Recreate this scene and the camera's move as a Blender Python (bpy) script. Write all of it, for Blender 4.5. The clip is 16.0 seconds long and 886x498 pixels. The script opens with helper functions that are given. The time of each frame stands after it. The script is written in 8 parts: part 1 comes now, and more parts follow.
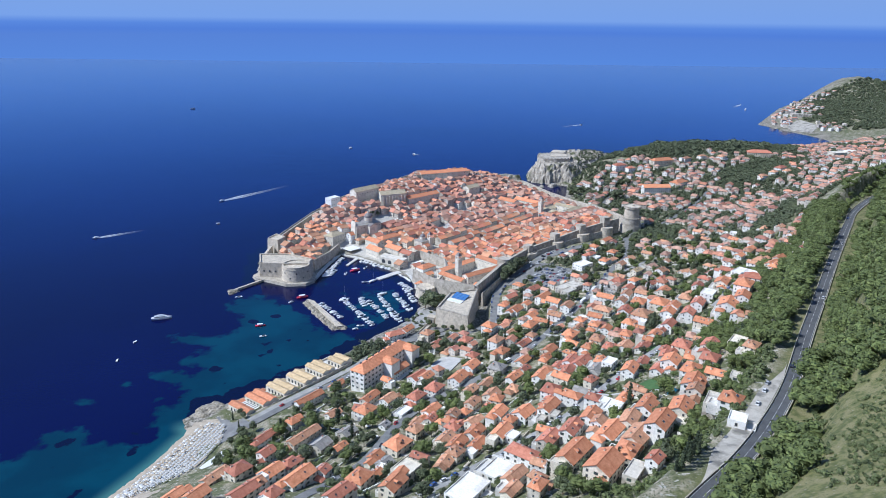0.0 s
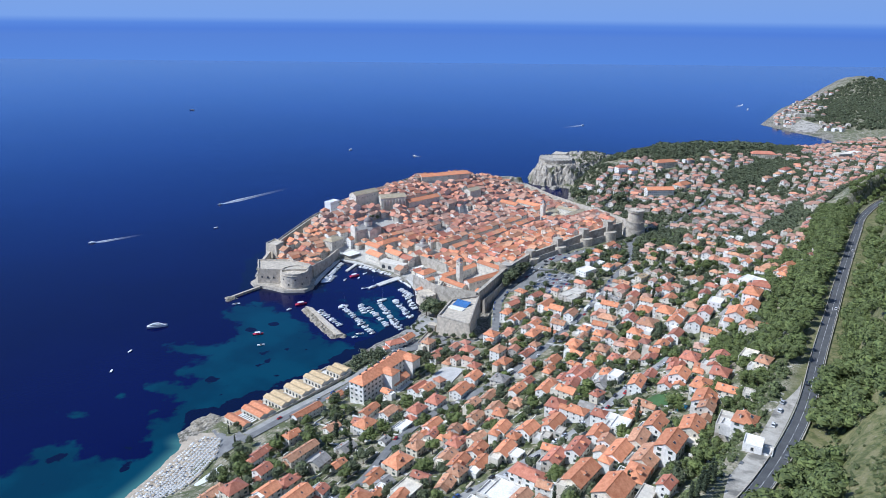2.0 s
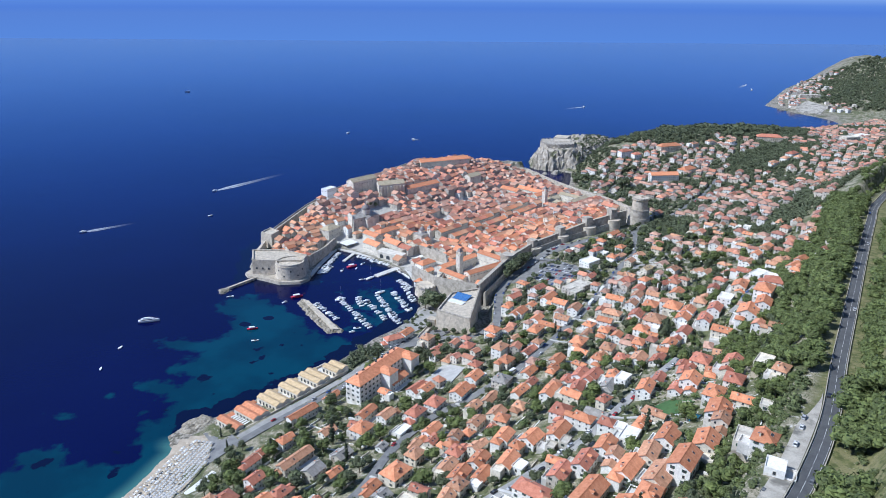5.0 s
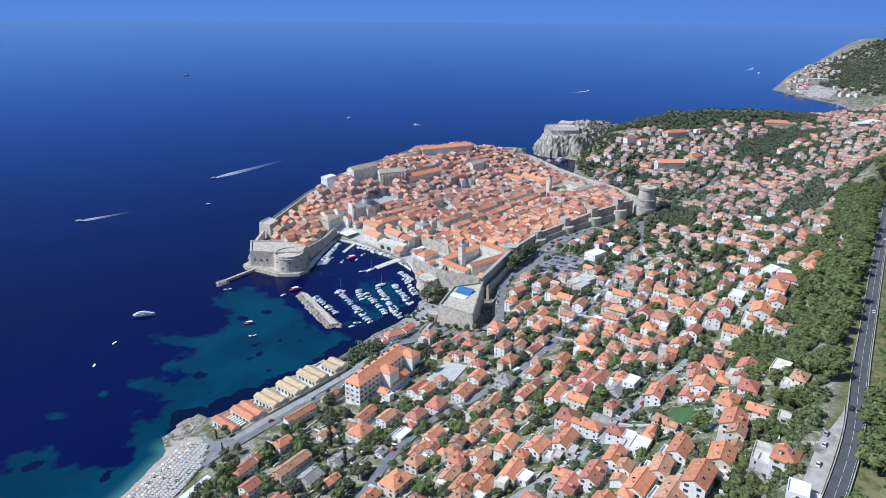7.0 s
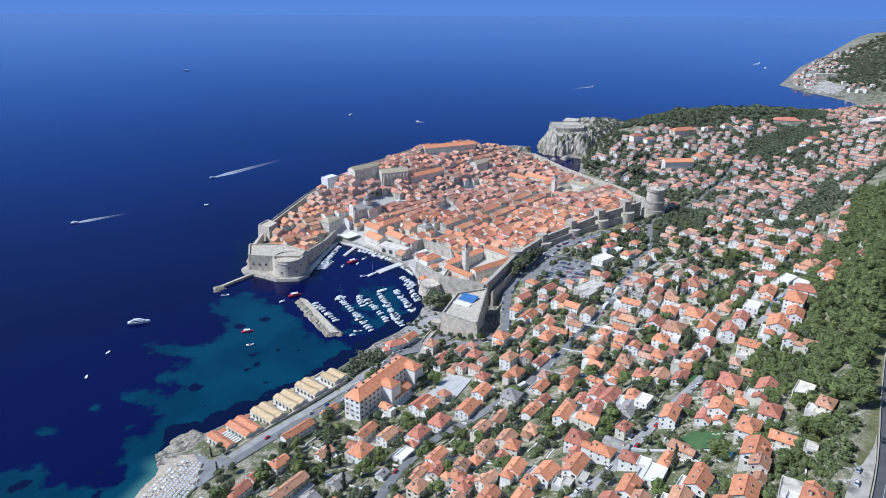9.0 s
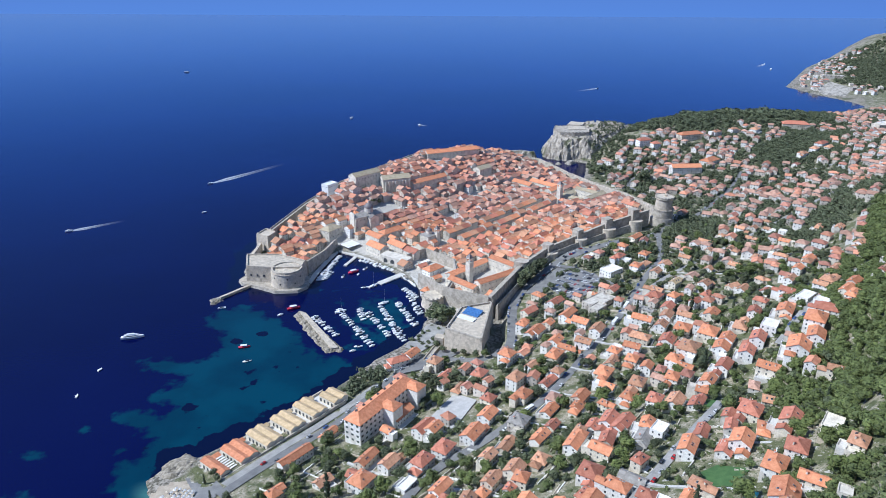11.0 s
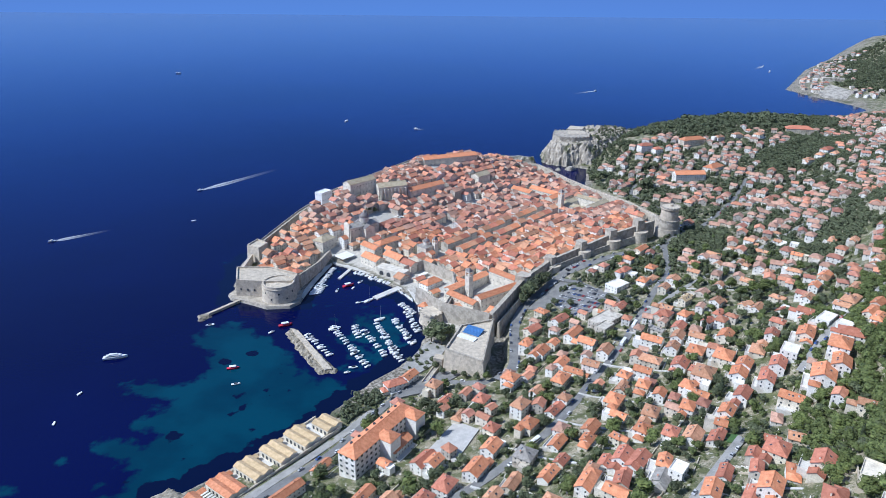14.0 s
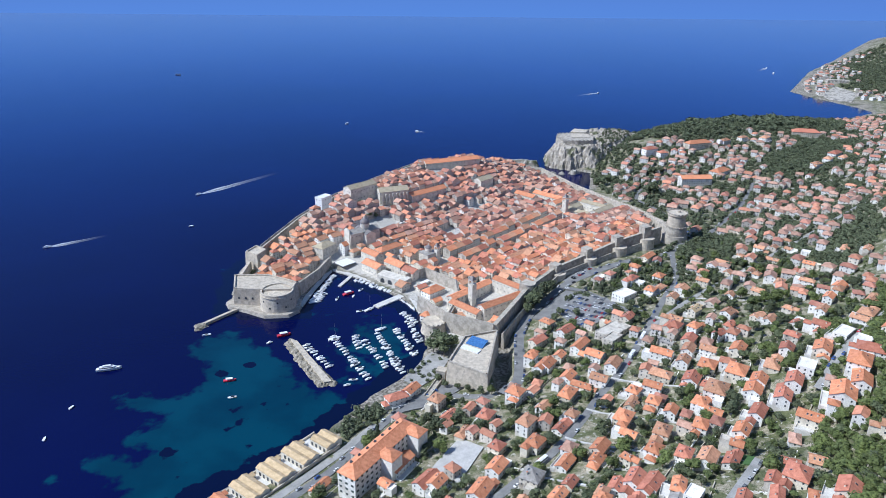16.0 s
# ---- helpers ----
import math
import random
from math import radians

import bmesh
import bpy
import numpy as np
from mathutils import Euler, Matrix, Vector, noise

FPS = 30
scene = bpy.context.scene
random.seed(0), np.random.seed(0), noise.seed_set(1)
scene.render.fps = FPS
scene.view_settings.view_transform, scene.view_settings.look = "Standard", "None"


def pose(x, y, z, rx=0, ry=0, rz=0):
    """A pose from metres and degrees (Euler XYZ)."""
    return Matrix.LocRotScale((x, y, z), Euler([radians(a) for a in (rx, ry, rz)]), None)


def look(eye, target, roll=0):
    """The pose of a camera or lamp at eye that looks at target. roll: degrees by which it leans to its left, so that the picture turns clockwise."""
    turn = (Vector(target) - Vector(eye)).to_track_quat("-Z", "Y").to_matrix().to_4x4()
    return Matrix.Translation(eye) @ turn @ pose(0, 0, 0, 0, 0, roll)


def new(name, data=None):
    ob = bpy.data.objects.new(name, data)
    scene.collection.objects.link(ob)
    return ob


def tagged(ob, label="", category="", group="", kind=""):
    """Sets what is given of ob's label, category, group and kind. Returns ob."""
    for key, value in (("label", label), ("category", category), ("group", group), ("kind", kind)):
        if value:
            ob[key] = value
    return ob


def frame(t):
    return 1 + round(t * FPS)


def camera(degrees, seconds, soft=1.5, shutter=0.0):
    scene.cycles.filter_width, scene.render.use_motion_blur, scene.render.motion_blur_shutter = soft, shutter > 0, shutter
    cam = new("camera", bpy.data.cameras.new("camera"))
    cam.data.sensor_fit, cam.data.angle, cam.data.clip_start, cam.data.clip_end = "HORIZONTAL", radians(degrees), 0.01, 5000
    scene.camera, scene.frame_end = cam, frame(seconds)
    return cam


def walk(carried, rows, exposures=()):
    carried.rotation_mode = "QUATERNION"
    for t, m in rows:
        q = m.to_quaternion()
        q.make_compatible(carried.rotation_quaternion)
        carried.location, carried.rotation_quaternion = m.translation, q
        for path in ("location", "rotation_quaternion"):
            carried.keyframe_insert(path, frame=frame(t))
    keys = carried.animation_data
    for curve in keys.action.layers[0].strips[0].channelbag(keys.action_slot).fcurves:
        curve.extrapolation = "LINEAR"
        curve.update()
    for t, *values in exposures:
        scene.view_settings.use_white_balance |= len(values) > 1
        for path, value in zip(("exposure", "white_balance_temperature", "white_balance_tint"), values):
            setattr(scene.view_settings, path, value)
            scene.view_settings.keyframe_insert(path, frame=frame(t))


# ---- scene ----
# ---------------------------------------------------------------- camera
cam = camera(65.4, 16.0, 0.75)
PATH = [
    (0, 0.00, -0.00, 300.00, 0.003, -18.393, 0.681),
    (0.5, -0.38, 4.04, 300.45, 0.003, -18.395, 0.610),
    (1, -0.49, 7.85, 301.01, 0.044, -18.414, 0.619),
    (1.5, -0.47, 11.60, 301.76, 0.050, -18.420, 0.566),
    (2, -0.39, 15.11, 302.50, 0.061, -18.444, 0.553),
    (2.5, -0.43, 18.75, 303.23, 0.057, -18.452, 0.491),
    (3, -0.56, 22.41, 303.77, 0.019, -18.772, 0.474),
    (3.5, -0.61, 26.29, 304.38, -0.019, -19.202, 0.473),
    (4, -0.49, 30.62, 305.12, -0.005, -19.491, 0.457),
    (6.5, -0.15, 54.53, 308.64, 0.130, -21.183, 0.449),
    (7, -0.34, 59.85, 309.53, 0.199, -21.548, 0.460),
    (7.5, -0.49, 65.42, 310.49, 0.241, -21.913, 0.461),
    (8, -0.61, 71.11, 311.41, 0.293, -22.027, 0.424),
    (8.5, -0.76, 76.92, 312.24, 0.368, -22.060, 0.420),
    (9, -1.14, 82.73, 312.85, 0.421, -22.074, 0.388),
    (11.5, -3.46, 112.79, 315.88, 0.600, -22.089, 0.314),
    (12, -4.14, 118.54, 316.16, 0.578, -22.072, 0.348),
    (12.5, -4.93, 124.05, 316.51, 0.377, -22.076, 0.352),
    (13, -5.73, 129.27, 316.81, 0.207, -22.104, 0.404),
    (13.5, -6.45, 134.48, 317.08, 0.122, -22.101, 0.443),
    (14, -7.21, 139.47, 317.12, 0.104, -22.109, 0.505),
    (14.5, -7.73, 144.33, 317.11, 0.106, -22.085, 0.518),
    (15, -8.26, 148.86, 317.03, 0.119, -22.063, 0.541),
    (15.5, -8.61, 153.18, 317.12, 0.160, -22.044, 0.537),
    (16, -9.09, 157.34, 317.33, 0.172, -22.049, 0.528),
]


def flight(t, x, y, z, yaw, pitch, roll):
    a, b = radians(yaw), radians(pitch)
    ahead = Vector((-math.sin(a) * math.cos(b), math.cos(a) * math.cos(b), math.sin(b)))
    eye = Vector((x, y, z))
    return t, look(eye, eye + 100 * ahead, roll)


walk(cam, [flight(*row) for row in PATH], [(0, 0.0, 5640, 8), (16, 0.0, 5640, 8)])

# ---------------------------------------------------------------- light
SUN_ANGLE, SUN_HEIGHT = 190.0, 47.0     # degrees from +x, and over the horizon
world = bpy.data.worlds.new("daylight")
scene.world = world
world.use_nodes = True
wn, wl = world.node_tree.nodes, world.node_tree.links
wn.clear()
sky = wn.new("ShaderNodeTexSky")
sky.sky_type, sky.sun_disc = "NISHITA", False
sky.sun_elevation, sky.sun_rotation = radians(SUN_HEIGHT), radians(90 - SUN_ANGLE)
sky.air_density, sky.dust_density, sky.ozone_density, sky.altitude = 1.0, 0.6, 2.5, 300
coord = wn.new("ShaderNodeTexCoord")
sep = wn.new("ShaderNodeSeparateXYZ")
wl.new(coord.outputs["Generated"], sep.inputs[0])
# the open sea beyond the modelled sheet, up to the horizon, and the low sky
horizon_ramp = wn.new("ShaderNodeValToRGB")
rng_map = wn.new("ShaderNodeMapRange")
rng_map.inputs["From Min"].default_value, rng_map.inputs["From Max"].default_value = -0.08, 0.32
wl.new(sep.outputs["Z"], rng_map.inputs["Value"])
wl.new(rng_map.outputs[0], horizon_ramp.inputs[0])
# horizon haze and the far sea's sky reflection are painted into this ramp
els = horizon_ramp.color_ramp.elements
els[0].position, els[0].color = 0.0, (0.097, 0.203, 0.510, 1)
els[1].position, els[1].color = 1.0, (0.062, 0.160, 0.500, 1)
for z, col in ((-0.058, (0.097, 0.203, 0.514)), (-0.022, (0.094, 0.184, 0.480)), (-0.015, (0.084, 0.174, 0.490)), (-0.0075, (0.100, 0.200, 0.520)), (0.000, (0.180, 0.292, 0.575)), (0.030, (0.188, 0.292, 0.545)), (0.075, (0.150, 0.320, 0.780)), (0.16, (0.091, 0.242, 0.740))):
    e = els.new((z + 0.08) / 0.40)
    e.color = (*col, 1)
bg_sky, bg_horizon = wn.new("ShaderNodeBackground"), wn.new("ShaderNodeBackground")
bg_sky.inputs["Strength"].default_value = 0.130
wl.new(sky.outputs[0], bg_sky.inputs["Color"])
wl.new(horizon_ramp.outputs[0], bg_horizon.inputs["Color"])
bg_horizon.inputs["Strength"].default_value = 1.24
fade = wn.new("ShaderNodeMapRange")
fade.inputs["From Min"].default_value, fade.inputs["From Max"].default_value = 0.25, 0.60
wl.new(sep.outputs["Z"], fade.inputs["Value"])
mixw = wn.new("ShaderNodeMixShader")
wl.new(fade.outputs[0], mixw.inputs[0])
wl.new(bg_horizon.outputs[0], mixw.inputs[1])
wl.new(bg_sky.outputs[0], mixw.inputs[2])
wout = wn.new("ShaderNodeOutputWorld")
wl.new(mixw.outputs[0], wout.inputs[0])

sun_data = bpy.data.lights.new("sun", "SUN")
sun_data.energy, sun_data.angle, sun_data.color = 4.9, radians(0.5), (1.0, 0.960, 0.895)
sun = new("sun", sun_data)
sa, sh = radians(SUN_ANGLE), radians(SUN_HEIGHT)
SUN_WAY = Vector((math.cos(sa) * math.cos(sh), math.sin(sa) * math.cos(sh), math.sin(sh)))
sun.matrix_world = look(SUN_WAY * 2000, (0, 0, 0))

# ---------------------------------------------------------------- materials
def nodes_of(name):
    m = bpy.data.materials.new(name)
    m.use_nodes = True
    return m, m.node_tree.nodes, m.node_tree.links, m.node_tree.nodes["Principled BSDF"]


def surface(name, dark, light, size=2.0, rough=0.85, bump=0.3, fine=6.0, vary=0.18, stain=None, stain_size=12.0, metal=0.0, island=False):
    """Two colours mixed by noise of that size (metres), fine grain, a value shift by object, and stains with a shape of their own."""
    m, n, l, p = nodes_of(name)
    tc = n.new("ShaderNodeTexCoord")
    big, small = n.new("ShaderNodeTexNoise"), n.new("ShaderNodeTexNoise")
    big.inputs["Scale"].default_value, big.inputs["Detail"].default_value = 1.0 / size, 5
    small.inputs["Scale"].default_value, small.inputs["Detail"].default_value = fine / size, 3
    for t in (big, small):
        l.new(tc.outputs["Object"], t.inputs["Vector"])
    span = n.new("ShaderNodeMapRange")
    span.inputs["From Min"].default_value, span.inputs["From Max"].default_value = 0.32, 0.68
    l.new(big.outputs["Fac"], span.inputs["Value"])
    mix = n.new("ShaderNodeMix")
    mix.data_type = "RGBA"
    mix.inputs["A"].default_value, mix.inputs["B"].default_value = (*dark, 1), (*light, 1)
    l.new(span.outputs[0], mix.inputs["Factor"])
    colour = mix.outputs["Result"]
    if stain:
        st, sr, sm = n.new("ShaderNodeTexNoise"), n.new("ShaderNodeMapRange"), n.new("ShaderNodeMix")
        st.inputs["Scale"].default_value, st.inputs["Detail"].default_value = 1.0 / stain_size, 6
        l.new(tc.outputs["Object"], st.inputs["Vector"])
        sr.inputs["From Min"].default_value, sr.inputs["From Max"].default_value = 0.5, 0.62
        l.new(st.outputs["Fac"], sr.inputs["Value"])
        sm.data_type = "RGBA"
        l.new(sr.outputs[0], sm.inputs["Factor"])
        l.new(colour, sm.inputs["A"])
        sm.inputs["B"].default_value = (*stain, 1)
        colour = sm.outputs["Result"]
    hsv = n.new("ShaderNodeHueSaturation")
    l.new(colour, hsv.inputs["Color"])
    if island:
        info = n.new("ShaderNodeNewGeometry")
        rnd = info.outputs["Random Per Island"]
    else:
        info = n.new("ShaderNodeObjectInfo")
        rnd = info.outputs["Random"]
    va = n.new("ShaderNodeMapRange")
    va.inputs["To Min"].default_value, va.inputs["To Max"].default_value = 1 - vary, 1 + vary
    l.new(rnd, va.inputs["Value"])
    gr = n.new("ShaderNodeMapRange")
    gr.inputs["From Min"].default_value, gr.inputs["From Max"].default_value = 0.3, 0.7
    gr.inputs["To Min"].default_value, gr.inputs["To Max"].default_value = 0.86, 1.14
    l.new(small.outputs["Fac"], gr.inputs["Value"])
    mul = n.new("ShaderNodeMath")
    mul.operation = "MULTIPLY"
    l.new(va.outputs[0], mul.inputs[0])
    l.new(gr.outputs[0], mul.inputs[1])
    l.new(mul.outputs[0], hsv.inputs["Value"])
    l.new(hsv.outputs[0], p.inputs["Base Color"])
    p.inputs["Roughness"].default_value, p.inputs["Metallic"].default_value = rough, metal
    if bump:
        b = n.new("ShaderNodeBump")
        b.inputs["Strength"].default_value, b.inputs["Distance"].default_value = bump, 0.15
        l.new(small.outputs["Fac"], b.inputs["Height"])
        l.new(b.outputs[0], p.inputs["Normal"])
    return m


TILE = [surface("terracotta_orange", (0.520, 0.190, 0.090), (0.680, 0.300, 0.160), 2.2, 0.8, 0.5, 8, 0.24),
        surface("terracotta_red", (0.400, 0.140, 0.085), (0.550, 0.225, 0.145), 2.2, 0.8, 0.5, 8, 0.24),
        surface("terracotta_weathered", (0.430, 0.210, 0.118), (0.610, 0.335, 0.205), 1.6, 0.9, 0.5, 8, 0.26),
        surface("tile_tan", (0.45, 0.325, 0.18), (0.61, 0.465, 0.28), 3.0, 0.85, 0.4, 8, 0.1),
        surface("tile_grey", (0.24, 0.22, 0.20), (0.38, 0.36, 0.33), 2.5, 0.9, 0.4, 8, 0.15),
        surface("tile_olive", (0.34, 0.285, 0.19), (0.48, 0.41, 0.29), 3.0, 0.9, 0.4, 8, 0.1)]
PLASTER = [surface("plaster_white", (0.79, 0.765, 0.715), (0.87, 0.85, 0.805), 4.0, 0.9, 0.1, 6, 0.06, (0.64, 0.60, 0.54), 9),
           surface("plaster_cream", (0.66, 0.60, 0.49), (0.78, 0.72, 0.61), 4.0, 0.9, 0.1, 6, 0.1, (0.48, 0.42, 0.33), 9),
           surface("plaster_stone", (0.50, 0.46, 0.39), (0.66, 0.61, 0.53), 2.0, 0.9, 0.3, 6, 0.12, (0.32, 0.28, 0.23), 7)]
PLASTER_FAR = [surface("far_plaster_" + k, d, q, 4.0, 0.9, 0.1, 6, 0.12, None, 9, 0.0, True) for k, d, q in
               (("white", (0.67, 0.645, 0.61), (0.80, 0.775, 0.735)), ("cream", (0.57, 0.51, 0.44), (0.72, 0.66, 0.57)), ("stone", (0.38, 0.345, 0.305), (0.54, 0.495, 0.445)))]
# far orange, red and weathered tiles are greyed, distance haze put into the colour
TILE_FAR = [surface("far_tile_" + k, d, q, 3.0, 0.85, 0.4, 8, 0.28, None, 9, 0.0, True) for k, d, q in
            (("orange", (0.48, 0.195, 0.115), (0.63, 0.305, 0.195)), ("red", (0.36, 0.150, 0.105), (0.50, 0.240, 0.170)), ("weathered", (0.36, 0.205, 0.145), (0.54, 0.330, 0.245)), ("tan", (0.52, 0.37, 0.20), (0.70, 0.53, 0.31)), ("grey", (0.24, 0.22, 0.20), (0.38, 0.36, 0.33)))]
STONE = surface("limestone_wall", (0.36, 0.320, 0.265), (0.53, 0.478, 0.400), 3.0, 0.92, 0.6, 7, 0.06, (0.32, 0.288, 0.240), 5)
STONE_CREAM = surface("cream_stone", (0.64, 0.59, 0.50), (0.78, 0.73, 0.64), 3.0, 0.9, 0.4, 7, 0.06, (0.56, 0.515, 0.44), 4)
STONE_PALE = surface("limestone_pale", (0.47, 0.405, 0.320), (0.62, 0.550, 0.445), 3.0, 0.9, 0.4, 7, 0.06, (0.42, 0.370, 0.300), 4)
ROCK_PALE = surface("pale_boulders", (0.21, 0.18, 0.135), (0.43, 0.385, 0.31), 2.2, 0.95, 1.0, 6, 0.05, (0.17, 0.15, 0.11), 4)
ROCK = surface("coast_rock", (0.19, 0.17, 0.14), (0.42, 0.385, 0.33), 5.0, 0.95, 1.0, 6, 0.05, (0.085, 0.095, 0.05), 15)
CRAG_ROCK = surface("crag_limestone", (0.235, 0.205, 0.165), (0.500, 0.450, 0.380), 6.0, 0.95, 1.0, 7, 0.05, (0.13, 0.135, 0.075), 22)
ASPHALT = surface("asphalt", (0.075, 0.077, 0.082), (0.110, 0.112, 0.116), 6.0, 0.85, 0.1, 10, 0.03)
STREET = surface("worn_street", (0.26, 0.255, 0.24), (0.38, 0.37, 0.35), 7.0, 0.9, 0.1, 9, 0.03)
TARMAC = surface("worn_tarmac", (0.155, 0.155, 0.155), (0.235, 0.232, 0.225), 7.0, 0.9, 0.1, 9, 0.03)
PAVING = surface("pale_paving", (0.50, 0.48, 0.44), (0.63, 0.61, 0.57), 5.0, 0.85, 0.1, 9, 0.03)
COURT = surface("court_gravel", (0.38, 0.37, 0.355), (0.48, 0.47, 0.45), 5.0, 0.9, 0.1, 9, 0.03)
LAWN = surface("mown_lawn", (0.045, 0.105, 0.030), (0.075, 0.150, 0.045), 4.0, 0.9, 0.2, 10, 0.03)
POOL = surface("pool_water", (0.06, 0.36, 0.44), (0.10, 0.46, 0.54), 3.0, 0.08, 0.05, 6, 0.03)
DUST = surface("dusty_gravel", (0.36, 0.33, 0.285), (0.50, 0.465, 0.405), 5.0, 0.95, 0.2, 9, 0.03, (0.18, 0.17, 0.15), 9)
CONCRETE = surface("concrete", (0.42, 0.41, 0.39), (0.58, 0.57, 0.54), 5.0, 0.9, 0.2, 8, 0.08)
# dark glass; also painted on panels that stand for shade inside openings
GLASS_AND_SHADE = surface("glass_and_opening_shade", (0.045, 0.050, 0.058), (0.085, 0.092, 0.105), 2.0, 0.15, 0.0, 6, 0.3)
SHUTTER = surface("green_shutter", (0.035, 0.070, 0.050), (0.055, 0.100, 0.070), 1.0, 0.6, 0.0, 6, 0.2)
WHITE = surface("white_paint", (0.76, 0.76, 0.75), (0.82, 0.82, 0.81), 2.0, 0.4, 0.0, 6, 0.05)
BOAT_WHITE = surface("gelcoat_white", (0.74, 0.75, 0.76), (0.82, 0.82, 0.82), 2.0, 0.25, 0.0, 6, 0.06)
BOAT_RED = surface("red_paint", (0.50, 0.03, 0.06), (0.62, 0.05, 0.08), 2.0, 0.35, 0.0, 6, 0.1)
WOOD = surface("weathered_wood", (0.18, 0.12, 0.08), (0.30, 0.22, 0.15), 0.5, 0.8, 0.3, 6, 0.15)
BARK = surface("bark", (0.09, 0.065, 0.045), (0.16, 0.12, 0.085), 0.4, 0.95, 0.6, 5, 0.15)
LEAF = [surface("pine_needles", (0.060, 0.082, 0.022), (0.142, 0.172, 0.048), 1.6, 0.8, 0.0, 5, 0.25),
        surface("dark_leaves", (0.052, 0.066, 0.030), (0.112, 0.130, 0.060), 1.4, 0.75, 0.0, 5, 0.35),
        surface("garden_leaves", (0.060, 0.084, 0.028), (0.132, 0.164, 0.054), 1.4, 0.75, 0.0, 5, 0.35),
        surface("cypress_leaves", (0.022, 0.034, 0.017), (0.046, 0.062, 0.028), 1.0, 0.8, 0.0, 5, 0.2)]
LEAF_FAR = [surface("far_" + k, d, q, 1.6, 0.8, 0.0, 5, 0.35, None, 9, 0.0, True) for k, d, q in
            (("pine", (0.060, 0.084, 0.025), (0.144, 0.174, 0.052)), ("dark", (0.056, 0.070, 0.036), (0.120, 0.138, 0.070)), ("garden", (0.066, 0.086, 0.034), (0.140, 0.166, 0.062)))]
SUNBED = surface("white_canvas", (0.70, 0.69, 0.66), (0.82, 0.81, 0.78), 1.0, 0.8, 0.0, 6, 0.1)
CANVAS_TAN = surface("tan_canvas", (0.46, 0.39, 0.29), (0.58, 0.50, 0.39), 1.0, 0.8, 0.0, 6, 0.1)
CANVAS_GREY = surface("grey_canvas", (0.42, 0.415, 0.40), (0.55, 0.545, 0.53), 1.0, 0.8, 0.0, 6, 0.1)
SAND = surface("pebble_beach", (0.32, 0.265, 0.20), (0.47, 0.405, 0.32), 4.0, 0.95, 0.3, 12, 0.02)
CAR = [surface("car_" + k, c, [min(1, v * 1.15) for v in c], 1.0, 0.25, 0.0, 6, 0.1) for k, c in
       (("white", (0.70, 0.70, 0.70)), ("silver", (0.42, 0.43, 0.45)), ("black", (0.025, 0.025, 0.03)), ("red", (0.40, 0.03, 0.03)), ("blue", (0.05, 0.10, 0.28)), ("grey", (0.15, 0.155, 0.16)))]
RUBBER = surface("rubber", (0.02, 0.02, 0.02), (0.035, 0.035, 0.035), 0.5, 0.8, 0.0, 6, 0.1)
LINE = surface("road_paint", (0.62, 0.62, 0.60), (0.78, 0.78, 0.76), 1.0, 0.7, 0.0, 8, 0.05)
DOME = surface("lead_dome", (0.15, 0.135, 0.135), (0.25, 0.225, 0.22), 2.0, 0.6, 0.1, 6, 0.05)
BLUE_SEATS = surface("blue_stage", (0.05, 0.15, 0.36), (0.08, 0.21, 0.46), 2.0, 0.7, 0.0, 6, 0.05)
FOAM = surface("white_foam", (0.60, 0.66, 0.72), (0.82, 0.84, 0.86), 3.0, 0.9, 0.3, 6, 0.05)
fn, fl = FOAM.node_tree.nodes, FOAM.node_tree.links
cover, froth, cut = fn.new("ShaderNodeAttribute"), fn.new("ShaderNodeTexNoise"), fn.new("ShaderNodeMath")
cover.attribute_name = "cover"
froth.inputs["Scale"].default_value, froth.inputs["Detail"].default_value = 0.6, 6
lift = fn.new("ShaderNodeMapRange")
lift.inputs["From Min"].default_value, lift.inputs["From Max"].default_value = 0.30, 0.62
lift.inputs["To Min"].default_value, lift.inputs["To Max"].default_value = 0.45, 1.25
cut.operation, cut.use_clamp = "MULTIPLY", True
fl.new(froth.outputs["Fac"], lift.inputs["Value"])
fl.new(cover.outputs["Fac"], cut.inputs[0])
fl.new(lift.outputs[0], cut.inputs[1])
fl.new(cut.outputs[0], fn["Principled BSDF"].inputs["Alpha"])


# ---------------------------------------------------------------- lie of the land
COAST = [(-420, -300), (-330, 100), (-262, 270), (-224, 360), (-202, 415), (-192, 452), (-203, 470), (-190, 487), (-178, 492), (-129, 540), (-100, 567),
         (-88, 590), (-64, 628), (-45, 650), (-30, 672), (-24, 700), (-28, 735), (-34, 771), (-66, 814), (-100, 845), (-137, 873), (-150, 820), (-154, 770),
         (-190, 765), (-225, 780), (-240, 860), (-232, 900), (-205, 985), (-170, 1060), (-125, 1130), (-70, 1200), (0, 1265), (80, 1295), (150, 1290), (172, 1262), (178, 1215), (190, 1178)]
COAST_WEST = [(212, 1178), (224, 1230), (236, 1290), (205, 1308), (175, 1330), (180, 1390), (240, 1450), (420, 1590), (560, 1680), (700, 1720), (852, 1749), (960, 1800), (1040, 1860),
              (1035, 1935), (1000, 2050), (980, 2175), (1080, 2335), (1240, 2600), (1440, 2850), (2000, 3100), (4200, 3200), (4200, -600), (-420, -600)]
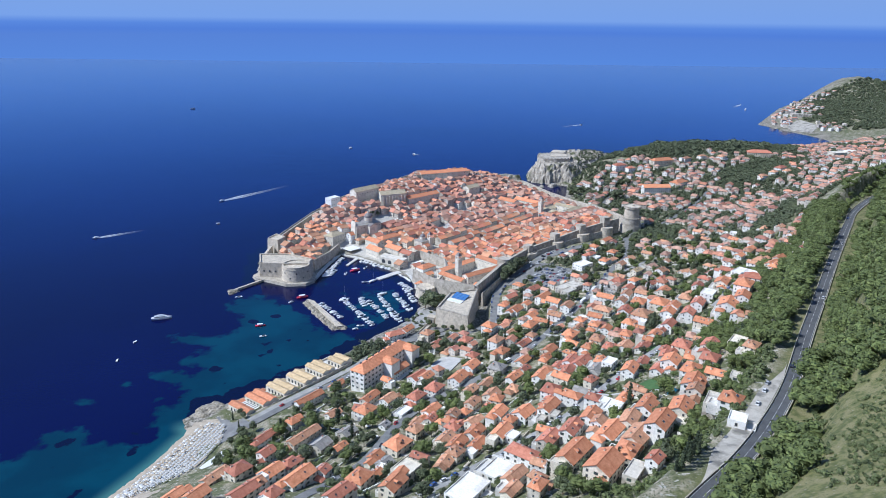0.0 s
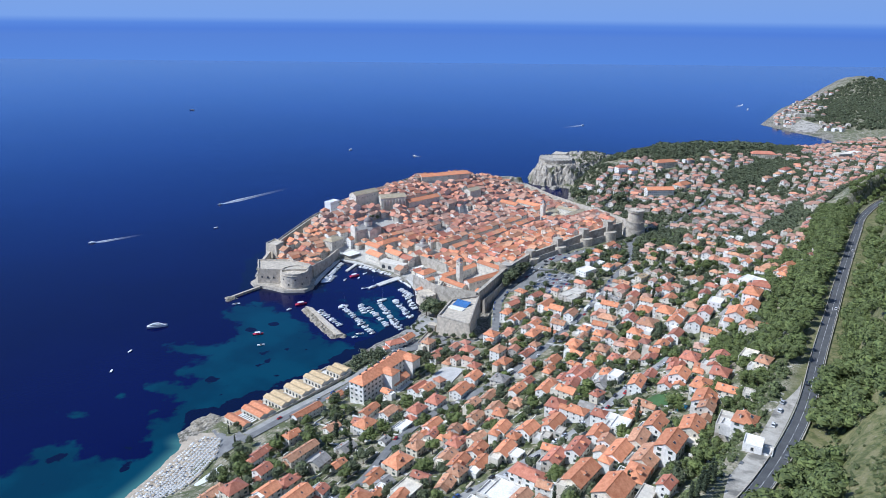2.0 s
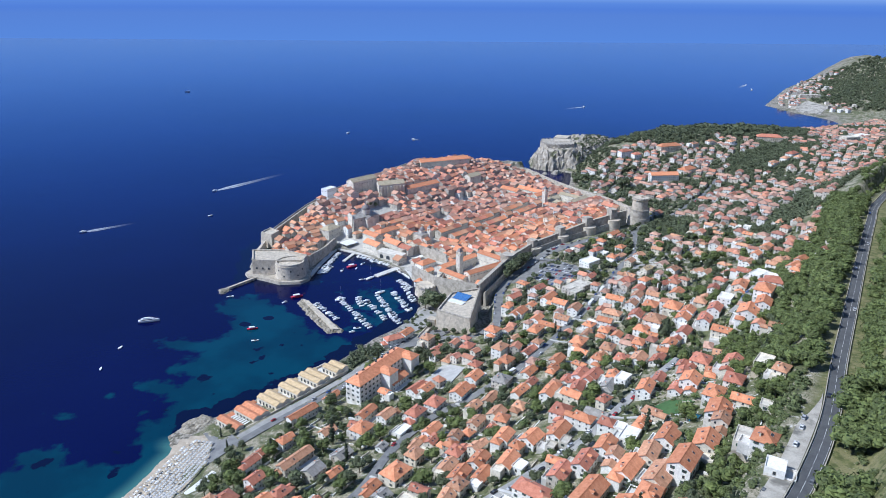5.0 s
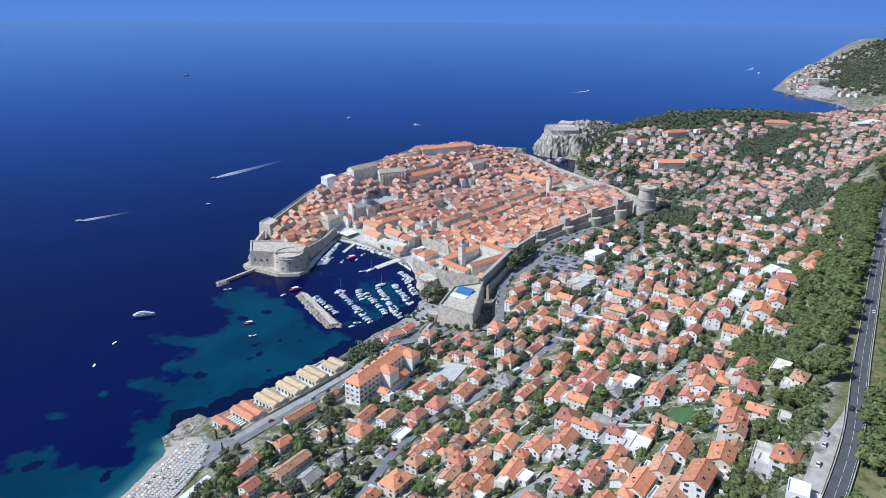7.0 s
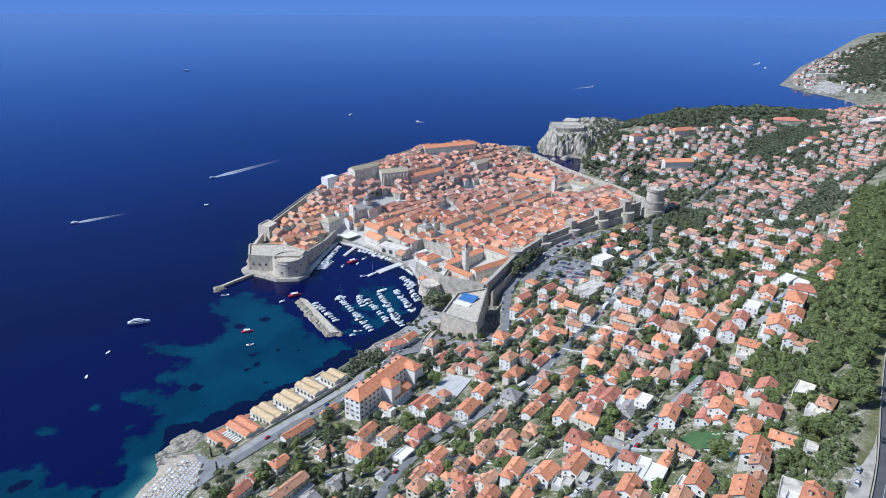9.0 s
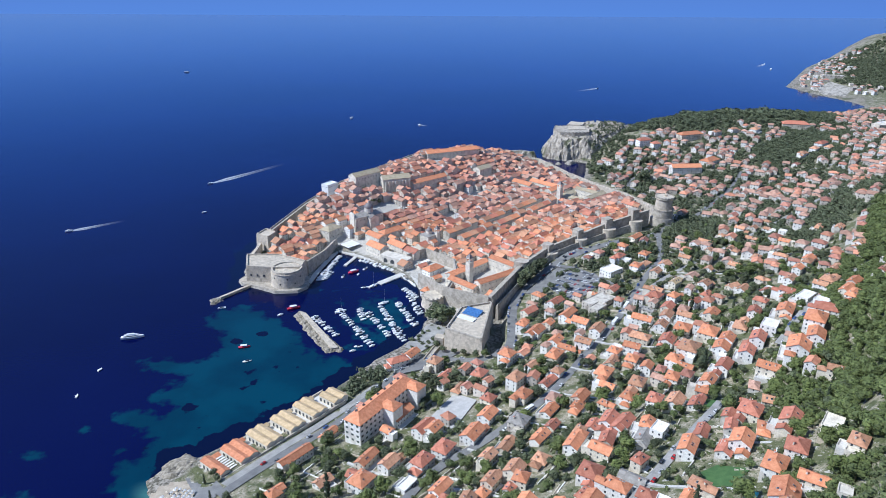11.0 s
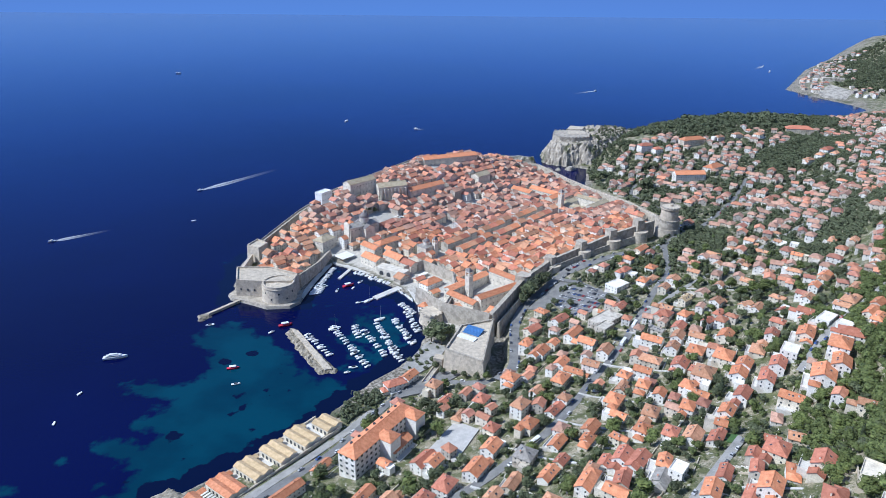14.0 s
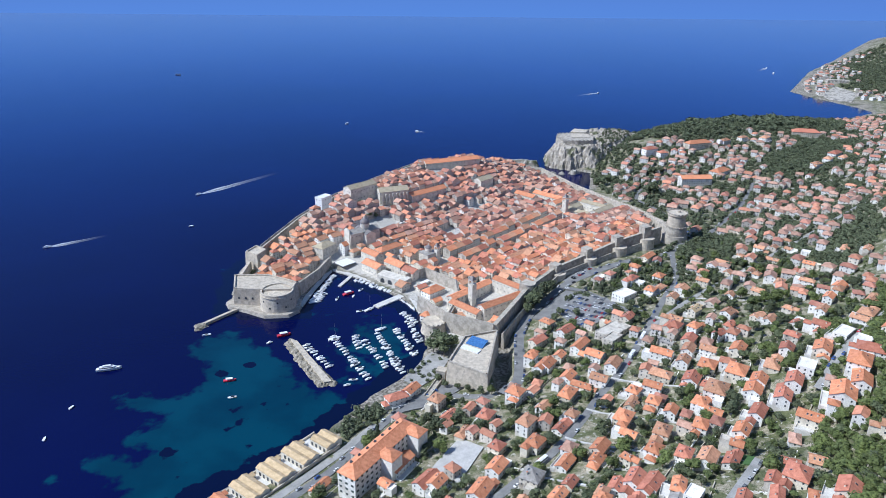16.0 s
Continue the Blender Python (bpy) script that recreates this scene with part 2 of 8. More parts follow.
# heights of the ground at known places: the lower and the upper suburb, the far hills, and the old town
SPOTS_LOWER = [(-113, 444, 14), (-73, 353, 38), (-29, 377, 44), (-9, 414, 38), (34, 310, 72), (65, 313, 84), (108, 297, 102), (121, 257, 122), (163, 296, 131), (198, 335, 140), (163, 245, 150), (25, 437, 40), (73, 417, 61), (130, 471, 60), (160, 469, 69), (207, 525, 70), (187, 403, 102), (241, 561, 82)]
SPOTS_UPPER = [(235, 444, 108), (237, 370, 160), (336, 595, 110), (242, 664, 58), (-39, 508, 14), (31, 563, 22), (89, 589, 29), (126, 650, 34), (169, 606, 45), (221, 608, 58), (270, 609, 77), (187, 493, 62), (311, 842, 46), (427, 966, 42), (372, 735, 76), (566, 1038, 52)]
SPOTS_HILL = [(0, 0, 185), (-150, 200, 95), (-200, 330, 20), (250, 150, 265), (330, 300, 250), (420, 480, 235), (470, 640, 190), (560, 800, 170), (700, 950, 150), (900, 1100, 170), (650, 1410, 38), (374, 1151, 24), (422, 1310, 37), (330, 1330, 34), (400, 1420, 48), (536, 1437, 54), (640, 1500, 42), (700, 1620, 28), (800, 1500, 32), (1000, 1600, 35), (1100, 1300, 120), (1400, 1500, 140), (1150, 1880, 18), (1060, 2150, 9), (1100, 2320, 13)]
SPOTS_FAR = [(1080, 2290, 9), (1160, 2400, 14), (1250, 2545, 12), (1330, 2670, 16), (1410, 2740, 26), (1300, 2250, 38), (1440, 2500, 54), (1490, 2770, 74), (1560, 2800, 98), (1640, 2800, 98), (1700, 2200, 80), (1700, 2700, 84), (1780, 2850, 76), (1900, 2750, 70), (1900, 2950, 62), (2050, 2850, 58), (2000, 2500, 70), (300, 1020, 30), (210, 935, 30), (222, 874, 30), (188, 856, 28), (150, 831, 26), (114, 806, 23), (92, 778, 17), (252, 872, 33), (110, 800, 17), (70, 720, 10), (20, 600, 12), (-30, 560, 10), (-60, 600, 3), (-185, 420, 2.2), (-172, 448, 3), (-160, 405, 6), (-150, 440, 9), (-190, 392, 2), (-140, 380, 22)]
SPOTS_TOWN = [(60, 760, 9), (140, 880, 19), (215, 930, 29), (180, 1060, 12), (170, 1150, 7), (235, 1170, 6), (0, 850, 4), (60, 960, 5), (120, 1080, 6), (-60, 860, 4), (-110, 900, 6), (-190, 870, 9), (-150, 960, 16), (-110, 1040, 29), (-187, 980, 25), (-152, 1040, 30), (-104, 1108, 36), (-54, 1172, 40), (6, 1234, 33), (76, 1262, 21), (-60, 1110, 35), (-20, 1160, 38), (60, 1200, 26), (-60, 1030, 18), (-30, 980, 7), (30, 1080, 10), (100, 1150, 12)]
OUTLINE = np.array(COAST + COAST_WEST, float)


def spline_of_heights():
    shore = []
    for (x0, y0), (x1, y1) in zip(OUTLINE[1:56], OUTLINE[2:57]):
        m = max(1, int(math.hypot(x1 - x0, y1 - y0) / 60))
        shore += [(x0 + (x1 - x0) * k / m, y0 + (y1 - y0) * k / m, 1.0) for k in range(m)]
    s = np.array(SPOTS_LOWER + SPOTS_UPPER + SPOTS_HILL + SPOTS_FAR + SPOTS_TOWN + shore, float)
    d = np.hypot(s[:, None, 0] - s[None, :, 0], s[:, None, 1] - s[None, :, 1]) / 100
    k = d * d * np.log(d + 1e-9) + 0.06 * np.eye(len(s))
    p = np.c_[np.ones(len(s)), s[:, :2] / 100]
    a = np.block([[k, p], [p.T, np.zeros((3, 3))]])
    return s, np.linalg.solve(a, np.r_[s[:, 2], 0, 0, 0])


SPOTS, WEIGHTS = spline_of_heights()


def shore_distance(x, y):
    """Metres from the shore line, plus on land and minus at sea."""
    x, y = np.asarray(x, float), np.asarray(y, float)
    best, inside = np.full(x.shape, 1e9), np.zeros(x.shape, bool)
    for (x0, y0), (x1, y1) in zip(OUTLINE, np.roll(OUTLINE, -1, 0)):
        dx, dy = x1 - x0, y1 - y0
        k = np.clip(((x - x0) * dx + (y - y0) * dy) / (dx * dx + dy * dy), 0, 1)
        best = np.minimum(best, np.hypot(x - x0 - k * dx, y - y0 - k * dy))
        if dy:
            cross = (y0 > y) != (y1 > y)
            inside ^= cross & (x < dx * (y - y0) / dy + x0)
    return np.where(inside, best, -best)


def raw_height(x, y):
    out = np.zeros(len(x))
    for i in range(0, len(x), 4000):
        a, b = x[i:i + 4000], y[i:i + 4000]
        d = np.hypot(a[:, None] - SPOTS[None, :, 0], b[:, None] - SPOTS[None, :, 1]) / 100
        out[i:i + 4000] = (d * d * np.log(d + 1e-9)) @ WEIGHTS[:-3] + np.c_[np.ones(len(a)), a / 100, b / 100] @ WEIGHTS[-3:]
    return out


ROAD_LINE = [(60, 172, 141), (97.9, 211.1, 138), (118.9, 233, 136), (144.5, 264.4, 133), (172.7, 303.3, 131), (208.9, 361.4, 128), (252.4, 429.1, 125), (312.6, 522.9, 121),
             (397.2, 652.5, 112), (454.2, 736.6, 106), (542.3, 834.9, 100), (680, 940, 92)]


def along(line, step):
    """Points every so many metres along a smooth line through the given ones."""
    p = [Vector(q) for q in line]
    p = [2 * p[0] - p[1]] + p + [2 * p[-1] - p[-2]]
    out = []
    for a, b, c, d in zip(p, p[1:], p[2:], p[3:]):
        n = max(1, round((c - b).length / step))
        for k in range(n):
            t = k / n
            out.append(0.5 * (2 * b + (c - a) * t + (2 * a - 5 * b + 4 * c - d) * t * t + (3 * b - a - 3 * c + d) * t ** 3))
    out.append(p[-2])
    return out


ROAD = along(ROAD_LINE, 6)
ROAD_XYZ = np.array([tuple(p) for p in ROAD])


def heights(x, y):
    """The ground's height at arrays of places."""
    x, y = np.asarray(x, float).ravel(), np.asarray(y, float).ravel()
    s, z = shore_distance(x, y), raw_height(x, y)
    z = np.where(s > 0, np.maximum(z, np.minimum(1.2, 0.25 * s + 0.2)), np.maximum(-14, 0.35 * s))
    near = np.full(len(x), 1e9)
    level = np.zeros(len(x))
    for i in range(0, len(x), 20000):
        d = np.hypot(x[i:i + 20000, None] - ROAD_XYZ[None, :, 0], y[i:i + 20000, None] - ROAD_XYZ[None, :, 1])
        j = d.argmin(1)
        near[i:i + 20000], level[i:i + 20000] = d.min(1), ROAD_XYZ[j, 2]
    k = np.clip((26 - near) / 11, 0, 1)
    k = k * k * (3 - 2 * k)
    z = np.where(s > 0, z * (1 - k) + (level - 0.5) * k, z)
    # the dry moat beside the squat fort
    for x0, y0, x1, y1, half, floor in ((37, 622, 46, 712, 6.5, 1.0),):
        f = np.clip(((x - x0) * (x1 - x0) + (y - y0) * (y1 - y0)) / ((x1 - x0) ** 2 + (y1 - y0) ** 2), 0, 1)
        d = np.hypot(x - x0 - f * (x1 - x0), y - y0 - f * (y1 - y0))
        z = np.where(d < half, floor, z)
    return z


GX = np.concatenate([np.arange(-430, 720, 5.0), np.arange(720, 1300, 12.0), np.arange(1300, 4201, 60.0)])
GY = np.concatenate([np.arange(-600, 0, 40.0), np.arange(0, 1400, 5.0), np.arange(1400, 2400, 12.0), np.arange(2400, 3201, 50.0)])
MX, MY = np.meshgrid(GX, GY)
GZ = heights(MX, MY).reshape(MX.shape)


def ground(x, y):
    """The height of the ground sheet at one place."""
    i = min(max(int(np.searchsorted(GX, x)) - 1, 0), len(GX) - 2)
    j = min(max(int(np.searchsorted(GY, y)) - 1, 0), len(GY) - 2)
    u, v = (x - GX[i]) / (GX[i + 1] - GX[i]), (y - GY[j]) / (GY[j + 1] - GY[j])
    return float((GZ[j, i] * (1 - u) + GZ[j, i + 1] * u) * (1 - v) + (GZ[j + 1, i] * (1 - u) + GZ[j + 1, i + 1] * u) * v)


# ---------------------------------------------------------------- mesh helpers
def mesh(name, verts, faces, mats, slots=None, smooth=False):
    me = bpy.data.meshes.new(name)
    me.from_pydata([tuple(v) for v in verts], [], faces)
    for m in (mats if isinstance(mats, (list, tuple)) else [mats]):
        me.materials.append(m)
    if slots is not None:
        me.polygons.foreach_set("material_index", slots)
    if smooth:
        me.polygons.foreach_set("use_smooth", [True] * len(me.polygons))
    me.update()
    return me


def part(name, me, parent, label="", m=None):
    ob = new(name, me)
    ob.parent = parent
    if m is not None:
        ob.matrix_basis = m
    if label:
        ob["label"] = label
    return ob


def thing(name, me, m, label, category, group="", kind=""):
    ob = new(name, me)
    ob.matrix_basis = m
    return tagged(ob, label, category, group, kind)


class Shape:
    """Gathers boxes, prisms and rings into one mesh."""

    def __init__(self):
        self.v, self.f, self.s = [], [], []

    def add(self, v, f, slot=0):
        n = len(self.v)
        self.v += [tuple(p) for p in v]
        self.f += [tuple(i + n for i in q) for q in f]
        self.s += [slot] * len(f)
        return self

    def box(self, x0, y0, z0, x1, y1, z1, slot=0, turn=0.0, at=(0, 0)):
        c, s = math.cos(turn), math.sin(turn)
        v = [(x, y, z) for z in (z0, z1) for x, y in ((x0, y0), (x1, y0), (x1, y1), (x0, y1))]
        v = [(at[0] + c * x - s * y, at[1] + s * x + c * y, z) for x, y, z in v]
        return self.add(v, [(3, 2, 1, 0), (4, 5, 6, 7), (0, 1, 5, 4), (1, 2, 6, 5), (2, 3, 7, 6), (3, 0, 4, 7)], slot)

    def prism(self, ring, z0, z1, slot=0, top=None, inset=0.0):
        """An upright prism over a plan; inset draws the upper ring towards its middle, as a battered wall."""
        n = len(ring)
        cx, cy = sum(p[0] for p in ring) / n, sum(p[1] for p in ring) / n
        def pull(p):
            d = math.hypot(p[0] - cx, p[1] - cy) or 1
            return (p[0] - (p[0] - cx) / d * inset, p[1] - (p[1] - cy) / d * inset)
        v = [(x, y, z0) for x, y in ring] + [(*pull(p), z1) for p in ring]
        self.add(v, [(i, (i + 1) % n, n + (i + 1) % n, n + i) for i in range(n)], slot)
        return self.add(v[n:], [tuple(range(n))], slot if top is None else top)

    def ring(self, x, y, r0, r1, z0, z1, n=24, slot=0, cap=True):
        v = [(x + r * math.cos(2 * math.pi * i / n), y + r * math.sin(2 * math.pi * i / n), z) for r, z in ((r0, z0), (r1, z1)) for i in range(n)]
        self.add(v, [(i, (i + 1) % n, n + (i + 1) % n, n + i) for i in range(n)], slot)
        return self.add(v[n:], [tuple(range(n))], slot) if cap else self

    def mesh(self, name, mats, smooth=False):
        return mesh(name, self.v, self.f, mats, self.s, smooth)


# ---------------------------------------------------------------- ground and sea
def ground_material():
    m, n, l, p = nodes_of("hillside_ground")
    tc = n.new("ShaderNodeTexCoord")
    def noise_at(scale, detail=6):
        t = n.new("ShaderNodeTexNoise")
        t.inputs["Scale"].default_value, t.inputs["Detail"].default_value = scale, detail
        l.new(tc.outputs["Object"], t.inputs["Vector"])
        return t.outputs["Fac"]
    def step(v, a, b):
        r = n.new("ShaderNodeMapRange")
        r.inputs["From Min"].default_value, r.inputs["From Max"].default_value = a, b
        l.new(v, r.inputs["Value"])
        return r.outputs[0]
    def blend(f, a, b):
        x = n.new("ShaderNodeMix")
        x.data_type = "RGBA"
        l.new(f, x.inputs["Factor"])
        for k, c in (("A", a), ("B", b)):
            if isinstance(c, tuple):
                x.inputs[k].default_value = (*c, 1)
            else:
                l.new(c, x.inputs[k])
        return x.outputs["Result"]
    grass = blend(step(noise_at(0.35), 0.35, 0.65), (0.070, 0.082, 0.034), (0.140, 0.146, 0.066))
    dry = blend(step(noise_at(0.5), 0.35, 0.65), (0.240, 0.210, 0.145), (0.420, 0.375, 0.290))
    land = blend(step(noise_at(0.11), 0.44, 0.62), grass, dry)
    stone = blend(step(noise_at(0.8), 0.4, 0.6), (0.38, 0.36, 0.32), (0.56, 0.53, 0.48))
    land = blend(step(noise_at(0.33, 8), 0.60, 0.66), land, stone)
    land = blend(step(noise_at(1.3, 5), 0.52, 0.64), land, (0.060, 0.078, 0.026))
    land = blend(step(noise_at(0.75, 7), 0.64, 0.70), land, (0.330, 0.305, 0.250))
    at = n.new("ShaderNodeAttribute")
    at.attribute_name = "paved"
    land = blend(at.outputs["Fac"], land, stone)
    at3 = n.new("ShaderNodeAttribute")
    at3.attribute_name = "slope"
    heath = blend(step(noise_at(0.42, 9), 0.40, 0.60), (0.080, 0.092, 0.028), (0.165, 0.164, 0.062))
    heath = blend(step(noise_at(0.16, 12), 0.48, 0.58), heath, (0.205, 0.188, 0.088))
    heath = blend(step(noise_at(1.6, 6), 0.56, 0.66), heath, (0.085, 0.100, 0.036))
    heath = blend(step(noise_at(0.9, 6), 0.62, 0.72), heath, (0.270, 0.250, 0.185))
    land = blend(at3.outputs["Fac"], land, heath)
    at2 = n.new("ShaderNodeAttribute")
    at2.attribute_name = "rocky"
    rocks = blend(step(noise_at(0.45, 8), 0.4, 0.62), (0.100, 0.088, 0.066), (0.390, 0.355, 0.300))
    rocks = blend(step(noise_at(0.035, 8), 0.52, 0.62), rocks, (0.095, 0.100, 0.058))
    land = blend(at2.outputs["Fac"], land, rocks)
    l.new(land, p.inputs["Base Color"])
    p.inputs["Roughness"].default_value = 0.95
    b = n.new("ShaderNodeBump")
    b.inputs["Strength"].default_value, b.inputs["Distance"].default_value = 0.45, 0.5
    l.new(noise_at(0.6, 8), b.inputs["Height"])
    l.new(b.outputs[0], p.inputs["Normal"])
    return m


def inside(ring, x, y):
    hit = False
    for (x0, y0), (x1, y1) in zip(ring, ring[1:] + ring[:1]):
        if (y0 > y) != (y1 > y) and x < (x1 - x0) * (y - y0) / (y1 - y0) + x0:
            hit = not hit
    return hit


def inside_many(ring, x, y):
    hit = np.zeros(x.shape, bool)
    for (x0, y0), (x1, y1) in zip(ring, ring[1:] + ring[:1]):
        if y0 != y1:
            hit ^= ((y0 > y) != (y1 > y)) & (x < (x1 - x0) * (y - y0) / (y1 - y0) + x0)
    return hit


WALL_NORTH = [(36, 703), (74, 779), (106, 817), (145, 844), (180, 866), (214, 881), (234, 892)]
WALL_WEST = [(248, 908), (236, 1010), (212, 1090), (184, 1165), (148, 1255)]
WALL_SEA = [(148, 1255), (80, 1275), (4, 1243), (-60, 1180), (-112, 1110), (-156, 1042), (-192, 970), (-220, 893)]
TOWN = WALL_NORTH + WALL_WEST + WALL_SEA[1:] + [(-215, 815), (-160, 800), (-140, 884), (-100, 856), (-66, 826), (-30, 780), (-14, 722)]


def build_ground():
    nx, ny = len(GX), len(GY)
    wobble = np.array([noise.noise((x * 0.045, y * 0.045, 0.3)) + 0.4 * noise.noise((x * 0.15, y * 0.15, 3.1)) for x, y in zip(MX.ravel(), MY.ravel())])
    town = inside_many(TOWN, MX.ravel(), MY.ravel())
    road_off = np.full(MX.size, 1e9)
    for p in ROAD_XYZ:
        road_off = np.minimum(road_off, np.hypot(MX.ravel() - p[0], MY.ravel() - p[1]))
    z = GZ.ravel() + np.where((GZ.ravel() > 3) & ~town, wobble * 0.8 * np.clip((road_off - 12) / 8, 0, 1), 0)
    v = np.c_[MX.ravel(), MY.ravel(), z]
    i = (np.arange(ny - 1)[:, None] * nx + np.arange(nx - 1)[None, :]).ravel()
    f = np.c_[i, i + 1, i + nx + 1, i + nx]
    f = f[z[f].max(1) > -8]
    me = bpy.data.meshes.new("ground")
    me.from_pydata(v.tolist(), [], f.tolist())
    me.polygons.foreach_set("use_smooth", [True] * len(me.polygons))
    me.materials.append(ground_material())
    paved = me.attributes.new("paved", "FLOAT", "POINT")
    paved.data.foreach_set("value", np.where(town, 1.0, 0.0))
    far_head = np.clip((MX.ravel() - 940) / 60, 0, 1) * np.clip((MY.ravel() - 1880) / 40, 0, 1) * np.maximum(np.clip((70 - np.abs(shore_distance(MX.ravel(), MY.ravel()))) / 40, 0, 1), np.clip((MY.ravel() - 2640 - 0.3 * (MX.ravel() - 1400)) / 60, 0, 1))
    k = np.searchsorted(ROAD_XYZ[:, 1], MY.ravel()).clip(0, len(ROAD_XYZ) - 1)
    slope = me.attributes.new("slope", "FLOAT", "POINT")
    slope.data.foreach_set("value", np.clip((MX.ravel() - ROAD_XYZ[k, 0] + 16) / 10, 0, 1) * (MY.ravel() < 900))
    rocky = me.attributes.new("rocky", "FLOAT", "POINT")
    rocky.data.foreach_set("value", np.maximum(np.where((np.abs(GZ.ravel()) < 2.2) & ~town, 1.0, 0.0), far_head))
    tagged(new("ground", me), "dry rocky hillside with scrub, gardens and stony soil", "ground", kind="structure")


build_ground()


def sea_material():
    m, n, l, p = nodes_of("sea_water")
    tc = n.new("ShaderNodeTexCoord")
    def noise_at(scale, detail=6):
        t = n.new("ShaderNodeTexNoise")
        t.inputs["Scale"].default_value, t.inputs["Detail"].default_value = scale, detail
        l.new(tc.outputs["Object"], t.inputs["Vector"])
        return t.outputs["Fac"]
    def attr(name):
        a = n.new("ShaderNodeAttribute")
        a.attribute_name = name
        return a.outputs["Fac"]
    def math_of(op, a, b):
        x = n.new("ShaderNodeMath")
        x.operation = op
        for k, c in enumerate((a, b)):
            if isinstance(c, (int, float)):
                x.inputs[k].default_value = c
            else:
                l.new(c, x.inputs[k])
        return x.outputs[0]
    def step(v, a, b):
        r = n.new("ShaderNodeMapRange")
        r.interpolation_type = "SMOOTHSTEP"
        r.inputs["From Min"].default_value, r.inputs["From Max"].default_value = a, b
        l.new(v, r.inputs["Value"])
        return r.outputs[0]
    def blend(f, a, b):
        x = n.new("ShaderNodeMix")
        x.data_type = "RGBA"
        l.new(f, x.inputs["Factor"])
        for k, c in (("A", a), ("B", b)):
            if isinstance(c, tuple):
                x.inputs[k].default_value = (*c, 1)
            else:
                l.new(c, x.inputs[k])
        return x.outputs["Result"]
    patch = noise_at(0.013, 9)
    shoal = math_of("ADD", attr("shoal"), math_of("MULTIPLY", math_of("SUBTRACT", patch, 0.5), 0.8))
    shoal = math_of("ADD", shoal, math_of("MULTIPLY", math_of("SUBTRACT", noise_at(0.075, 12), 0.5), 1.3))
    deep = blend(step(noise_at(0.0022, 4), 0.35, 0.65), (0.0009, 0.0023, 0.0380), (0.0016, 0.0042, 0.0560))
    sand = blend(step(noise_at(0.02, 10), 0.38, 0.62), (0.0020, 0.0285, 0.0590), (0.0032, 0.0420, 0.0770))
    body = blend(step(shoal, 0.36, 0.66), deep, sand)
    weed = math_of("ADD", attr("weed"), math_of("MULTIPLY", math_of("SUBTRACT", noise_at(0.045, 14), 0.5), 2.6))
    body = blend(step(weed, 0.48, 0.60), body, (0.0015, 0.0052, 0.0310))
    body = blend(step(attr("beach"), 0.2, 1.0), body, (0.0700, 0.1900, 0.1800))
    l.new(body, p.inputs["Base Color"])
    p.inputs["Roughness"].default_value = 0.10
    p.inputs["Specular IOR Level"].default_value = 0.20
    p.inputs["IOR"].default_value = 1.33
    b = n.new("ShaderNodeBump")
    b.inputs["Strength"].default_value, b.inputs["Distance"].default_value = 0.2, 0.5
    w = math_of("ADD", noise_at(0.35, 6), math_of("MULTIPLY", noise_at(0.03, 3), 2.0))
    l.new(w, b.inputs["Height"])
    l.new(b.outputs[0], p.inputs["Normal"])
    return m


SHELF = [(-520, 330), (-400, 395), (-312, 415), (-301, 427), (-299, 449), (-286, 456), (-270, 455), (-264, 445), (-255, 437), (-250, 440), (-238, 436), (-226, 434), (-216, 438), (-216, 453), (-221, 466), (-228, 478), (-222, 487),
         (-214, 491), (-210, 498), (-218, 514), (-232, 528), (-251, 531), (-254, 541), (-242, 547), (-218, 543), (-215, 552), (-226, 563), (-234, 567), (-221, 596), (-248, 607), (-271, 618), (-253, 621),
         (-214, 624), (-210, 643), (-204, 666), (-229, 684), (-239, 705), (-236, 735), (-200, 745), (-180, 709), (-157, 684), (-119, 627), (-60, 620), (0, 600), (0, 260), (-520, 260)]


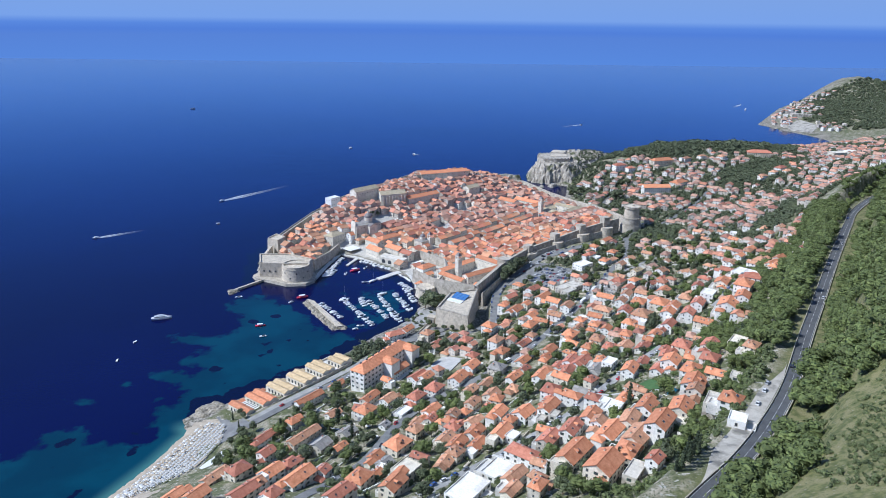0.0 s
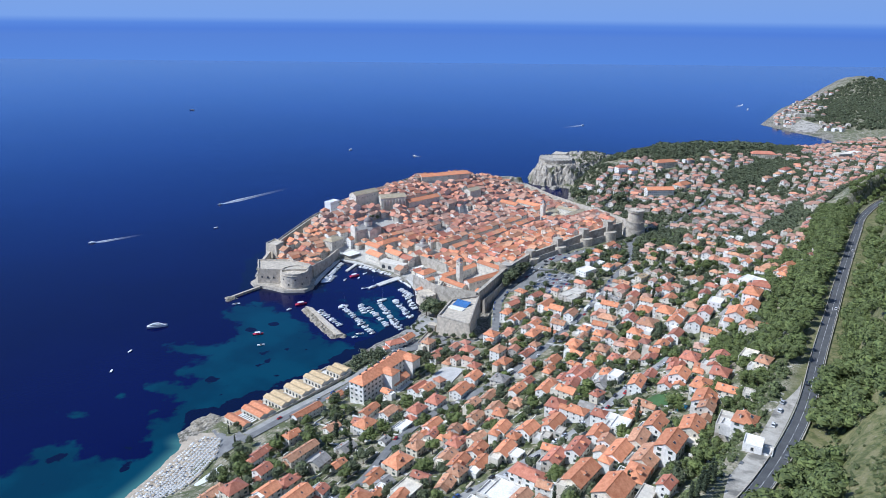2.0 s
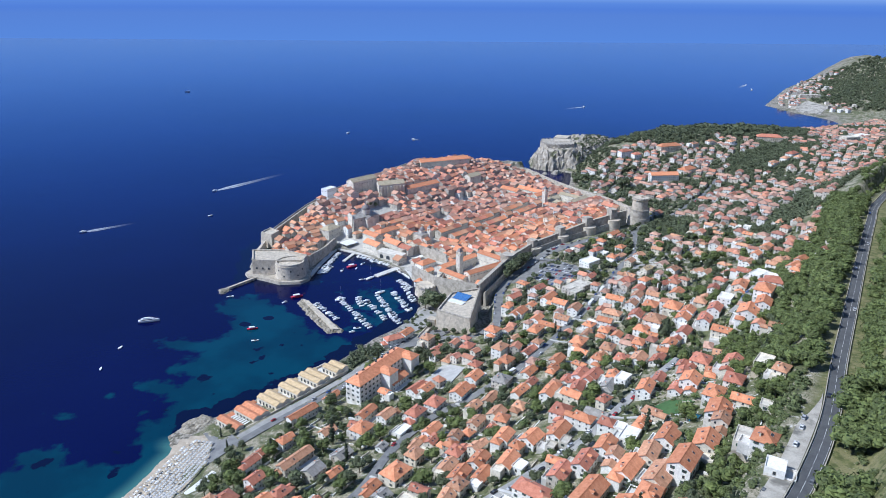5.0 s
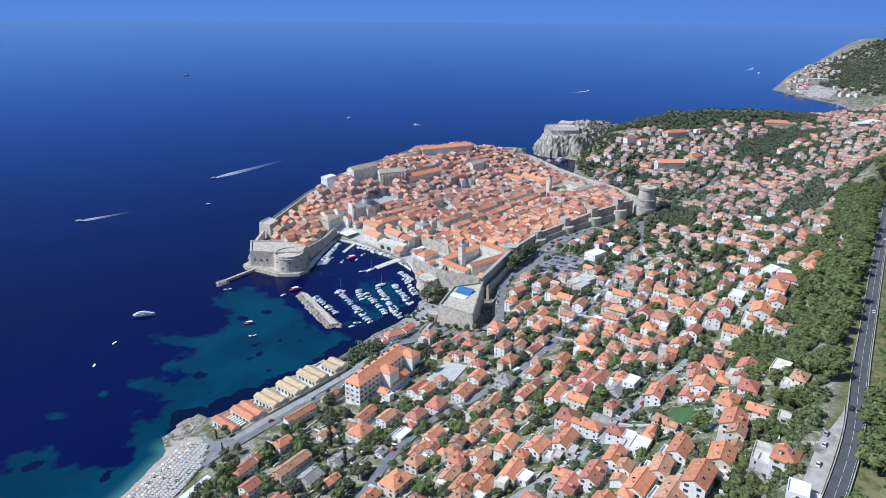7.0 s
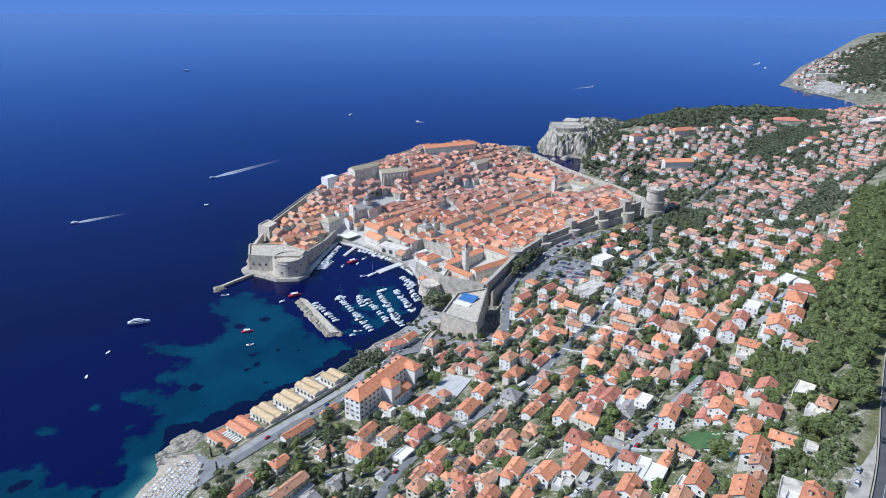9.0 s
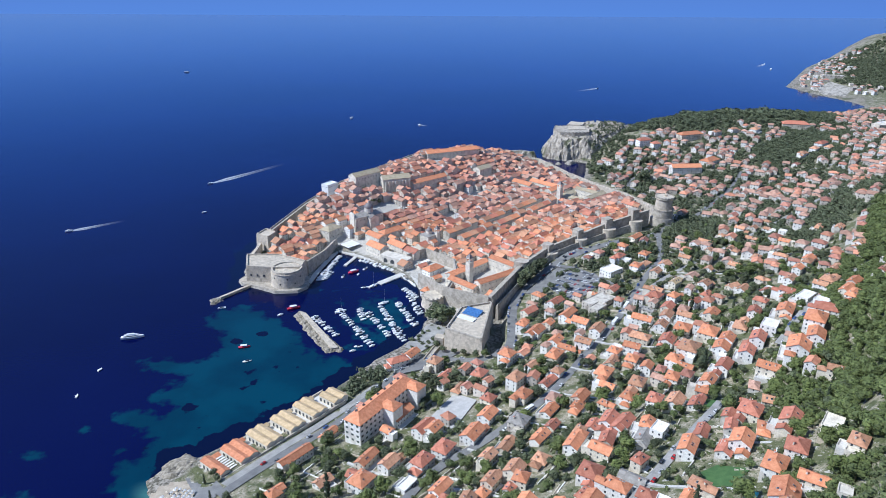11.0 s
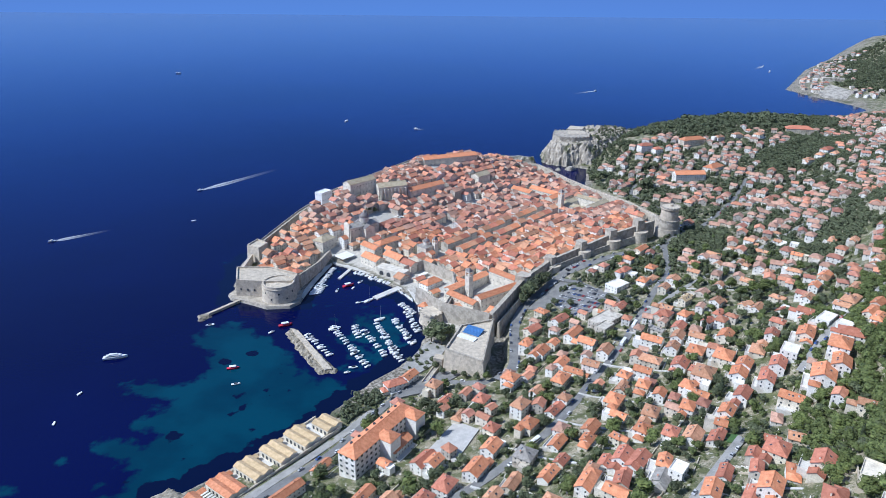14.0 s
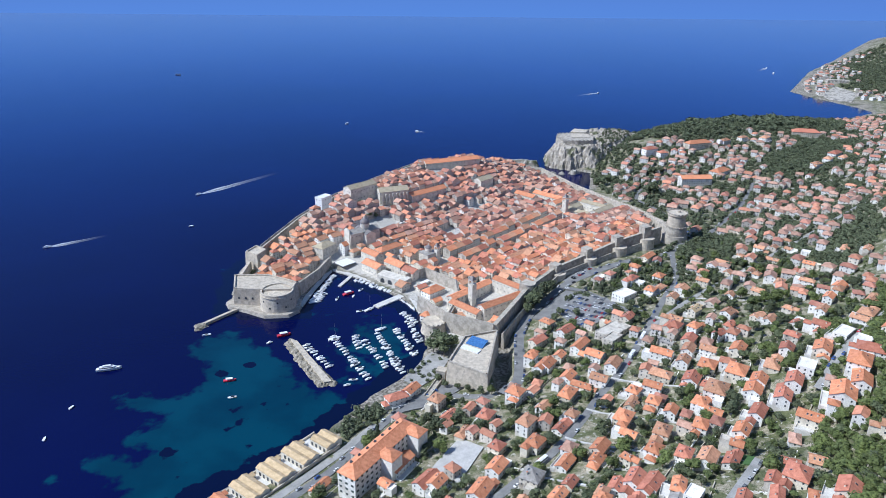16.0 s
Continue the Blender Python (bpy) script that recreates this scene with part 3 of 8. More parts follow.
def build_sea():
    gx = np.concatenate([np.arange(-6000, -700, 260.0), np.arange(-700, -340, 8.0), np.arange(-340, -80, 3.6), np.arange(-80, 240, 8.0), np.arange(240, 1400, 40.0), np.arange(1400, 6000, 260.0)])
    gy = np.concatenate([np.arange(-900, 200, 60.0), np.arange(200, 400, 8.0), np.arange(400, 740, 3.6), np.arange(740, 1400, 8.0), np.arange(1400, 2600, 40.0), np.arange(2600, 6501, 260.0)])
    x, y = np.meshgrid(gx, gy)
    x, y = x.ravel(), y.ravel()
    nx, ny = len(gx), len(gy)
    i = (np.arange(ny - 1)[:, None] * nx + np.arange(nx - 1)[None, :]).ravel()
    f = np.c_[i, i + 1, i + nx + 1, i + nx]
    me = bpy.data.meshes.new("sea")
    me.from_pydata(np.c_[x, y, 0 * x].tolist(), [], f.tolist())
    me.materials.append(sea_material())
    off = -shore_distance(x, y)
    east = np.clip((760 - y) / 70, 0, 1)

    def within(ring, soft):
        """From 0 well outside a ring to 1 well inside, over so many metres."""
        best = np.full(x.shape, 1e9)
        for (x0, y0), (x1, y1) in zip(ring, ring[1:] + ring[:1]):
            k = np.clip(((x - x0) * (x1 - x0) + (y - y0) * (y1 - y0)) / ((x1 - x0) ** 2 + (y1 - y0) ** 2), 0, 1)
            best = np.minimum(best, np.hypot(x - x0 - k * (x1 - x0), y - y0 - k * (y1 - y0)))
        return np.clip(0.5 + np.where(inside_many(ring, x, y), best, -best) / soft, 0, 1)

    spot = []
    # the sandy shelf off the eastern shore, and the field of seagrass that bites into it
    for px, py, rx, ry in ((-269, 523, 11, 7), (-291, 496, 14, 8), (-232, 500, 8, 6)):
        spot.append(0.62 * np.exp(-((x - px) / rx) ** 2 - ((y - py) / ry) ** 2))
    shelf = np.maximum(within(SHELF, 30), np.maximum.reduce(spot)) * east + 0.45 * np.clip((26 - off) / 22, 0, 1) * (1 - east)
    shelf = np.maximum(shelf, 0.62 * np.exp(-(((x + 72) / 52) ** 2 + ((y - 695) / 78) ** 2)))
    weed = 0.0 * x
    for px, py, r in ((-203, 557, 9), (-199, 563, 6), (-178, 668, 7), (-196, 655, 6), (-150, 612, 5), (-146, 606, 4)):
        weed = np.maximum(weed, 0.75 * np.exp(-((x - px) ** 2 + (y - py) ** 2) / r ** 2))
    weed = np.maximum(weed, np.clip((24 - off) / 18, 0, 1) * 1.3 * np.clip((y - 455) / 40, 0, 1))
    weed = np.maximum(weed, 0.60 * np.exp(-((off - 24) / 5) ** 2) * np.clip((455 - y) / 30, 0, 1))
    weed = np.maximum(weed, 0.12 * shelf)
    beach = 0.8 * np.clip((17 - off) / 16, 0, 1) * np.clip((478 - y) / 20, 0, 1)
    for name, value in (("shoal", shelf), ("weed", weed), ("beach", beach)):
        me.attributes.new(name, "FLOAT", "POINT").data.foreach_set("value", value)
    tagged(new("water", me), "deep blue sea with turquoise shallows off the beach", "sea", kind="structure")


build_sea()


# ---------------------------------------------------------------- roads
def ribbon(line, width, lift=0.12, drape=True, skirt=1.5):
    """A road surface with kerb-high sides along a line."""
    s = Shape()
    pts = along([(*p[:2], p[2] if len(p) > 2 else 0) for p in line], 4)
    rows = []
    for i, p in enumerate(pts):
        a, b = pts[max(i - 1, 0)], pts[min(i + 1, len(pts) - 1)]
        d = Vector((b.x - a.x, b.y - a.y)).normalized()
        nrm = Vector((-d.y, d.x))
        l, r = (p.x + nrm.x * width / 2, p.y + nrm.y * width / 2), (p.x - nrm.x * width / 2, p.y - nrm.y * width / 2)
        z = max(ground(*l), ground(*r), ground(p.x, p.y)) + lift + 0.25 if drape else p.z + lift
        rows.append((l, r, z))
    zs = [q[2] for q in rows]
    if drape:
        zs = [sum(zs[max(0, i - 3):i + 4]) / len(zs[max(0, i - 3):i + 4]) for i in range(len(zs))]
    for i, ((l, r, _), z) in enumerate(zip(rows, zs)):
        s.v += [(*l, z - skirt), (*l, z), (*r, z), (*r, z - skirt)]
        if i:
            k = 4 * (i - 1)
            for j in range(3):
                s.f.append((k + j, k + j + 1, k + j + 5, k + j + 4))
                s.s.append(0)
    return s, list(zip(pts, zs))


def road(name, line, width, material, label, drape=True, lift=0.12):
    s, mid = ribbon(line, width, lift, drape)
    me = s.mesh(name, [material])
    tagged(new(name, me), label, "road", kind="structure")
    return mid


HIGHWAY = road("road", ROAD_LINE, 6.6, ASPHALT, "dark asphalt coastal highway cut along the hillside", False, 0.05)


def painted_lines():
    for side, dash in ((0.0, True), (3.05, False), (-3.05, False)):
        s = Shape()
        pts = along(ROAD_LINE, 3)
        for i, (p, q) in enumerate(zip(pts, pts[1:])):
            if dash and i % 4 > 2:
                continue
            d = (q - p).normalized()
            n2 = Vector((-d.y, d.x, 0))
            a, b = p + n2 * side, q + n2 * side
            w = n2 * (0.06 if dash else 0.05)
            s.add([a - w + Vector((0, 0, 0.07)), a + w + Vector((0, 0, 0.07)), b + w + Vector((0, 0, 0.07)), b - w + Vector((0, 0, 0.07))], [(0, 3, 2, 1)])
        ob = new("road_marking", s.mesh("road_marking", [LINE]))
        tagged(ob, "white painted line on the asphalt highway", "road marking", kind="structure")


painted_lines()


def guard_wall(off, height, name, label):
    s = Shape()
    pts = along(ROAD_LINE, 5)
    for p, q in zip(pts, pts[1:]):
        d = (q - p).normalized()
        n2 = Vector((-d.y, d.x, 0))
        a, b = p + n2 * off, q + n2 * off
        w = n2 * 0.2
        up, dn = Vector((0, 0, height)), Vector((0, 0, -1.5))
        s.add([a - w + dn, a + w + dn, b + w + dn, b - w + dn, a - w + up, a + w + up, b + w + up, b - w + up],
              [(4, 7, 6, 5), (0, 4, 5, 1), (1, 5, 6, 2), (2, 6, 7, 3), (3, 7, 4, 0)])
    tagged(new(name, s.mesh(name, [STONE])), label, "wall", kind="structure")


guard_wall(3.7, 0.8, "parapet", "low grey stone parapet beside the highway")
guard_wall(-3.8, 0.5, "kerb", "low grey stone kerb beside the highway")

STREETS = {}
STREETS["shore"] = ([(-146, 447), (-112, 492), (-82, 530), (-48, 590), (-20, 622), (8, 612), (36, 606)], 6.2)
STREETS["wall_road"] = ([(36, 606), (50, 625), (55, 665), (59, 706), (71, 743), (89, 765), (114, 795), (133, 807), (153, 819), (180, 834), (206, 843), (236, 852)], 9.0)
STREETS["cross"] = ([(112, 788), (124, 779), (134, 765), (142, 746), (152, 725), (163, 711), (176, 704)], 6.5)
STREETS["upper"] = ([(-78, 300), (-47.6, 354.3), (-30.9, 408.1), (-8.7, 448.9), (21.5, 474), (57, 509), (82, 543), (103, 578), (132, 618), (160, 667), (190, 724), (216, 770), (231, 826), (241, 860), (264, 884), (296, 905), (341, 965), (400, 1060), (450, 1150)], 5.6)
STREETS["terrace"] = ([(-11, 292), (22, 323), (74, 360), (100, 388), (120, 412), (136, 431), (163, 463)], 5.0)
STREETS["stairway"] = ([(221, 520), (254, 554), (285, 578), (331, 617)], 5.0)
STREETS["lane"] = ([(160, 667), (215, 720), (300, 790), (400, 860), (520, 960)], 4.0)
STREETS["lane_west"] = ([(400, 1060), (448, 1090), (493, 1113), (540, 1127), (620, 1150), (720, 1200)], 3.2)
STREETS["pile"] = ([(272, 889), (272, 980), (262, 1090), (285, 1150)], 5.5)
# stepped lanes that climb between the streets
for n, (x, y, climb) in enumerate(((-20, 436, 62), (8, 466, 70), (40, 494, 66), (70, 528, 74), (92, 562, 80), (118, 600, 86), (146, 645, 84), (172, 690, 80), (-44, 372, 50), (196, 735, 90),
                                   (30, 330, 44), (62, 352, 46), (96, 386, 50), (126, 420, 54), (-70, 470, 44), (-96, 440, 44))):
    STREETS["steps_%d" % n] = ([(x + 0.83 * climb * f + 2.0 * math.sin(3 * f + n), y - 0.56 * climb * f) for f in (0, 0.33, 0.66, 1.0)], 1.7)
STREET_MID = {k: road("street", line, w, TARMAC if w > 5.1 else STREET if w > 3 else CONCRETE, "narrow sunlit grey street between houses") for k, (line, w) in STREETS.items()}
STREET_XY = np.array([(p.x, p.y, STREETS[k][1] / 2) for k, mid in STREET_MID.items() for p, _ in mid])


# ---------------------------------------------------------------- houses
HOUSE_SPOTS = []      # x, y, radius of all that is built, so that trees keep clear


def roof_shape(l, w, kind, rise, over=0.45, thick=0.28):
    """A pitched roof over a plan l x w, its ridge along x, with overhang and thickness."""
    a, b = l / 2 + over, w / 2 + over
    s = Shape()
    low = -over * rise / (w / 2)
    if kind == "hip":
        r = max(a - b, 0.4)
        v = [(-a, -b, low), (a, -b, low), (a, b, low), (-a, b, low), (-r, 0, rise), (r, 0, rise)]
        top = [(0, 1, 5, 4), (1, 2, 5), (2, 3, 4, 5), (3, 0, 4)]
    else:
        v = [(-a, -b, low), (a, -b, low), (a, b, low), (-a, b, low), (-a, 0, rise), (a, 0, rise)]
        top = [(0, 1, 5, 4), (2, 3, 4, 5)]
    n = len(v)
    s.add(v, top)
    s.add([(x, y, z - thick) for x, y, z in v], [tuple(reversed(q)) for q in top])
    rim = [(0, 1), (1, 2), (2, 3), (3, 0)] if kind == "hip" else [(0, 1), (1, 5), (5, 2), (2, 3), (3, 4), (4, 0)]
    for i, j in rim:
        s.add([v[i], v[j], (v[j][0], v[j][1], v[j][2] - thick), (v[i][0], v[i][1], v[i][2] - thick)], [(0, 3, 2, 1)])
    # ridge cap
    r = max(a - b, 0.4) if kind == "hip" else a
    s.box(-r, -0.16, rise - 0.1, r, 0.16, rise + 0.1)
    return s


def wall_shape(l, w, h, deep, kind, rise):
    """House walls down to a footing, with gable ends where the roof needs them."""
    s = Shape()
    x, y = l / 2, w / 2
    v = [(-x, -y, -deep), (x, -y, -deep), (x, y, -deep), (-x, y, -deep), (-x, -y, h), (x, -y, h), (x, y, h), (-x, y, h)]
    s.add(v, [(0, 1, 5, 4), (1, 2, 6, 5), (2, 3, 7, 6), (3, 0, 4, 7), (4, 5, 6, 7)])
    if kind == "gable":
        g = rise - 0.3
        s.add([(-x, -y, h), (-x, y, h), (-x, 0, h + g), (x, -y, h), (x, y, h), (x, 0, h + g)], [(1, 0, 2), (3, 4, 5)])
    if kind == "flat":
        t = 0.3
        for q in ((-x, -y, x, -y + t), (-x, y - t, x, y), (-x, -y + t, -x + t, y - t), (x - t, -y + t, x, y - t)):
            s.box(q[0], q[1], h, q[2], q[3], h + 0.6)
    return s


def window_mesh():
    s = Shape()
    s.box(-0.5, -0.06, -0.7, 0.5, 0.05, 0.7, 0)
    for q in ((-0.62, -0.09, -0.82, -0.5, 0.09, 0.82), (0.5, -0.09, -0.82, 0.62, 0.09, 0.82), (-0.5, -0.09, 0.7, 0.5, 0.09, 0.82), (-0.7, -0.12, -0.92, 0.7, 0.14, -0.8)):
        s.box(*q, 1)
    return s.mesh("window", [GLASS_AND_SHADE, STONE_PALE])


def shuttered_mesh():
    s = Shape()
    s.box(-0.5, -0.06, -0.7, 0.5, 0.05, 0.7, 0)
    for q in ((-1.05, -0.02, -0.75, -0.5, 0.10, 0.75), (0.5, -0.02, -0.75, 1.05, 0.10, 0.75)):
        s.box(*q, 1)
    s.box(-0.6, -0.12, -0.88, 0.6, 0.12, -0.76, 2)
    return s.mesh("window", [GLASS_AND_SHADE, SHUTTER, STONE_PALE])


def chimney_mesh():
    s = Shape()
    s.box(-0.4, -0.3, -1.2, 0.4, 0.3, 1.0, 0)
    s.box(-0.5, -0.4, 1.0, 0.5, 0.4, 1.15, 1)
    return s.mesh("chimney", [PLASTER[1], TILE[1]])


def door_mesh():
    s = Shape()
    s.box(-0.5, -0.05, 0, 0.5, 0.06, 2.1, 0)
    s.box(-0.65, -0.08, 0, -0.5, 0.1, 2.2, 1)
    s.box(0.5, -0.08, 0, 0.65, 0.1, 2.2, 1)
    s.box(-0.5, -0.08, 2.1, 0.5, 0.1, 2.25, 1)
    return s.mesh("door", [WOOD, STONE_PALE])


ROOF_WINDOW = Shape().box(-0.45, -0.6, -0.1, 0.45, 0.6, 0.08, 0).box(-0.52, -0.67, -0.1, 0.52, -0.6, 0.12, 1).box(-0.52, 0.6, -0.1, 0.52, 0.67, 0.12, 1).mesh("roof_window", [GLASS_AND_SHADE, CONCRETE])
DORMER = Shape().box(-0.9, -0.9, -0.8, 0.9, 1.2, 0.7, 0).box(-0.5, -0.95, -0.3, 0.5, -0.88, 0.5, 1).add([(-1.15, -1.2, 0.62), (1.15, -1.2, 0.62), (1.15, 1.3, 0.62), (-1.15, 1.3, 0.62), (0, -1.2, 1.25), (0, 1.3, 1.25)], [(0, 4, 5, 3), (1, 2, 5, 4), (0, 1, 4), (2, 3, 5)], 2).mesh("dormer", [PLASTER[0], GLASS_AND_SHADE, TILE[0]])
WINDOW, SHUTTERED, CHIMNEY, DOOR = window_mesh(), shuttered_mesh(), chimney_mesh(), door_mesh()
rnd = random.Random(7)
MESHES = {}


def window_places(l, w, h, storeys, every=2.9):
    """Where windows sit: x, y, z and the turn of the wall, for the four walls."""
    out = []
    for (ln, off, turn) in ((l, -w / 2, 0), (w, l / 2, 90), (l, w / 2, 180), (w, -l / 2, 270)):
        n = max(1, int(ln / every))
        for f in range(storeys):
            z = h / storeys * (f + 0.55)
            for k in range(n):
                u = (k + 0.5) / n * ln - ln / 2
                o = -abs(off)
                if turn == 0:
                    out.append((u, o, z, 0))
                elif turn == 90:
                    out.append((-o, u, z, 90))
                elif turn == 180:
                    out.append((-u, -o, z, 180))
                else:
                    out.append((o, -u, z, 270))
    return out


def joined_windows(places):
    s = Shape()
    for x, y, z, turn in places:
        c, q = math.cos(radians(turn)), math.sin(radians(turn))
        v = [(u, d, e) for d in (0.0, -0.07) for u, e in ((-0.45, -0.6), (0.45, -0.6), (0.45, 0.6), (-0.45, 0.6))]
        s.add([(x + c * u - q * d, y + q * u + c * d, z + e) for u, d, e in v], [(4, 5, 6, 7), (0, 1, 5, 4), (2, 3, 7, 6), (1, 2, 6, 5), (3, 0, 4, 7)])
    return s


class Merged:
    """Far houses that nobody could count, joined into one mesh."""

    def __init__(self):
        self.v, self.f, self.s, self.n = [], [], [], 0
        self.mats = PLASTER_FAR + TILE_FAR + [GLASS_AND_SHADE, STONE_PALE]

    def put(self, shape, m, slots):
        pts = np.array(shape.v) @ np.array(m.to_3x3()).T + np.array(m.translation)
        self.v.append(pts)
        self.f += [tuple(i + self.n for i in q) for q in shape.f]
        self.s += [slots[k] for k in shape.s]
        self.n += len(pts)

    def build(self, name, label, category):
        me = bpy.data.meshes.new(name)
        me.from_pydata(np.concatenate(self.v).tolist(), [], self.f)
        for m in self.mats:
            me.materials.append(m)
        me.polygons.foreach_set("material_index", self.s)
        return tagged(new(name, me), label, category, kind="stuff")


OLD_TOWN_REST, SUBURB_REST = Merged(), Merged()
SHAPES = {}


WALL_WORD = {0: "white-plastered", 1: "cream-plastered", 2: "stone-walled"}
TILE_WORD = {0: "bright orange tiled", 1: "red tiled", 2: "weathered terracotta", 3: "tan tiled", 4: "grey", 5: "olive-tan tiled"}


def house_shapes(l, w, storeys, kind, rise, deep):
    key = (l, w, storeys, kind, rise, deep)
    if key not in SHAPES:
        h = 2.95 * storeys
        SHAPES[key] = (wall_shape(l, w, h, deep, kind, rise), None if kind == "flat" else roof_shape(l, w, kind, rise), joined_windows(window_places(l, w, h, storeys, 3.5)), h)
    return SHAPES[key]


def house_meshes(l, w, storeys, kind, wall, tile, rise, deep):
    key = (l, w, storeys, kind, wall, tile, rise, deep)
    if key not in MESHES:
        walls, roof, panes, h = house_shapes(l, w, storeys, kind, rise, deep)
        MESHES[key] = walls.mesh("house", [PLASTER[wall]]), roof and roof.mesh("roof", [TILE[tile]]), panes.mesh("glazing", [GLASS_AND_SHADE, STONE_PALE]), h
    return MESHES[key]


def terrace_mesh(l, d):
    """A paved terrace with a low parapet, on a retaining wall."""
    key = ("terrace", l, d)
    if key not in MESHES:
        s = Shape().box(-l / 2, -d, -5, l / 2, 0, 0.0, 0)
        for q in ((-l / 2, -d, l / 2, -d + 0.25), (-l / 2, -d + 0.25, -l / 2 + 0.25, 0), (l / 2 - 0.25, -d + 0.25, l / 2, 0)):
            s.box(q[0], q[1], 0, q[2], q[3], 0.9, 1)
        MESHES[key] = s.mesh("terrace", [PAVING, PLASTER[0]])
    return MESHES[key]


def annexe(ob, x, y, l, w, storeys, turn, wall, tile):
    """A lower wing at one end or side of a house."""
    l2, w2 = rnd.choice((4.0, 5.0, 6.0)), rnd.choice((5.0, 6.0, 7.0))
    s2 = max(1, storeys - rnd.choice((0, 1, 1)))
    kind = rnd.choice(("gable", "gable", "hip", "flat"))
    c, s = math.cos(radians(turn)), math.sin(radians(turn))
    for side in rnd.sample((-1, 1), 2):
        px, py = side * (l / 2 + l2 / 2 - 0.2), rnd.choice((-1, 1)) * max(0.0, w - w2) / 2
        ax, ay = x + c * px - s * py, y + s * px + c * py
        if any(math.hypot(ax - a, ay - b) < q * 0.8 + 2.5 for a, b, q in HOUSE_SPOTS if (a, b) != (x, y)) or (np.hypot(STREET_XY[:, 0] - ax, STREET_XY[:, 1] - ay) - STREET_XY[:, 2]).min() < 3.8:
            continue
        walls, roof, panes, h = house_meshes(l2, w2, s2, kind, wall, tile, round(w2 * 0.27, 1), 5.0)
        a = part("annexe", walls, ob, "", pose(px, py, 0))
        if roof:
            part("annexe_roof", roof, a, "", pose(0, 0, h))
        HOUSE_SPOTS.append((ax, ay, 3.2))
        return


def house(x, y, l, w, storeys=2, turn=56.0, kind="gable", wall=0, tile=0, near=False, group="houses of the hillside suburb", z=None, deep=5.0, name="house", rise=None, rest=None):
    """A house whose ridge runs along `turn` degrees; with rest given it joins that mesh of far houses."""
    l, w = round(l * 2) / 2, round(w * 2) / 2
    rise = rise or round(w * 0.27, 1)
    c, s = math.cos(radians(turn)), math.sin(radians(turn))
    if z is None:
        zs = [ground(x + c * a * l / 2 - s * b * w / 2, y + s * a * l / 2 + c * b * w / 2) for a in (-1, 1) for b in (-1, 1)]
        z = 0.8 * sum(zs) / 4 + 0.2 * max(zs) + (0.9 if name == "house" else 0.0)
    HOUSE_SPOTS.append((x, y, 0.5 * math.hypot(l, w)))
    if rest is not None:
        walls, roof, panes, h = house_shapes(l, w, storeys, kind, rise, deep)
        m = pose(x, y, z, 0, 0, turn)
        rest.put(walls, m, [wall])
        rest.put(panes, m, [len(PLASTER_FAR) + len(TILE_FAR), len(PLASTER_FAR) + len(TILE_FAR) + 1])
        if roof:
            rest.put(roof, m @ pose(0, 0, h), [len(PLASTER_FAR) + tile])
        return None
    walls, roof, panes, h = house_meshes(l, w, storeys, kind, wall, tile, rise, deep)
    top = "flat concrete roof" if kind == "flat" else TILE_WORD[tile] + (" hipped roof" if kind == "hip" else " gabled roof")
    ob = thing(name, walls, pose(x, y, z, 0, 0, turn), f"{WALL_WORD[wall]} {storeys}-storey house with a {top}", "house", group)
    if roof:
        part("roof", roof, ob, "", pose(0, 0, h))
        if name != "town_house" or rnd.random() < 0.15:
            part("chimney", CHIMNEY, ob, "", pose(l * rnd.choice((-0.28, 0.28)), w * 0.18, h + rise * 0.62 + 0.2))
        if name == "house":
            k = rnd.randrange(4)
            for q in range(k):
                side = rnd.choice((-1, 1))
                part("roof_window", ROOF_WINDOW, ob, "", pose(l * rnd.uniform(-0.25, 0.25), side * w * 0.25, h + rise * 0.5, 0, 0, 0 if side < 0 else 180) @ pose(0, 0, 0.1, math.degrees(math.atan2(rise, w / 2))))
            if near and w > 8 and rnd.random() < 0.4:
                part("dormer", DORMER, ob, "small tiled dormer", pose(l * rnd.uniform(-0.15, 0.15), -w * 0.22, h + rise * 0.46))
    if near:
        for i, (a, b, q, t) in enumerate(window_places(l, w, h, storeys, 4.0)):
            part("window", SHUTTERED if (i + storeys) % 3 else WINDOW, ob, "", pose(a, b, q, 0, 0, t))
        part("door", DOOR, ob, "", pose(0.6, -w / 2, 0))
    else:
        p = part("glazing", panes, ob)
        p["kind"] = "stuff"
    if name == "house" and kind != "flat" and rnd.random() < 0.7:
        annexe(ob, x, y, l, w, storeys, turn, wall, tile)
    if name == "house" and rnd.random() < 0.85:
        side = rnd.choice((0, 180))
        part("terrace", terrace_mesh(round(l * rnd.choice((0.6, 0.8, 1.0))), rnd.choice((3, 4, 5))), ob, "pale paved terrace with a low parapet", pose(0, -w / 2 if side == 0 else w / 2, rnd.choice((-0.2, 0.4)), 0, 0, side))
    return ob


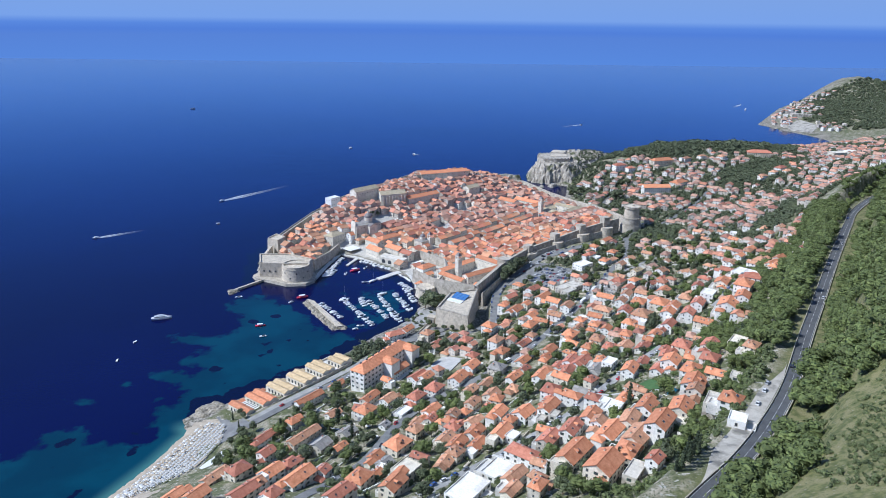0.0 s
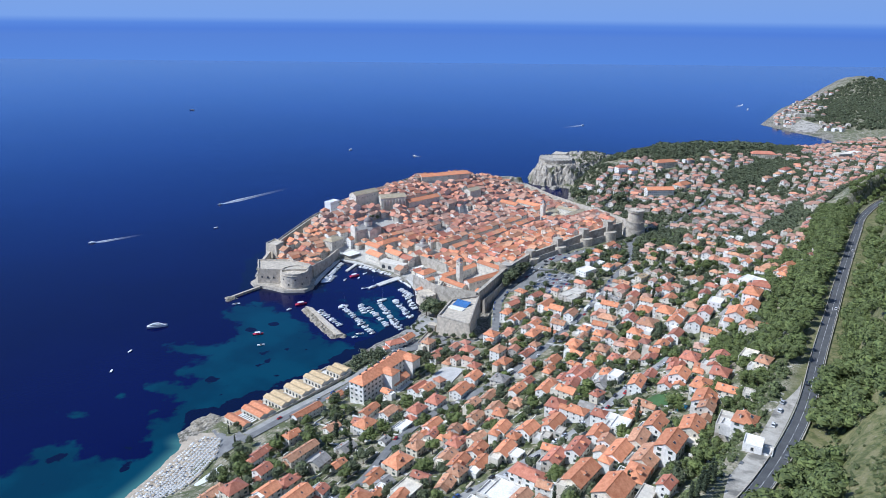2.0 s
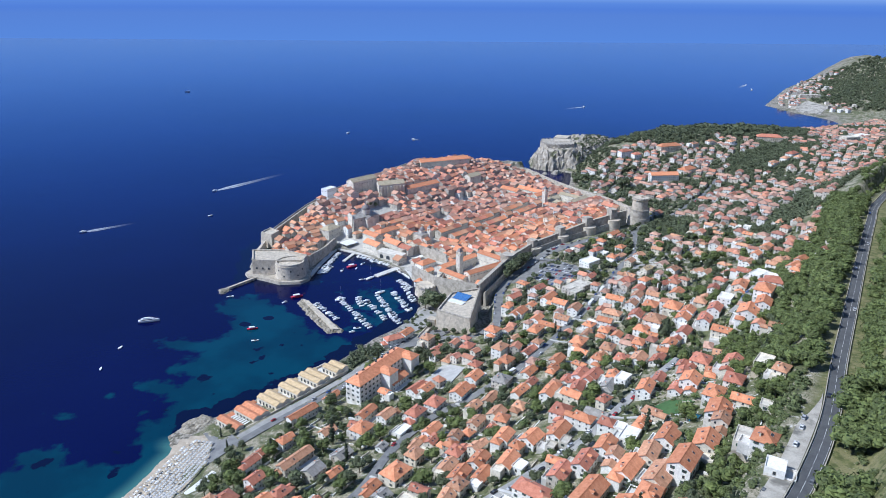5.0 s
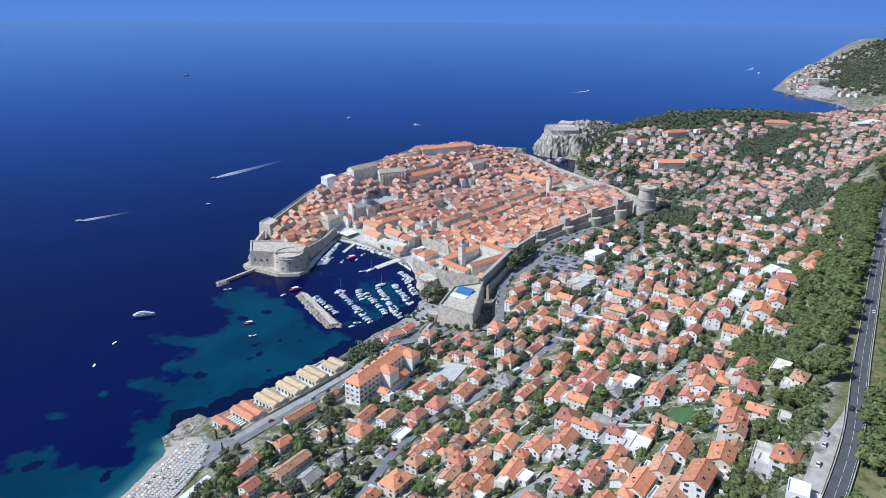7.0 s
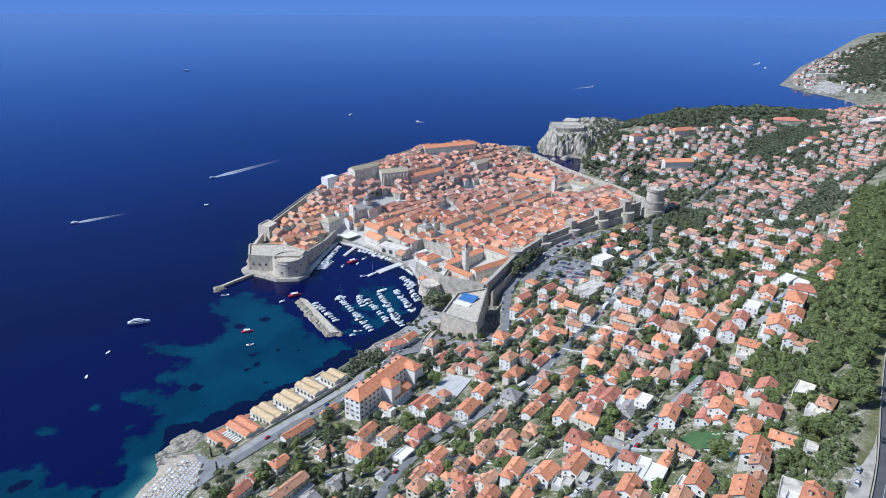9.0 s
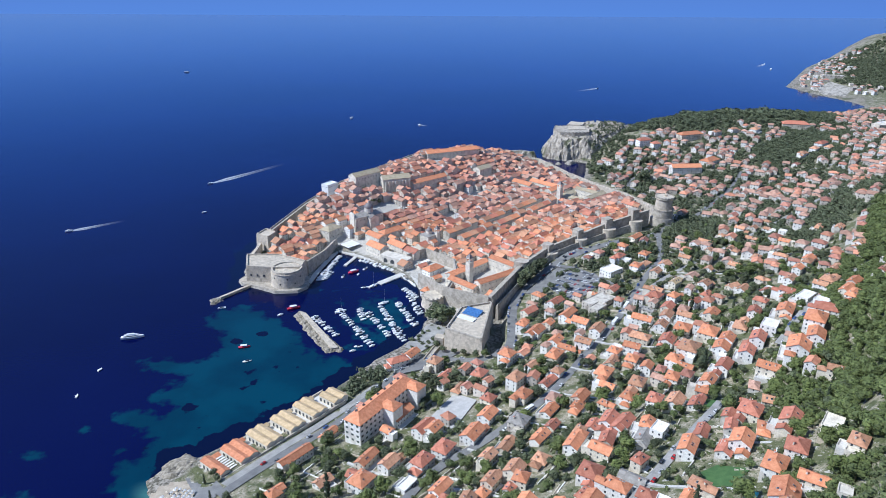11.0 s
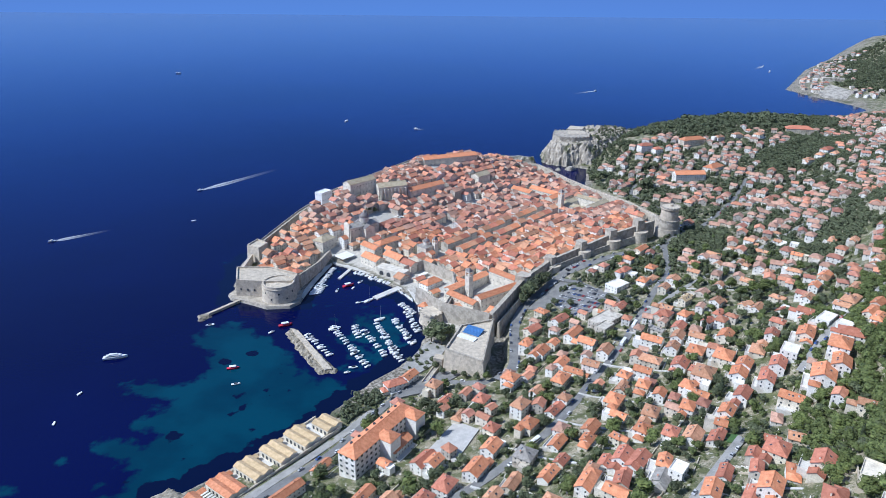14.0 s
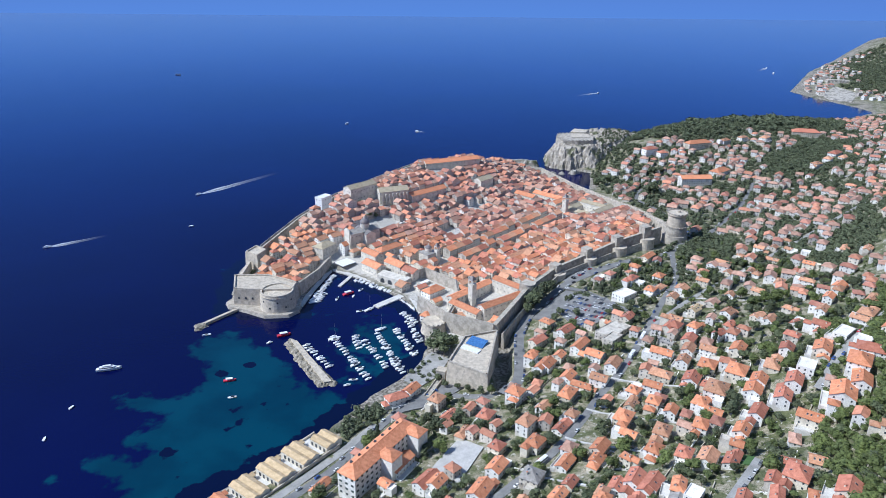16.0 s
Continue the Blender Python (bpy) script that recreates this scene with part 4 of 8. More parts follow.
# ---------------------------------------------------------------- old town: walls and forts
def wall_run(name, line, tops, thick, label, foot=None, merlons=True):
    """A city wall along a line, with a battered outer face, a walkway and a crenellated parapet."""
    s = Shape()
    n = len(line)
    secs = []
    for i, p in enumerate(line):
        a, b = Vector(line[max(i - 1, 0)]), Vector(line[min(i + 1, n - 1)])
        d = (b - a).normalized()
        out = Vector((d.y, -d.x))
        q = Vector(p)
        base = (min(ground(*(q + out * 6)), ground(*p)) if foot is None else foot) - 2
        t = tops[i]
        o, i_ = q + out * thick * 0.5, q - out * thick * 0.5
        bo = q + out * (thick * 0.5 + 1.2)
        par = q + out * (thick * 0.5 - 0.7)
        secs.append([(*bo, base), (*o, t + 1.3), (*par, t + 1.3), (*par, t), (*i_, t), (*i_, base)])
    m = len(secs[0])
    for i, sec in enumerate(secs):
        s.v += sec
        if i:
            for j in range(m - 1):
                a, b = (i - 1) * m + j, i * m + j
                s.f.append((a, b, b + 1, a + 1))
                s.s.append(0)
    s.f += [tuple(range(m)), tuple(reversed(range((n - 1) * m, n * m)))]
    s.s += [0, 0]
    ob = tagged(new(name, s.mesh(name, [STONE])), label, "city wall")
    if merlons:
        g = Shape()
        for (p, q, t0, t1) in zip(line, line[1:], tops, tops[1:]):
            p, q = Vector(p), Vector(q)
            d = (q - p)
            k = max(1, int(d.length / 3.2))
            out = Vector((d.y, -d.x)).normalized()
            ang = math.atan2(d.y, d.x)
            for j in range(k):
                c = p + d * ((j + 0.5) / k) + out * (thick * 0.5 - 0.35)
                z = t0 + (t1 - t0) * (j + 0.5) / k + 1.3
                g.box(-1.1, -0.34, z - 0.2, 1.1, 0.34, z + 0.45, 0, ang, c)
        e = part("battlement", g.mesh("battlement", [STONE]), ob)
        e["kind"] = "stuff"
    return ob


MERLON = Shape().box(-0.8, -0.35, -0.2, 0.8, 0.35, 1.0).mesh("merlon", [STONE])


def wall_tower(x, y, turn, l, w, top, label, round_front=0):
    s = Shape()
    z = min(ground(x, y), ground(x + 8, y - 8)) - 2
    c, sn = math.cos(radians(turn)), math.sin(radians(turn))
    if round_front == 1:
        ring = [(-l / 2, w / 2)] + [(-l / 2 * math.cos(math.pi * k / 10), -w * 0.55 * math.sin(math.pi * k / 10)) for k in range(11)] + [(l / 2, w / 2)]
    else:
        ring = [(-l / 2, -w / 2), (l / 2, -w / 2), (l / 2, w / 2), (-l / 2, w / 2)]
    s.prism(ring, 0, top - z, 0, None, 0.5)
    body = thing("wall_tower", s.mesh("wall_tower", [STONE]), pose(x, y, z, 0, 0, turn), label, "tower", "towers of the city wall")
    if round_front == 2:
        b = Shape()
        arc = [(l * 0.95 * math.cos(-math.pi * k / 12), -w / 2 + 1 + w * 0.85 * math.sin(-math.pi * k / 12)) for k in range(13)]
        b.prism(list(reversed(arc)), 0, (top - z) * 0.56, 0, None, 0.6)
        part("round_bastion", b.mesh("round_bastion", [STONE_PALE]), body, "lower half-round bastion before the tower")
    cap = Shape().prism([(px * 0.97, py * 0.97) for px, py in ring], top - z, top - z + 0.9)
    part("parapet", cap.mesh("parapet", [STONE]), body)
    return body


wall_run("city_wall", WALL_NORTH, [24, 26, 30.5, 35.5, 41.5, 47, 49], 5.0, "high grey limestone city wall along the landward side", None, False)
wall_run("city_wall", WALL_WEST, [46, 32, 22, 17, 16], 3.4, "pale limestone city wall running down to the bay")
wall_run("city_wall", WALL_SEA, [16, 21, 34, 41, 38, 36, 29, 20], 4.0, "weathered limestone sea wall on cliffs", 0.5)
wall_run("city_wall", [(-212, 800), (-160, 806), (-148, 850), (-141, 884)], [17, 15, 11, 11], 4.0, "pale limestone harbour wall above the mole", 0.5)
wall_run("city_wall", [(-34, 776), (-8, 735), (36, 703)], [15, 19, 24], 4.0, "grey limestone wall by the eastern town gate", 2.0)
for x, y, turn, l, w, top, rf in ((74, 779, 56, 13, 14, 29.5, 1), (106, 816, 45, 9, 10, 34.5, 2), (143, 843, 36, 9, 10, 42, 2),
                                  (180, 865, 28, 10, 10, 47.5, 2), (214, 880, 26, 10, 10, 54, 2)):
    wall_tower(x, y, turn, l, w, top, "grey limestone tower projecting from the city wall", rf)
# lower outwork in front of the landward wall
wall_run("outwork", [(43, 701), (80, 774), (111, 811), (149, 838), (184, 860), (217, 875)], [16, 18.5, 26.5, 30, 33.5, 38], 2.0, "low battered limestone outwork before the city wall", None, False)


def keep_tower():
    """The great round tower at the wall's highest corner."""
    x, y = 252.5, 894
    z = 24.0
    s = Shape()
    s.ring(0, 0, 15.0, 13.8, 0, 17, 32)
    body = thing("round_tower", s.mesh("round_tower", [STONE]), pose(x, y, z), "huge round limestone keep tower with a crown of battlements", "tower")
    u = Shape()
    u.ring(0, 0, 12.6, 12.1, 17, 27, 32)
    part("lower_ring", u.mesh("lower_ring", [STONE]), body)
    u = Shape().ring(0, 0, 10.0, 9.6, 27, 40, 32)
    part("drum", u.mesh("drum", [STONE_PALE]), body)
    c = Shape()
    c.ring(0, 0, 9.6, 11.0, 38.6, 40.2, 32, 0, False)
    c.ring(0, 0, 11.0, 11.0, 40.2, 42.0, 32)
    part("crown", c.mesh("crown", [STONE_PALE]), body)
    for n, r, zz in ((22, 12.0, 26.9), (18, 10.7, 41.9)):
        for k in range(n):
            a = 2 * math.pi * k / n
            part("merlon", MERLON, body, "", pose(r * math.cos(a), r * math.sin(a), zz, 0, 0, math.degrees(a) + 90) @ Matrix.Diagonal((1.5, 1.4, 1.15, 1)))
    t = Shape().ring(2, 2, 2.0, 2.0, 41.9, 44.2, 12)
    part("turret", t.mesh("turret", [STONE_PALE]), body)


keep_tower()


def rectangle_fort():
    """The squat fort outside the eastern gate, with a terrace on its top."""
    ring = [(-6, 637), (25, 617), (38, 690), (8, 678)]
    s = Shape()
    s.prism(ring, 3, 25, 1, 1, 0.0)
    v = s.v
    cx, cy = 17, 655
    s.v = [((x - cx) * (1.07 if z < 10 else 1.0) + cx, (y - cy) * (1.05 if z < 10 else 1.0) + cy, z) for x, y, z in v]
    ob = tagged(new("fort", s.mesh("fort", [STONE, STONE_PALE])), "massive pale limestone fort with battered walls and a terrace on top", "fort")
    p = Shape()
    for (x0, y0), (x1, y1) in zip(ring, ring[1:] + ring[:1]):
        d = math.hypot(x1 - x0, y1 - y0)
        p.box(-d / 2, 0.0, 24.5, d / 2, 1.4, 26.6, 0, math.atan2(y1 - y0, x1 - x0), ((x0 + x1) / 2, (y0 + y1) / 2))
    part("parapet", p.mesh("parapet", [STONE]), ob)
    for k in range(5):
        b = Shape()
        b.box(-8, -1.1, 25 + 0.5 * k, 8, 1.1, 25.5 + 0.5 * k, 0, radians(-33), (16.5 + 1.15 * k, 664 + 1.9 * k))
        part("seating_tier", b.mesh("seating_tier", [BLUE_SEATS]), ob, "blue raked seating tier")
    st = Shape().box(-8.5, -3, 25, 8.5, 3, 25.9, 0, radians(-33), (13.2, 657.5))
    part("stage", st.mesh("stage", [WHITE]), ob, "white open-air stage")
    HOUSE_SPOTS.append((17, 655, 42))


rectangle_fort()


def gate_bridge():
    """The stone bridge over the ditch, and the small gate tower at its end."""
    s = Shape()
    a, b = Vector((-22, 616)), Vector((-12, 642))
    d, ang = (b - a).length, math.atan2(b.y - a.y, b.x - a.x)
    s.box(0, -2.6, 0, d, 2.6, 6.6, 0, ang, a)
    ob = tagged(new("stone_bridge", s.mesh("stone_bridge", [STONE])), "narrow stone bridge leading to the harbour gate", "bridge", kind="structure")
    for side in (-1, 1):
        p = Shape().box(0, side * 2.3 - 0.3, 6.6, d, side * 2.3 + 0.3, 7.7, 0, ang, a)
        part("parapet", p.mesh("parapet", [STONE_PALE]), ob)
    g = Shape().box(-3.5, -4.0, 0, 3.5, 4.0, 12.5)
    g = thing("gate_tower", g.mesh("gate_tower", [STONE]), pose(-10.6, 645.6, 0, 0, 0, math.degrees(ang)), "small square limestone gate tower at the end of a bridge", "tower")
    # no passage is cut: a dark panel gives the gateway's shade
    part("gateway", Shape().box(-3.65, -1.5, 6.6, -3.4, 1.5, 10.2).mesh("gateway", [GLASS_AND_SHADE]), g, "dark panel for the shade in the gateway")
    part("parapet", Shape().box(-3.7, -4.2, 12.5, 3.7, 4.2, 13.3).mesh("parapet", [STONE_PALE]), g)


gate_bridge()


def parapet(ob, ring, z, h, thick, material, name="parapet"):
    """A wall that runs round the edge of a platform."""
    for (x0, y0), (x1, y1) in zip(ring, ring[1:] + ring[:1]):
        d = math.hypot(x1 - x0, y1 - y0)
        p = Shape().box(-d / 2, 0.05, z - 0.3, d / 2, thick, z + h, 0, math.atan2(y1 - y0, x1 - x0), ((x0 + x1) / 2, (y0 + y1) / 2))
        part(name, p.mesh(name, [material]), ob)


def harbour_fort():
    """The fort at the end of the old harbour: a block with a great round bastion."""
    ring = [(-230, 814), (-221, 779), (-192, 776), (-160, 778), (-158, 797), (-192, 815)]
    s = Shape().prism(ring, -2, 19.5, 0, None, 1.4)
    ob = tagged(new("fort", s.mesh("fort", [STONE_PALE])), "pale limestone harbour fort with a round bastion by the water", "fort")
    top = [(x + (-192 - x) * 0.05, y + (798 - y) * 0.05) for x, y in ring]
    parapet(ob, top, 19.5, 1.5, 1.3, STONE_PALE)
    b = Shape()
    b.ring(-176, 778, 18.5, 16.4, -2, 17.5, 36)
    part("bastion", b.mesh("bastion", [STONE_PALE]), ob)
    part("string_course", Shape().ring(-176, 778, 17.0, 17.0, 17.4, 18.1, 36).mesh("string_course", [STONE_PALE]), ob)
    part("terrace", Shape().ring(-176, 778, 14.7, 0.3, 18.3, 19.2, 36).mesh("terrace", [STONE_PALE]), ob)
    b = Shape()
    n = 36
    rings = ((16.4, 18.1), (16.2, 20.6), (14.6, 20.6), (14.6, 18.1))
    b.v = [(-176 + r * math.cos(2 * math.pi * k / n), 778 + r * math.sin(2 * math.pi * k / n), z) for r, z in rings for k in range(n)]
    for j in range(3):
        b.f += [(j * n + k, j * n + (k + 1) % n, (j + 1) * n + (k + 1) % n, (j + 1) * n + k) for k in range(n)]
    b.s = [0] * len(b.f)
    part("parapet", b.mesh("parapet", [STONE_PALE]), ob)
    # embrasures are dark blocks on the wall, coloured like the shade inside them
    for k in range(6):
        a = radians(205 + k * 26)
        for z in (7.0, 12.5):
            if (k + (z > 10)) % 2:
                continue
            rr = 18.0 - (z + 2) * 0.1
            g = Shape().box(-0.8, -0.5, z, 0.8, 0.5, z + 1.7, 0, a + math.pi / 2, (-176 + rr * math.cos(a), 778 + rr * math.sin(a)))
            part("embrasure", g.mesh("embrasure", [GLASS_AND_SHADE]), ob)
    for x, y in ((-215, 779.2), (-208, 778.5), (-201, 777.8)):
        g = Shape().box(-0.9, -0.5, 9.5, 0.9, 0.5, 11.6, 0, radians(-6), (x, y))
        part("embrasure", g.mesh("embrasure", [GLASS_AND_SHADE]), ob)
    sq = [(-234, 870), (-216, 858), (-209, 878), (-226, 892)]
    r = Shape().prism(sq, -1, 22, 0, None, 1.6)
    bt = tagged(new("bastion", r.mesh("bastion", [STONE_PALE])), "tall pale square bastion at the corner of the sea wall", "tower")
    parapet(bt, [(x + (-221 - x) * 0.13, y + (875 - y) * 0.13) for x, y in sq], 22, 1.4, 1.0, STONE_PALE)
    w = Shape()
    a, c = Vector((-226, 812)), Vector((-226, 862))
    w.box(0, -1.6, -1, (c - a).length, 1.6, 15, 0, math.atan2(c.y - a.y, c.x - a.x), a)
    tagged(new("city_wall", w.mesh("city_wall", [STONE_PALE])), "pale limestone sea wall between fort and bastion", "city wall")
    ap = Shape().prism([(-232, 784), (-226, 774), (-205, 765), (-184, 754), (-160, 757), (-152, 768), (-154, 795), (-222, 812)], -2, 3.0, 0, None, 2.0)
    tagged(new("quay", ap.mesh("quay", [STONE])), "worn stone apron round the foot of the harbour fort", "quay", kind="structure")
    # the jetty
    j = Shape()
    a, b = Vector((-203, 790)), Vector((-241, 738))
    d = (b - a)
    ang = math.atan2(d.y, d.x)
    j.box(0, -2.6, -3, d.length, 2.6, 1.5, 0, ang, a)
    j.box(4, 1.6, 1.5, d.length - 4, 2.6, 2.6, 0, ang, a)
    tagged(new("jetty", j.mesh("jetty", [STONE_PALE])), "narrow stone jetty with a low wall before the fort", "jetty", kind="structure")


def rough_blob(name, ring, z0, z1, material, label, category, seed=0, cell=2.2, inset=3.0, jag=1.0, kind="structure"):
    """A rocky mass over a plan, rough on its sides and top."""
    xs, ys = [p[0] for p in ring], [p[1] for p in ring]
    gx = np.arange(min(xs) - cell, max(xs) + 2 * cell, cell)
    gy = np.arange(min(ys) - cell, max(ys) + 2 * cell, cell)
    idx, s = {}, Shape()
    def edge(x, y):
        best = 1e9
        for (ax, ay), (bx, by) in zip(ring, ring[1:] + ring[:1]):
            dx, dy = bx - ax, by - ay
            k = min(1, max(0, ((x - ax) * dx + (y - ay) * dy) / (dx * dx + dy * dy)))
            best = min(best, math.hypot(x - ax - k * dx, y - ay - k * dy))
        return best if inside(ring, x, y) else -best
    for j, y in enumerate(gy):
        for i, x in enumerate(gx):
            e = edge(x, y) + 1.5 * jag * noise.noise((x * 0.12, y * 0.12, seed))
            k = min(1, max(0, e / inset))
            top = z1(x, y) if callable(z1) else z1
            z = z0 + (top - z0) * k ** 0.6 + jag * (noise.noise((x * 0.25, y * 0.25, seed + 4)) + 0.6 * noise.noise((x * 0.7, y * 0.7, seed + 9))) * (k > 0)
            idx[i, j] = len(s.v)
            s.v.append((x + 0.4 * jag * noise.noise((x, y, 2.2)), y + 0.4 * jag * noise.noise((x, y, 7.2)), z))
    for j in range(len(gy) - 1):
        for i in range(len(gx) - 1):
            q = (idx[i, j], idx[i + 1, j], idx[i + 1, j + 1], idx[i, j + 1])
            if max(s.v[k][2] for k in q) > z0 + 0.05:
                s.f.append(q)
                s.s.append(0)
    return tagged(new(name, s.mesh(name, [material])), label, category, kind=kind)


harbour_fort()
rough_blob("rock", [(-249, 738), (-246, 746), (-240, 745), (-233, 738), (-236, 729), (-244, 728)], -2.0, 1.8, ROCK_PALE, "heap of pale boulders at the end of the jetty", "rocks", 9, 1.2, 3, 1.3)
rough_blob("breakwater", [(-156, 706), (-152, 718), (-145, 713), (-96, 643), (-98, 637), (-112, 637), (-122, 648)], -2.5, 1.9, ROCK_PALE, "long heap of pale boulders forming the harbour breakwater", "breakwater", 3, 1.3, 2.6, 1.5)
rough_blob("rock", [(-199, 474), (-197, 488), (-186, 499), (-174, 496), (-172, 484), (-180, 470), (-190, 466)], -1.5, 2.6, ROCK_PALE, "bare pale rocks at the water's edge by the beach", "rocks", 5, 1.8, 5, 1.4)
bw = Shape().prism([(-150, 711), (-143, 708), (-101, 642), (-107, 640)], -1, 2.9)
tagged(new("walkway", bw.mesh("walkway", [STONE_PALE])), "flat stone walkway along the boulder breakwater", "pier", kind="structure")
for k, (x, y, r) in enumerate(((171, 1284, 7), (186, 1281, 6), (207, 1286, 9), (184, 1238, 6))):
    rough_blob("rock", [(x + r * (1 + 0.25 * math.sin(3 * q + k)) * math.cos(q * math.pi / 4), y + r * math.sin(q * math.pi / 4)) for q in range(8)], -2, 4 + k % 3, ROCK, "bare pale sea rock between the wall and the crag", "rocks", 20 + k, 1.8, 4, 1.4)
# cliffs under the sea wall
rough_blob("cliff", [(-242, 862), (-236, 905), (-208, 985), (-174, 1058), (-128, 1130), (-72, 1202), (0, 1268), (80, 1300), (152, 1295), (148, 1268), (80, 1276), (4, 1246), (-60, 1184), (-112, 1114), (-156, 1046), (-194, 972), (-222, 900), (-222, 862)],
           -2, lambda x, y: 5 + 19 * max(0, min(1, (y - 960) / 150)), ROCK, "grey sea cliff under the town wall", "cliff", 8, 5, 9, 1.8)


CRAG = [(166, 1332), (184, 1312), (200, 1303), (222, 1308), (245, 1304), (275, 1330), (330, 1385), (362, 1440), (330, 1475), (262, 1470), (205, 1440), (170, 1385)]


def crag_top(x, y):
    return 35 + 0.12 * max(0, min(60, y - 1380)) - 0.07 * max(0, min(90, x - 290))


def crag_fort():
    """The fort on its crag across the bay."""
    rough_blob("crag", CRAG, -2, crag_top, CRAG_ROCK, "steep pale limestone crag above the sea", "cliff", 11, 3.2, 24, 4.5)
    s = Shape()
    s.prism([(186, 1374), (196, 1350), (222, 1346), (250, 1352), (257, 1388), (236, 1416), (194, 1406)], 18, 41.5, 0, None, 1.2)
    ob = tagged(new("fort", s.mesh("fort", [STONE])), "weathered limestone fort standing on a sea crag", "fort")
    p = Shape()
    p.prism([(218, 1412), (246, 1408), (256, 1432), (230, 1442)], 30, 43.4, 0, None, 0.6)
    part("upper_platform", p.mesh("upper_platform", [STONE_PALE]), ob)
    p = Shape()
    p.prism([(214, 1374), (248, 1376), (250, 1402), (218, 1400)], 38, 42.4, 0, None, 0.5)
    part("terrace", p.mesh("terrace", [STONE_PALE]), ob)
    ring2 = [(187.5, 1374), (197, 1351.5), (222, 1347.5), (249, 1353), (255.5, 1388), (235, 1414.5), (195, 1405)]
    for (x0, y0), (x1, y1) in zip(ring2, ring2[1:] + ring2[:1]):
        d = math.hypot(x1 - x0, y1 - y0)
        k = int(d / 6)
        for j in range(k):
            f = (j + 0.5) / k
            g = Shape().box(-1.5, -0.6, 41.0, 1.5, 0.6, 43.0, 0, math.atan2(y1 - y0, x1 - x0), (x0 + (x1 - x0) * f, y0 + (y1 - y0) * f))
            part("merlon", g.mesh("merlon", [STONE]), ob)
    w = Shape()
    a, b = Vector((252, 1450)), Vector((352, 1450))
    w.box(0, -0.8, 26, (b - a).length, 0.8, 38, 0, radians(-14), a)
    tagged(new("boundary_wall", w.mesh("boundary_wall", [STONE_PALE])), "pale stone wall along the ridge behind the fort", "wall", kind="structure")
    HOUSE_SPOTS.append((225, 1375, 66))
    HOUSE_SPOTS.append((310, 1440, 34))


crag_fort()

# ---------------------------------------------------------------- old town: houses and churches
AX = Vector((0.700, 0.714))            # along the main street
AY = Vector((-0.714, 0.700))           # towards the sea
ORIGIN = Vector((-1, 897))
TOWN_TURN = math.degrees(math.atan2(AX.y, AX.x))


def town(u, v):
    p = ORIGIN + AX * u + AY * v
    return p.x, p.y


TOWN_CLEAR = []        # u, v, half length, half width of the great buildings and squares


def great_house(u, v, l, w, h, kind, tile, wall_mat, label, name="palace", turn=0.0, rise=None, windows=3, category="building"):
    x, y = town(u, v)
    z = ground(x, y)
    rise = rise or w * 0.25
    ob = thing(name, wall_shape(l, w, h, 4, kind, rise).mesh(name, [wall_mat]), pose(x, y, z, 0, 0, TOWN_TURN + turn), label, category)
    if kind != "flat":
        part("roof", roof_shape(l, w, kind, rise).mesh("roof", [TILE[tile]]), ob, "", pose(0, 0, h))
    if windows:
        p = part("glazing", joined_windows(window_places(l, w, h, windows, 4.5)).mesh("glazing", [GLASS_AND_SHADE]), ob)
        p["kind"] = "stuff"
    TOWN_CLEAR.append((u, v, l / 2 + 2, w / 2 + 2) if abs(turn) % 180 < 45 else (u, v, w / 2 + 2, l / 2 + 2))
    return ob


def dome_on(parent, x, y, z, r, material):
    """A drum, a ribbed dome and its lantern."""
    d = Shape().ring(x, y, r, r, z, z + r * 1.1, 16)
    part("drum", d.mesh("drum", [STONE_CREAM]), parent)
    d, n, m = Shape(), 20, 8
    for k in range(m):
        a = math.pi / 2 * k / m
        d.v += [(x + r * 1.05 * math.cos(a) * math.cos(2 * math.pi * i / n), y + r * 1.05 * math.cos(a) * math.sin(2 * math.pi * i / n), z + r * 1.1 + r * math.sin(a)) for i in range(n)]
        if k:
            d.f += [((k - 1) * n + i, (k - 1) * n + (i + 1) % n, k * n + (i + 1) % n, k * n + i) for i in range(n)]
    d.f.append(tuple(range((m - 1) * n, m * n)))
    d.s = [0] * len(d.f)
    part("dome", d.mesh("dome", [material]), parent, "grey ribbed dome")
    d = Shape().ring(x, y, r * 0.22, r * 0.18, z + r * 2.0, z + r * 2.6, 8)
    part("lantern", d.mesh("lantern", [STONE_CREAM]), parent)


def bell_tower(u, v, w, h, label):
    x, y = town(u, v)
    s = Shape()
    s.box(-w / 2, -w / 2, -3, w / 2, w / 2, h)
    ob = thing("bell_tower", s.mesh("bell_tower", [STONE_CREAM]), pose(x, y, ground(x, y), 0, 0, TOWN_TURN), label, "tower")
    b = Shape()
    for a in (-1, 1):
        for c in (-1, 1):
            b.box(a * w * 0.4 - 0.4, c * w * 0.4 - 0.4, h, a * w * 0.4 + 0.4, c * w * 0.4 + 0.4, h + 4)
    b.box(-w / 2, -w / 2, h + 4, w / 2, w / 2, h + 4.8)
    part("belfry", b.mesh("belfry", [STONE_CREAM]), ob)
    c = Shape().prism([(-w / 2, -w / 2), (w / 2, -w / 2), (w / 2, w / 2), (-w / 2, w / 2)], h + 4.8, h + 8.5, 0, None, w * 0.6)
    part("spire", c.mesh("spire", [DOME]), ob)

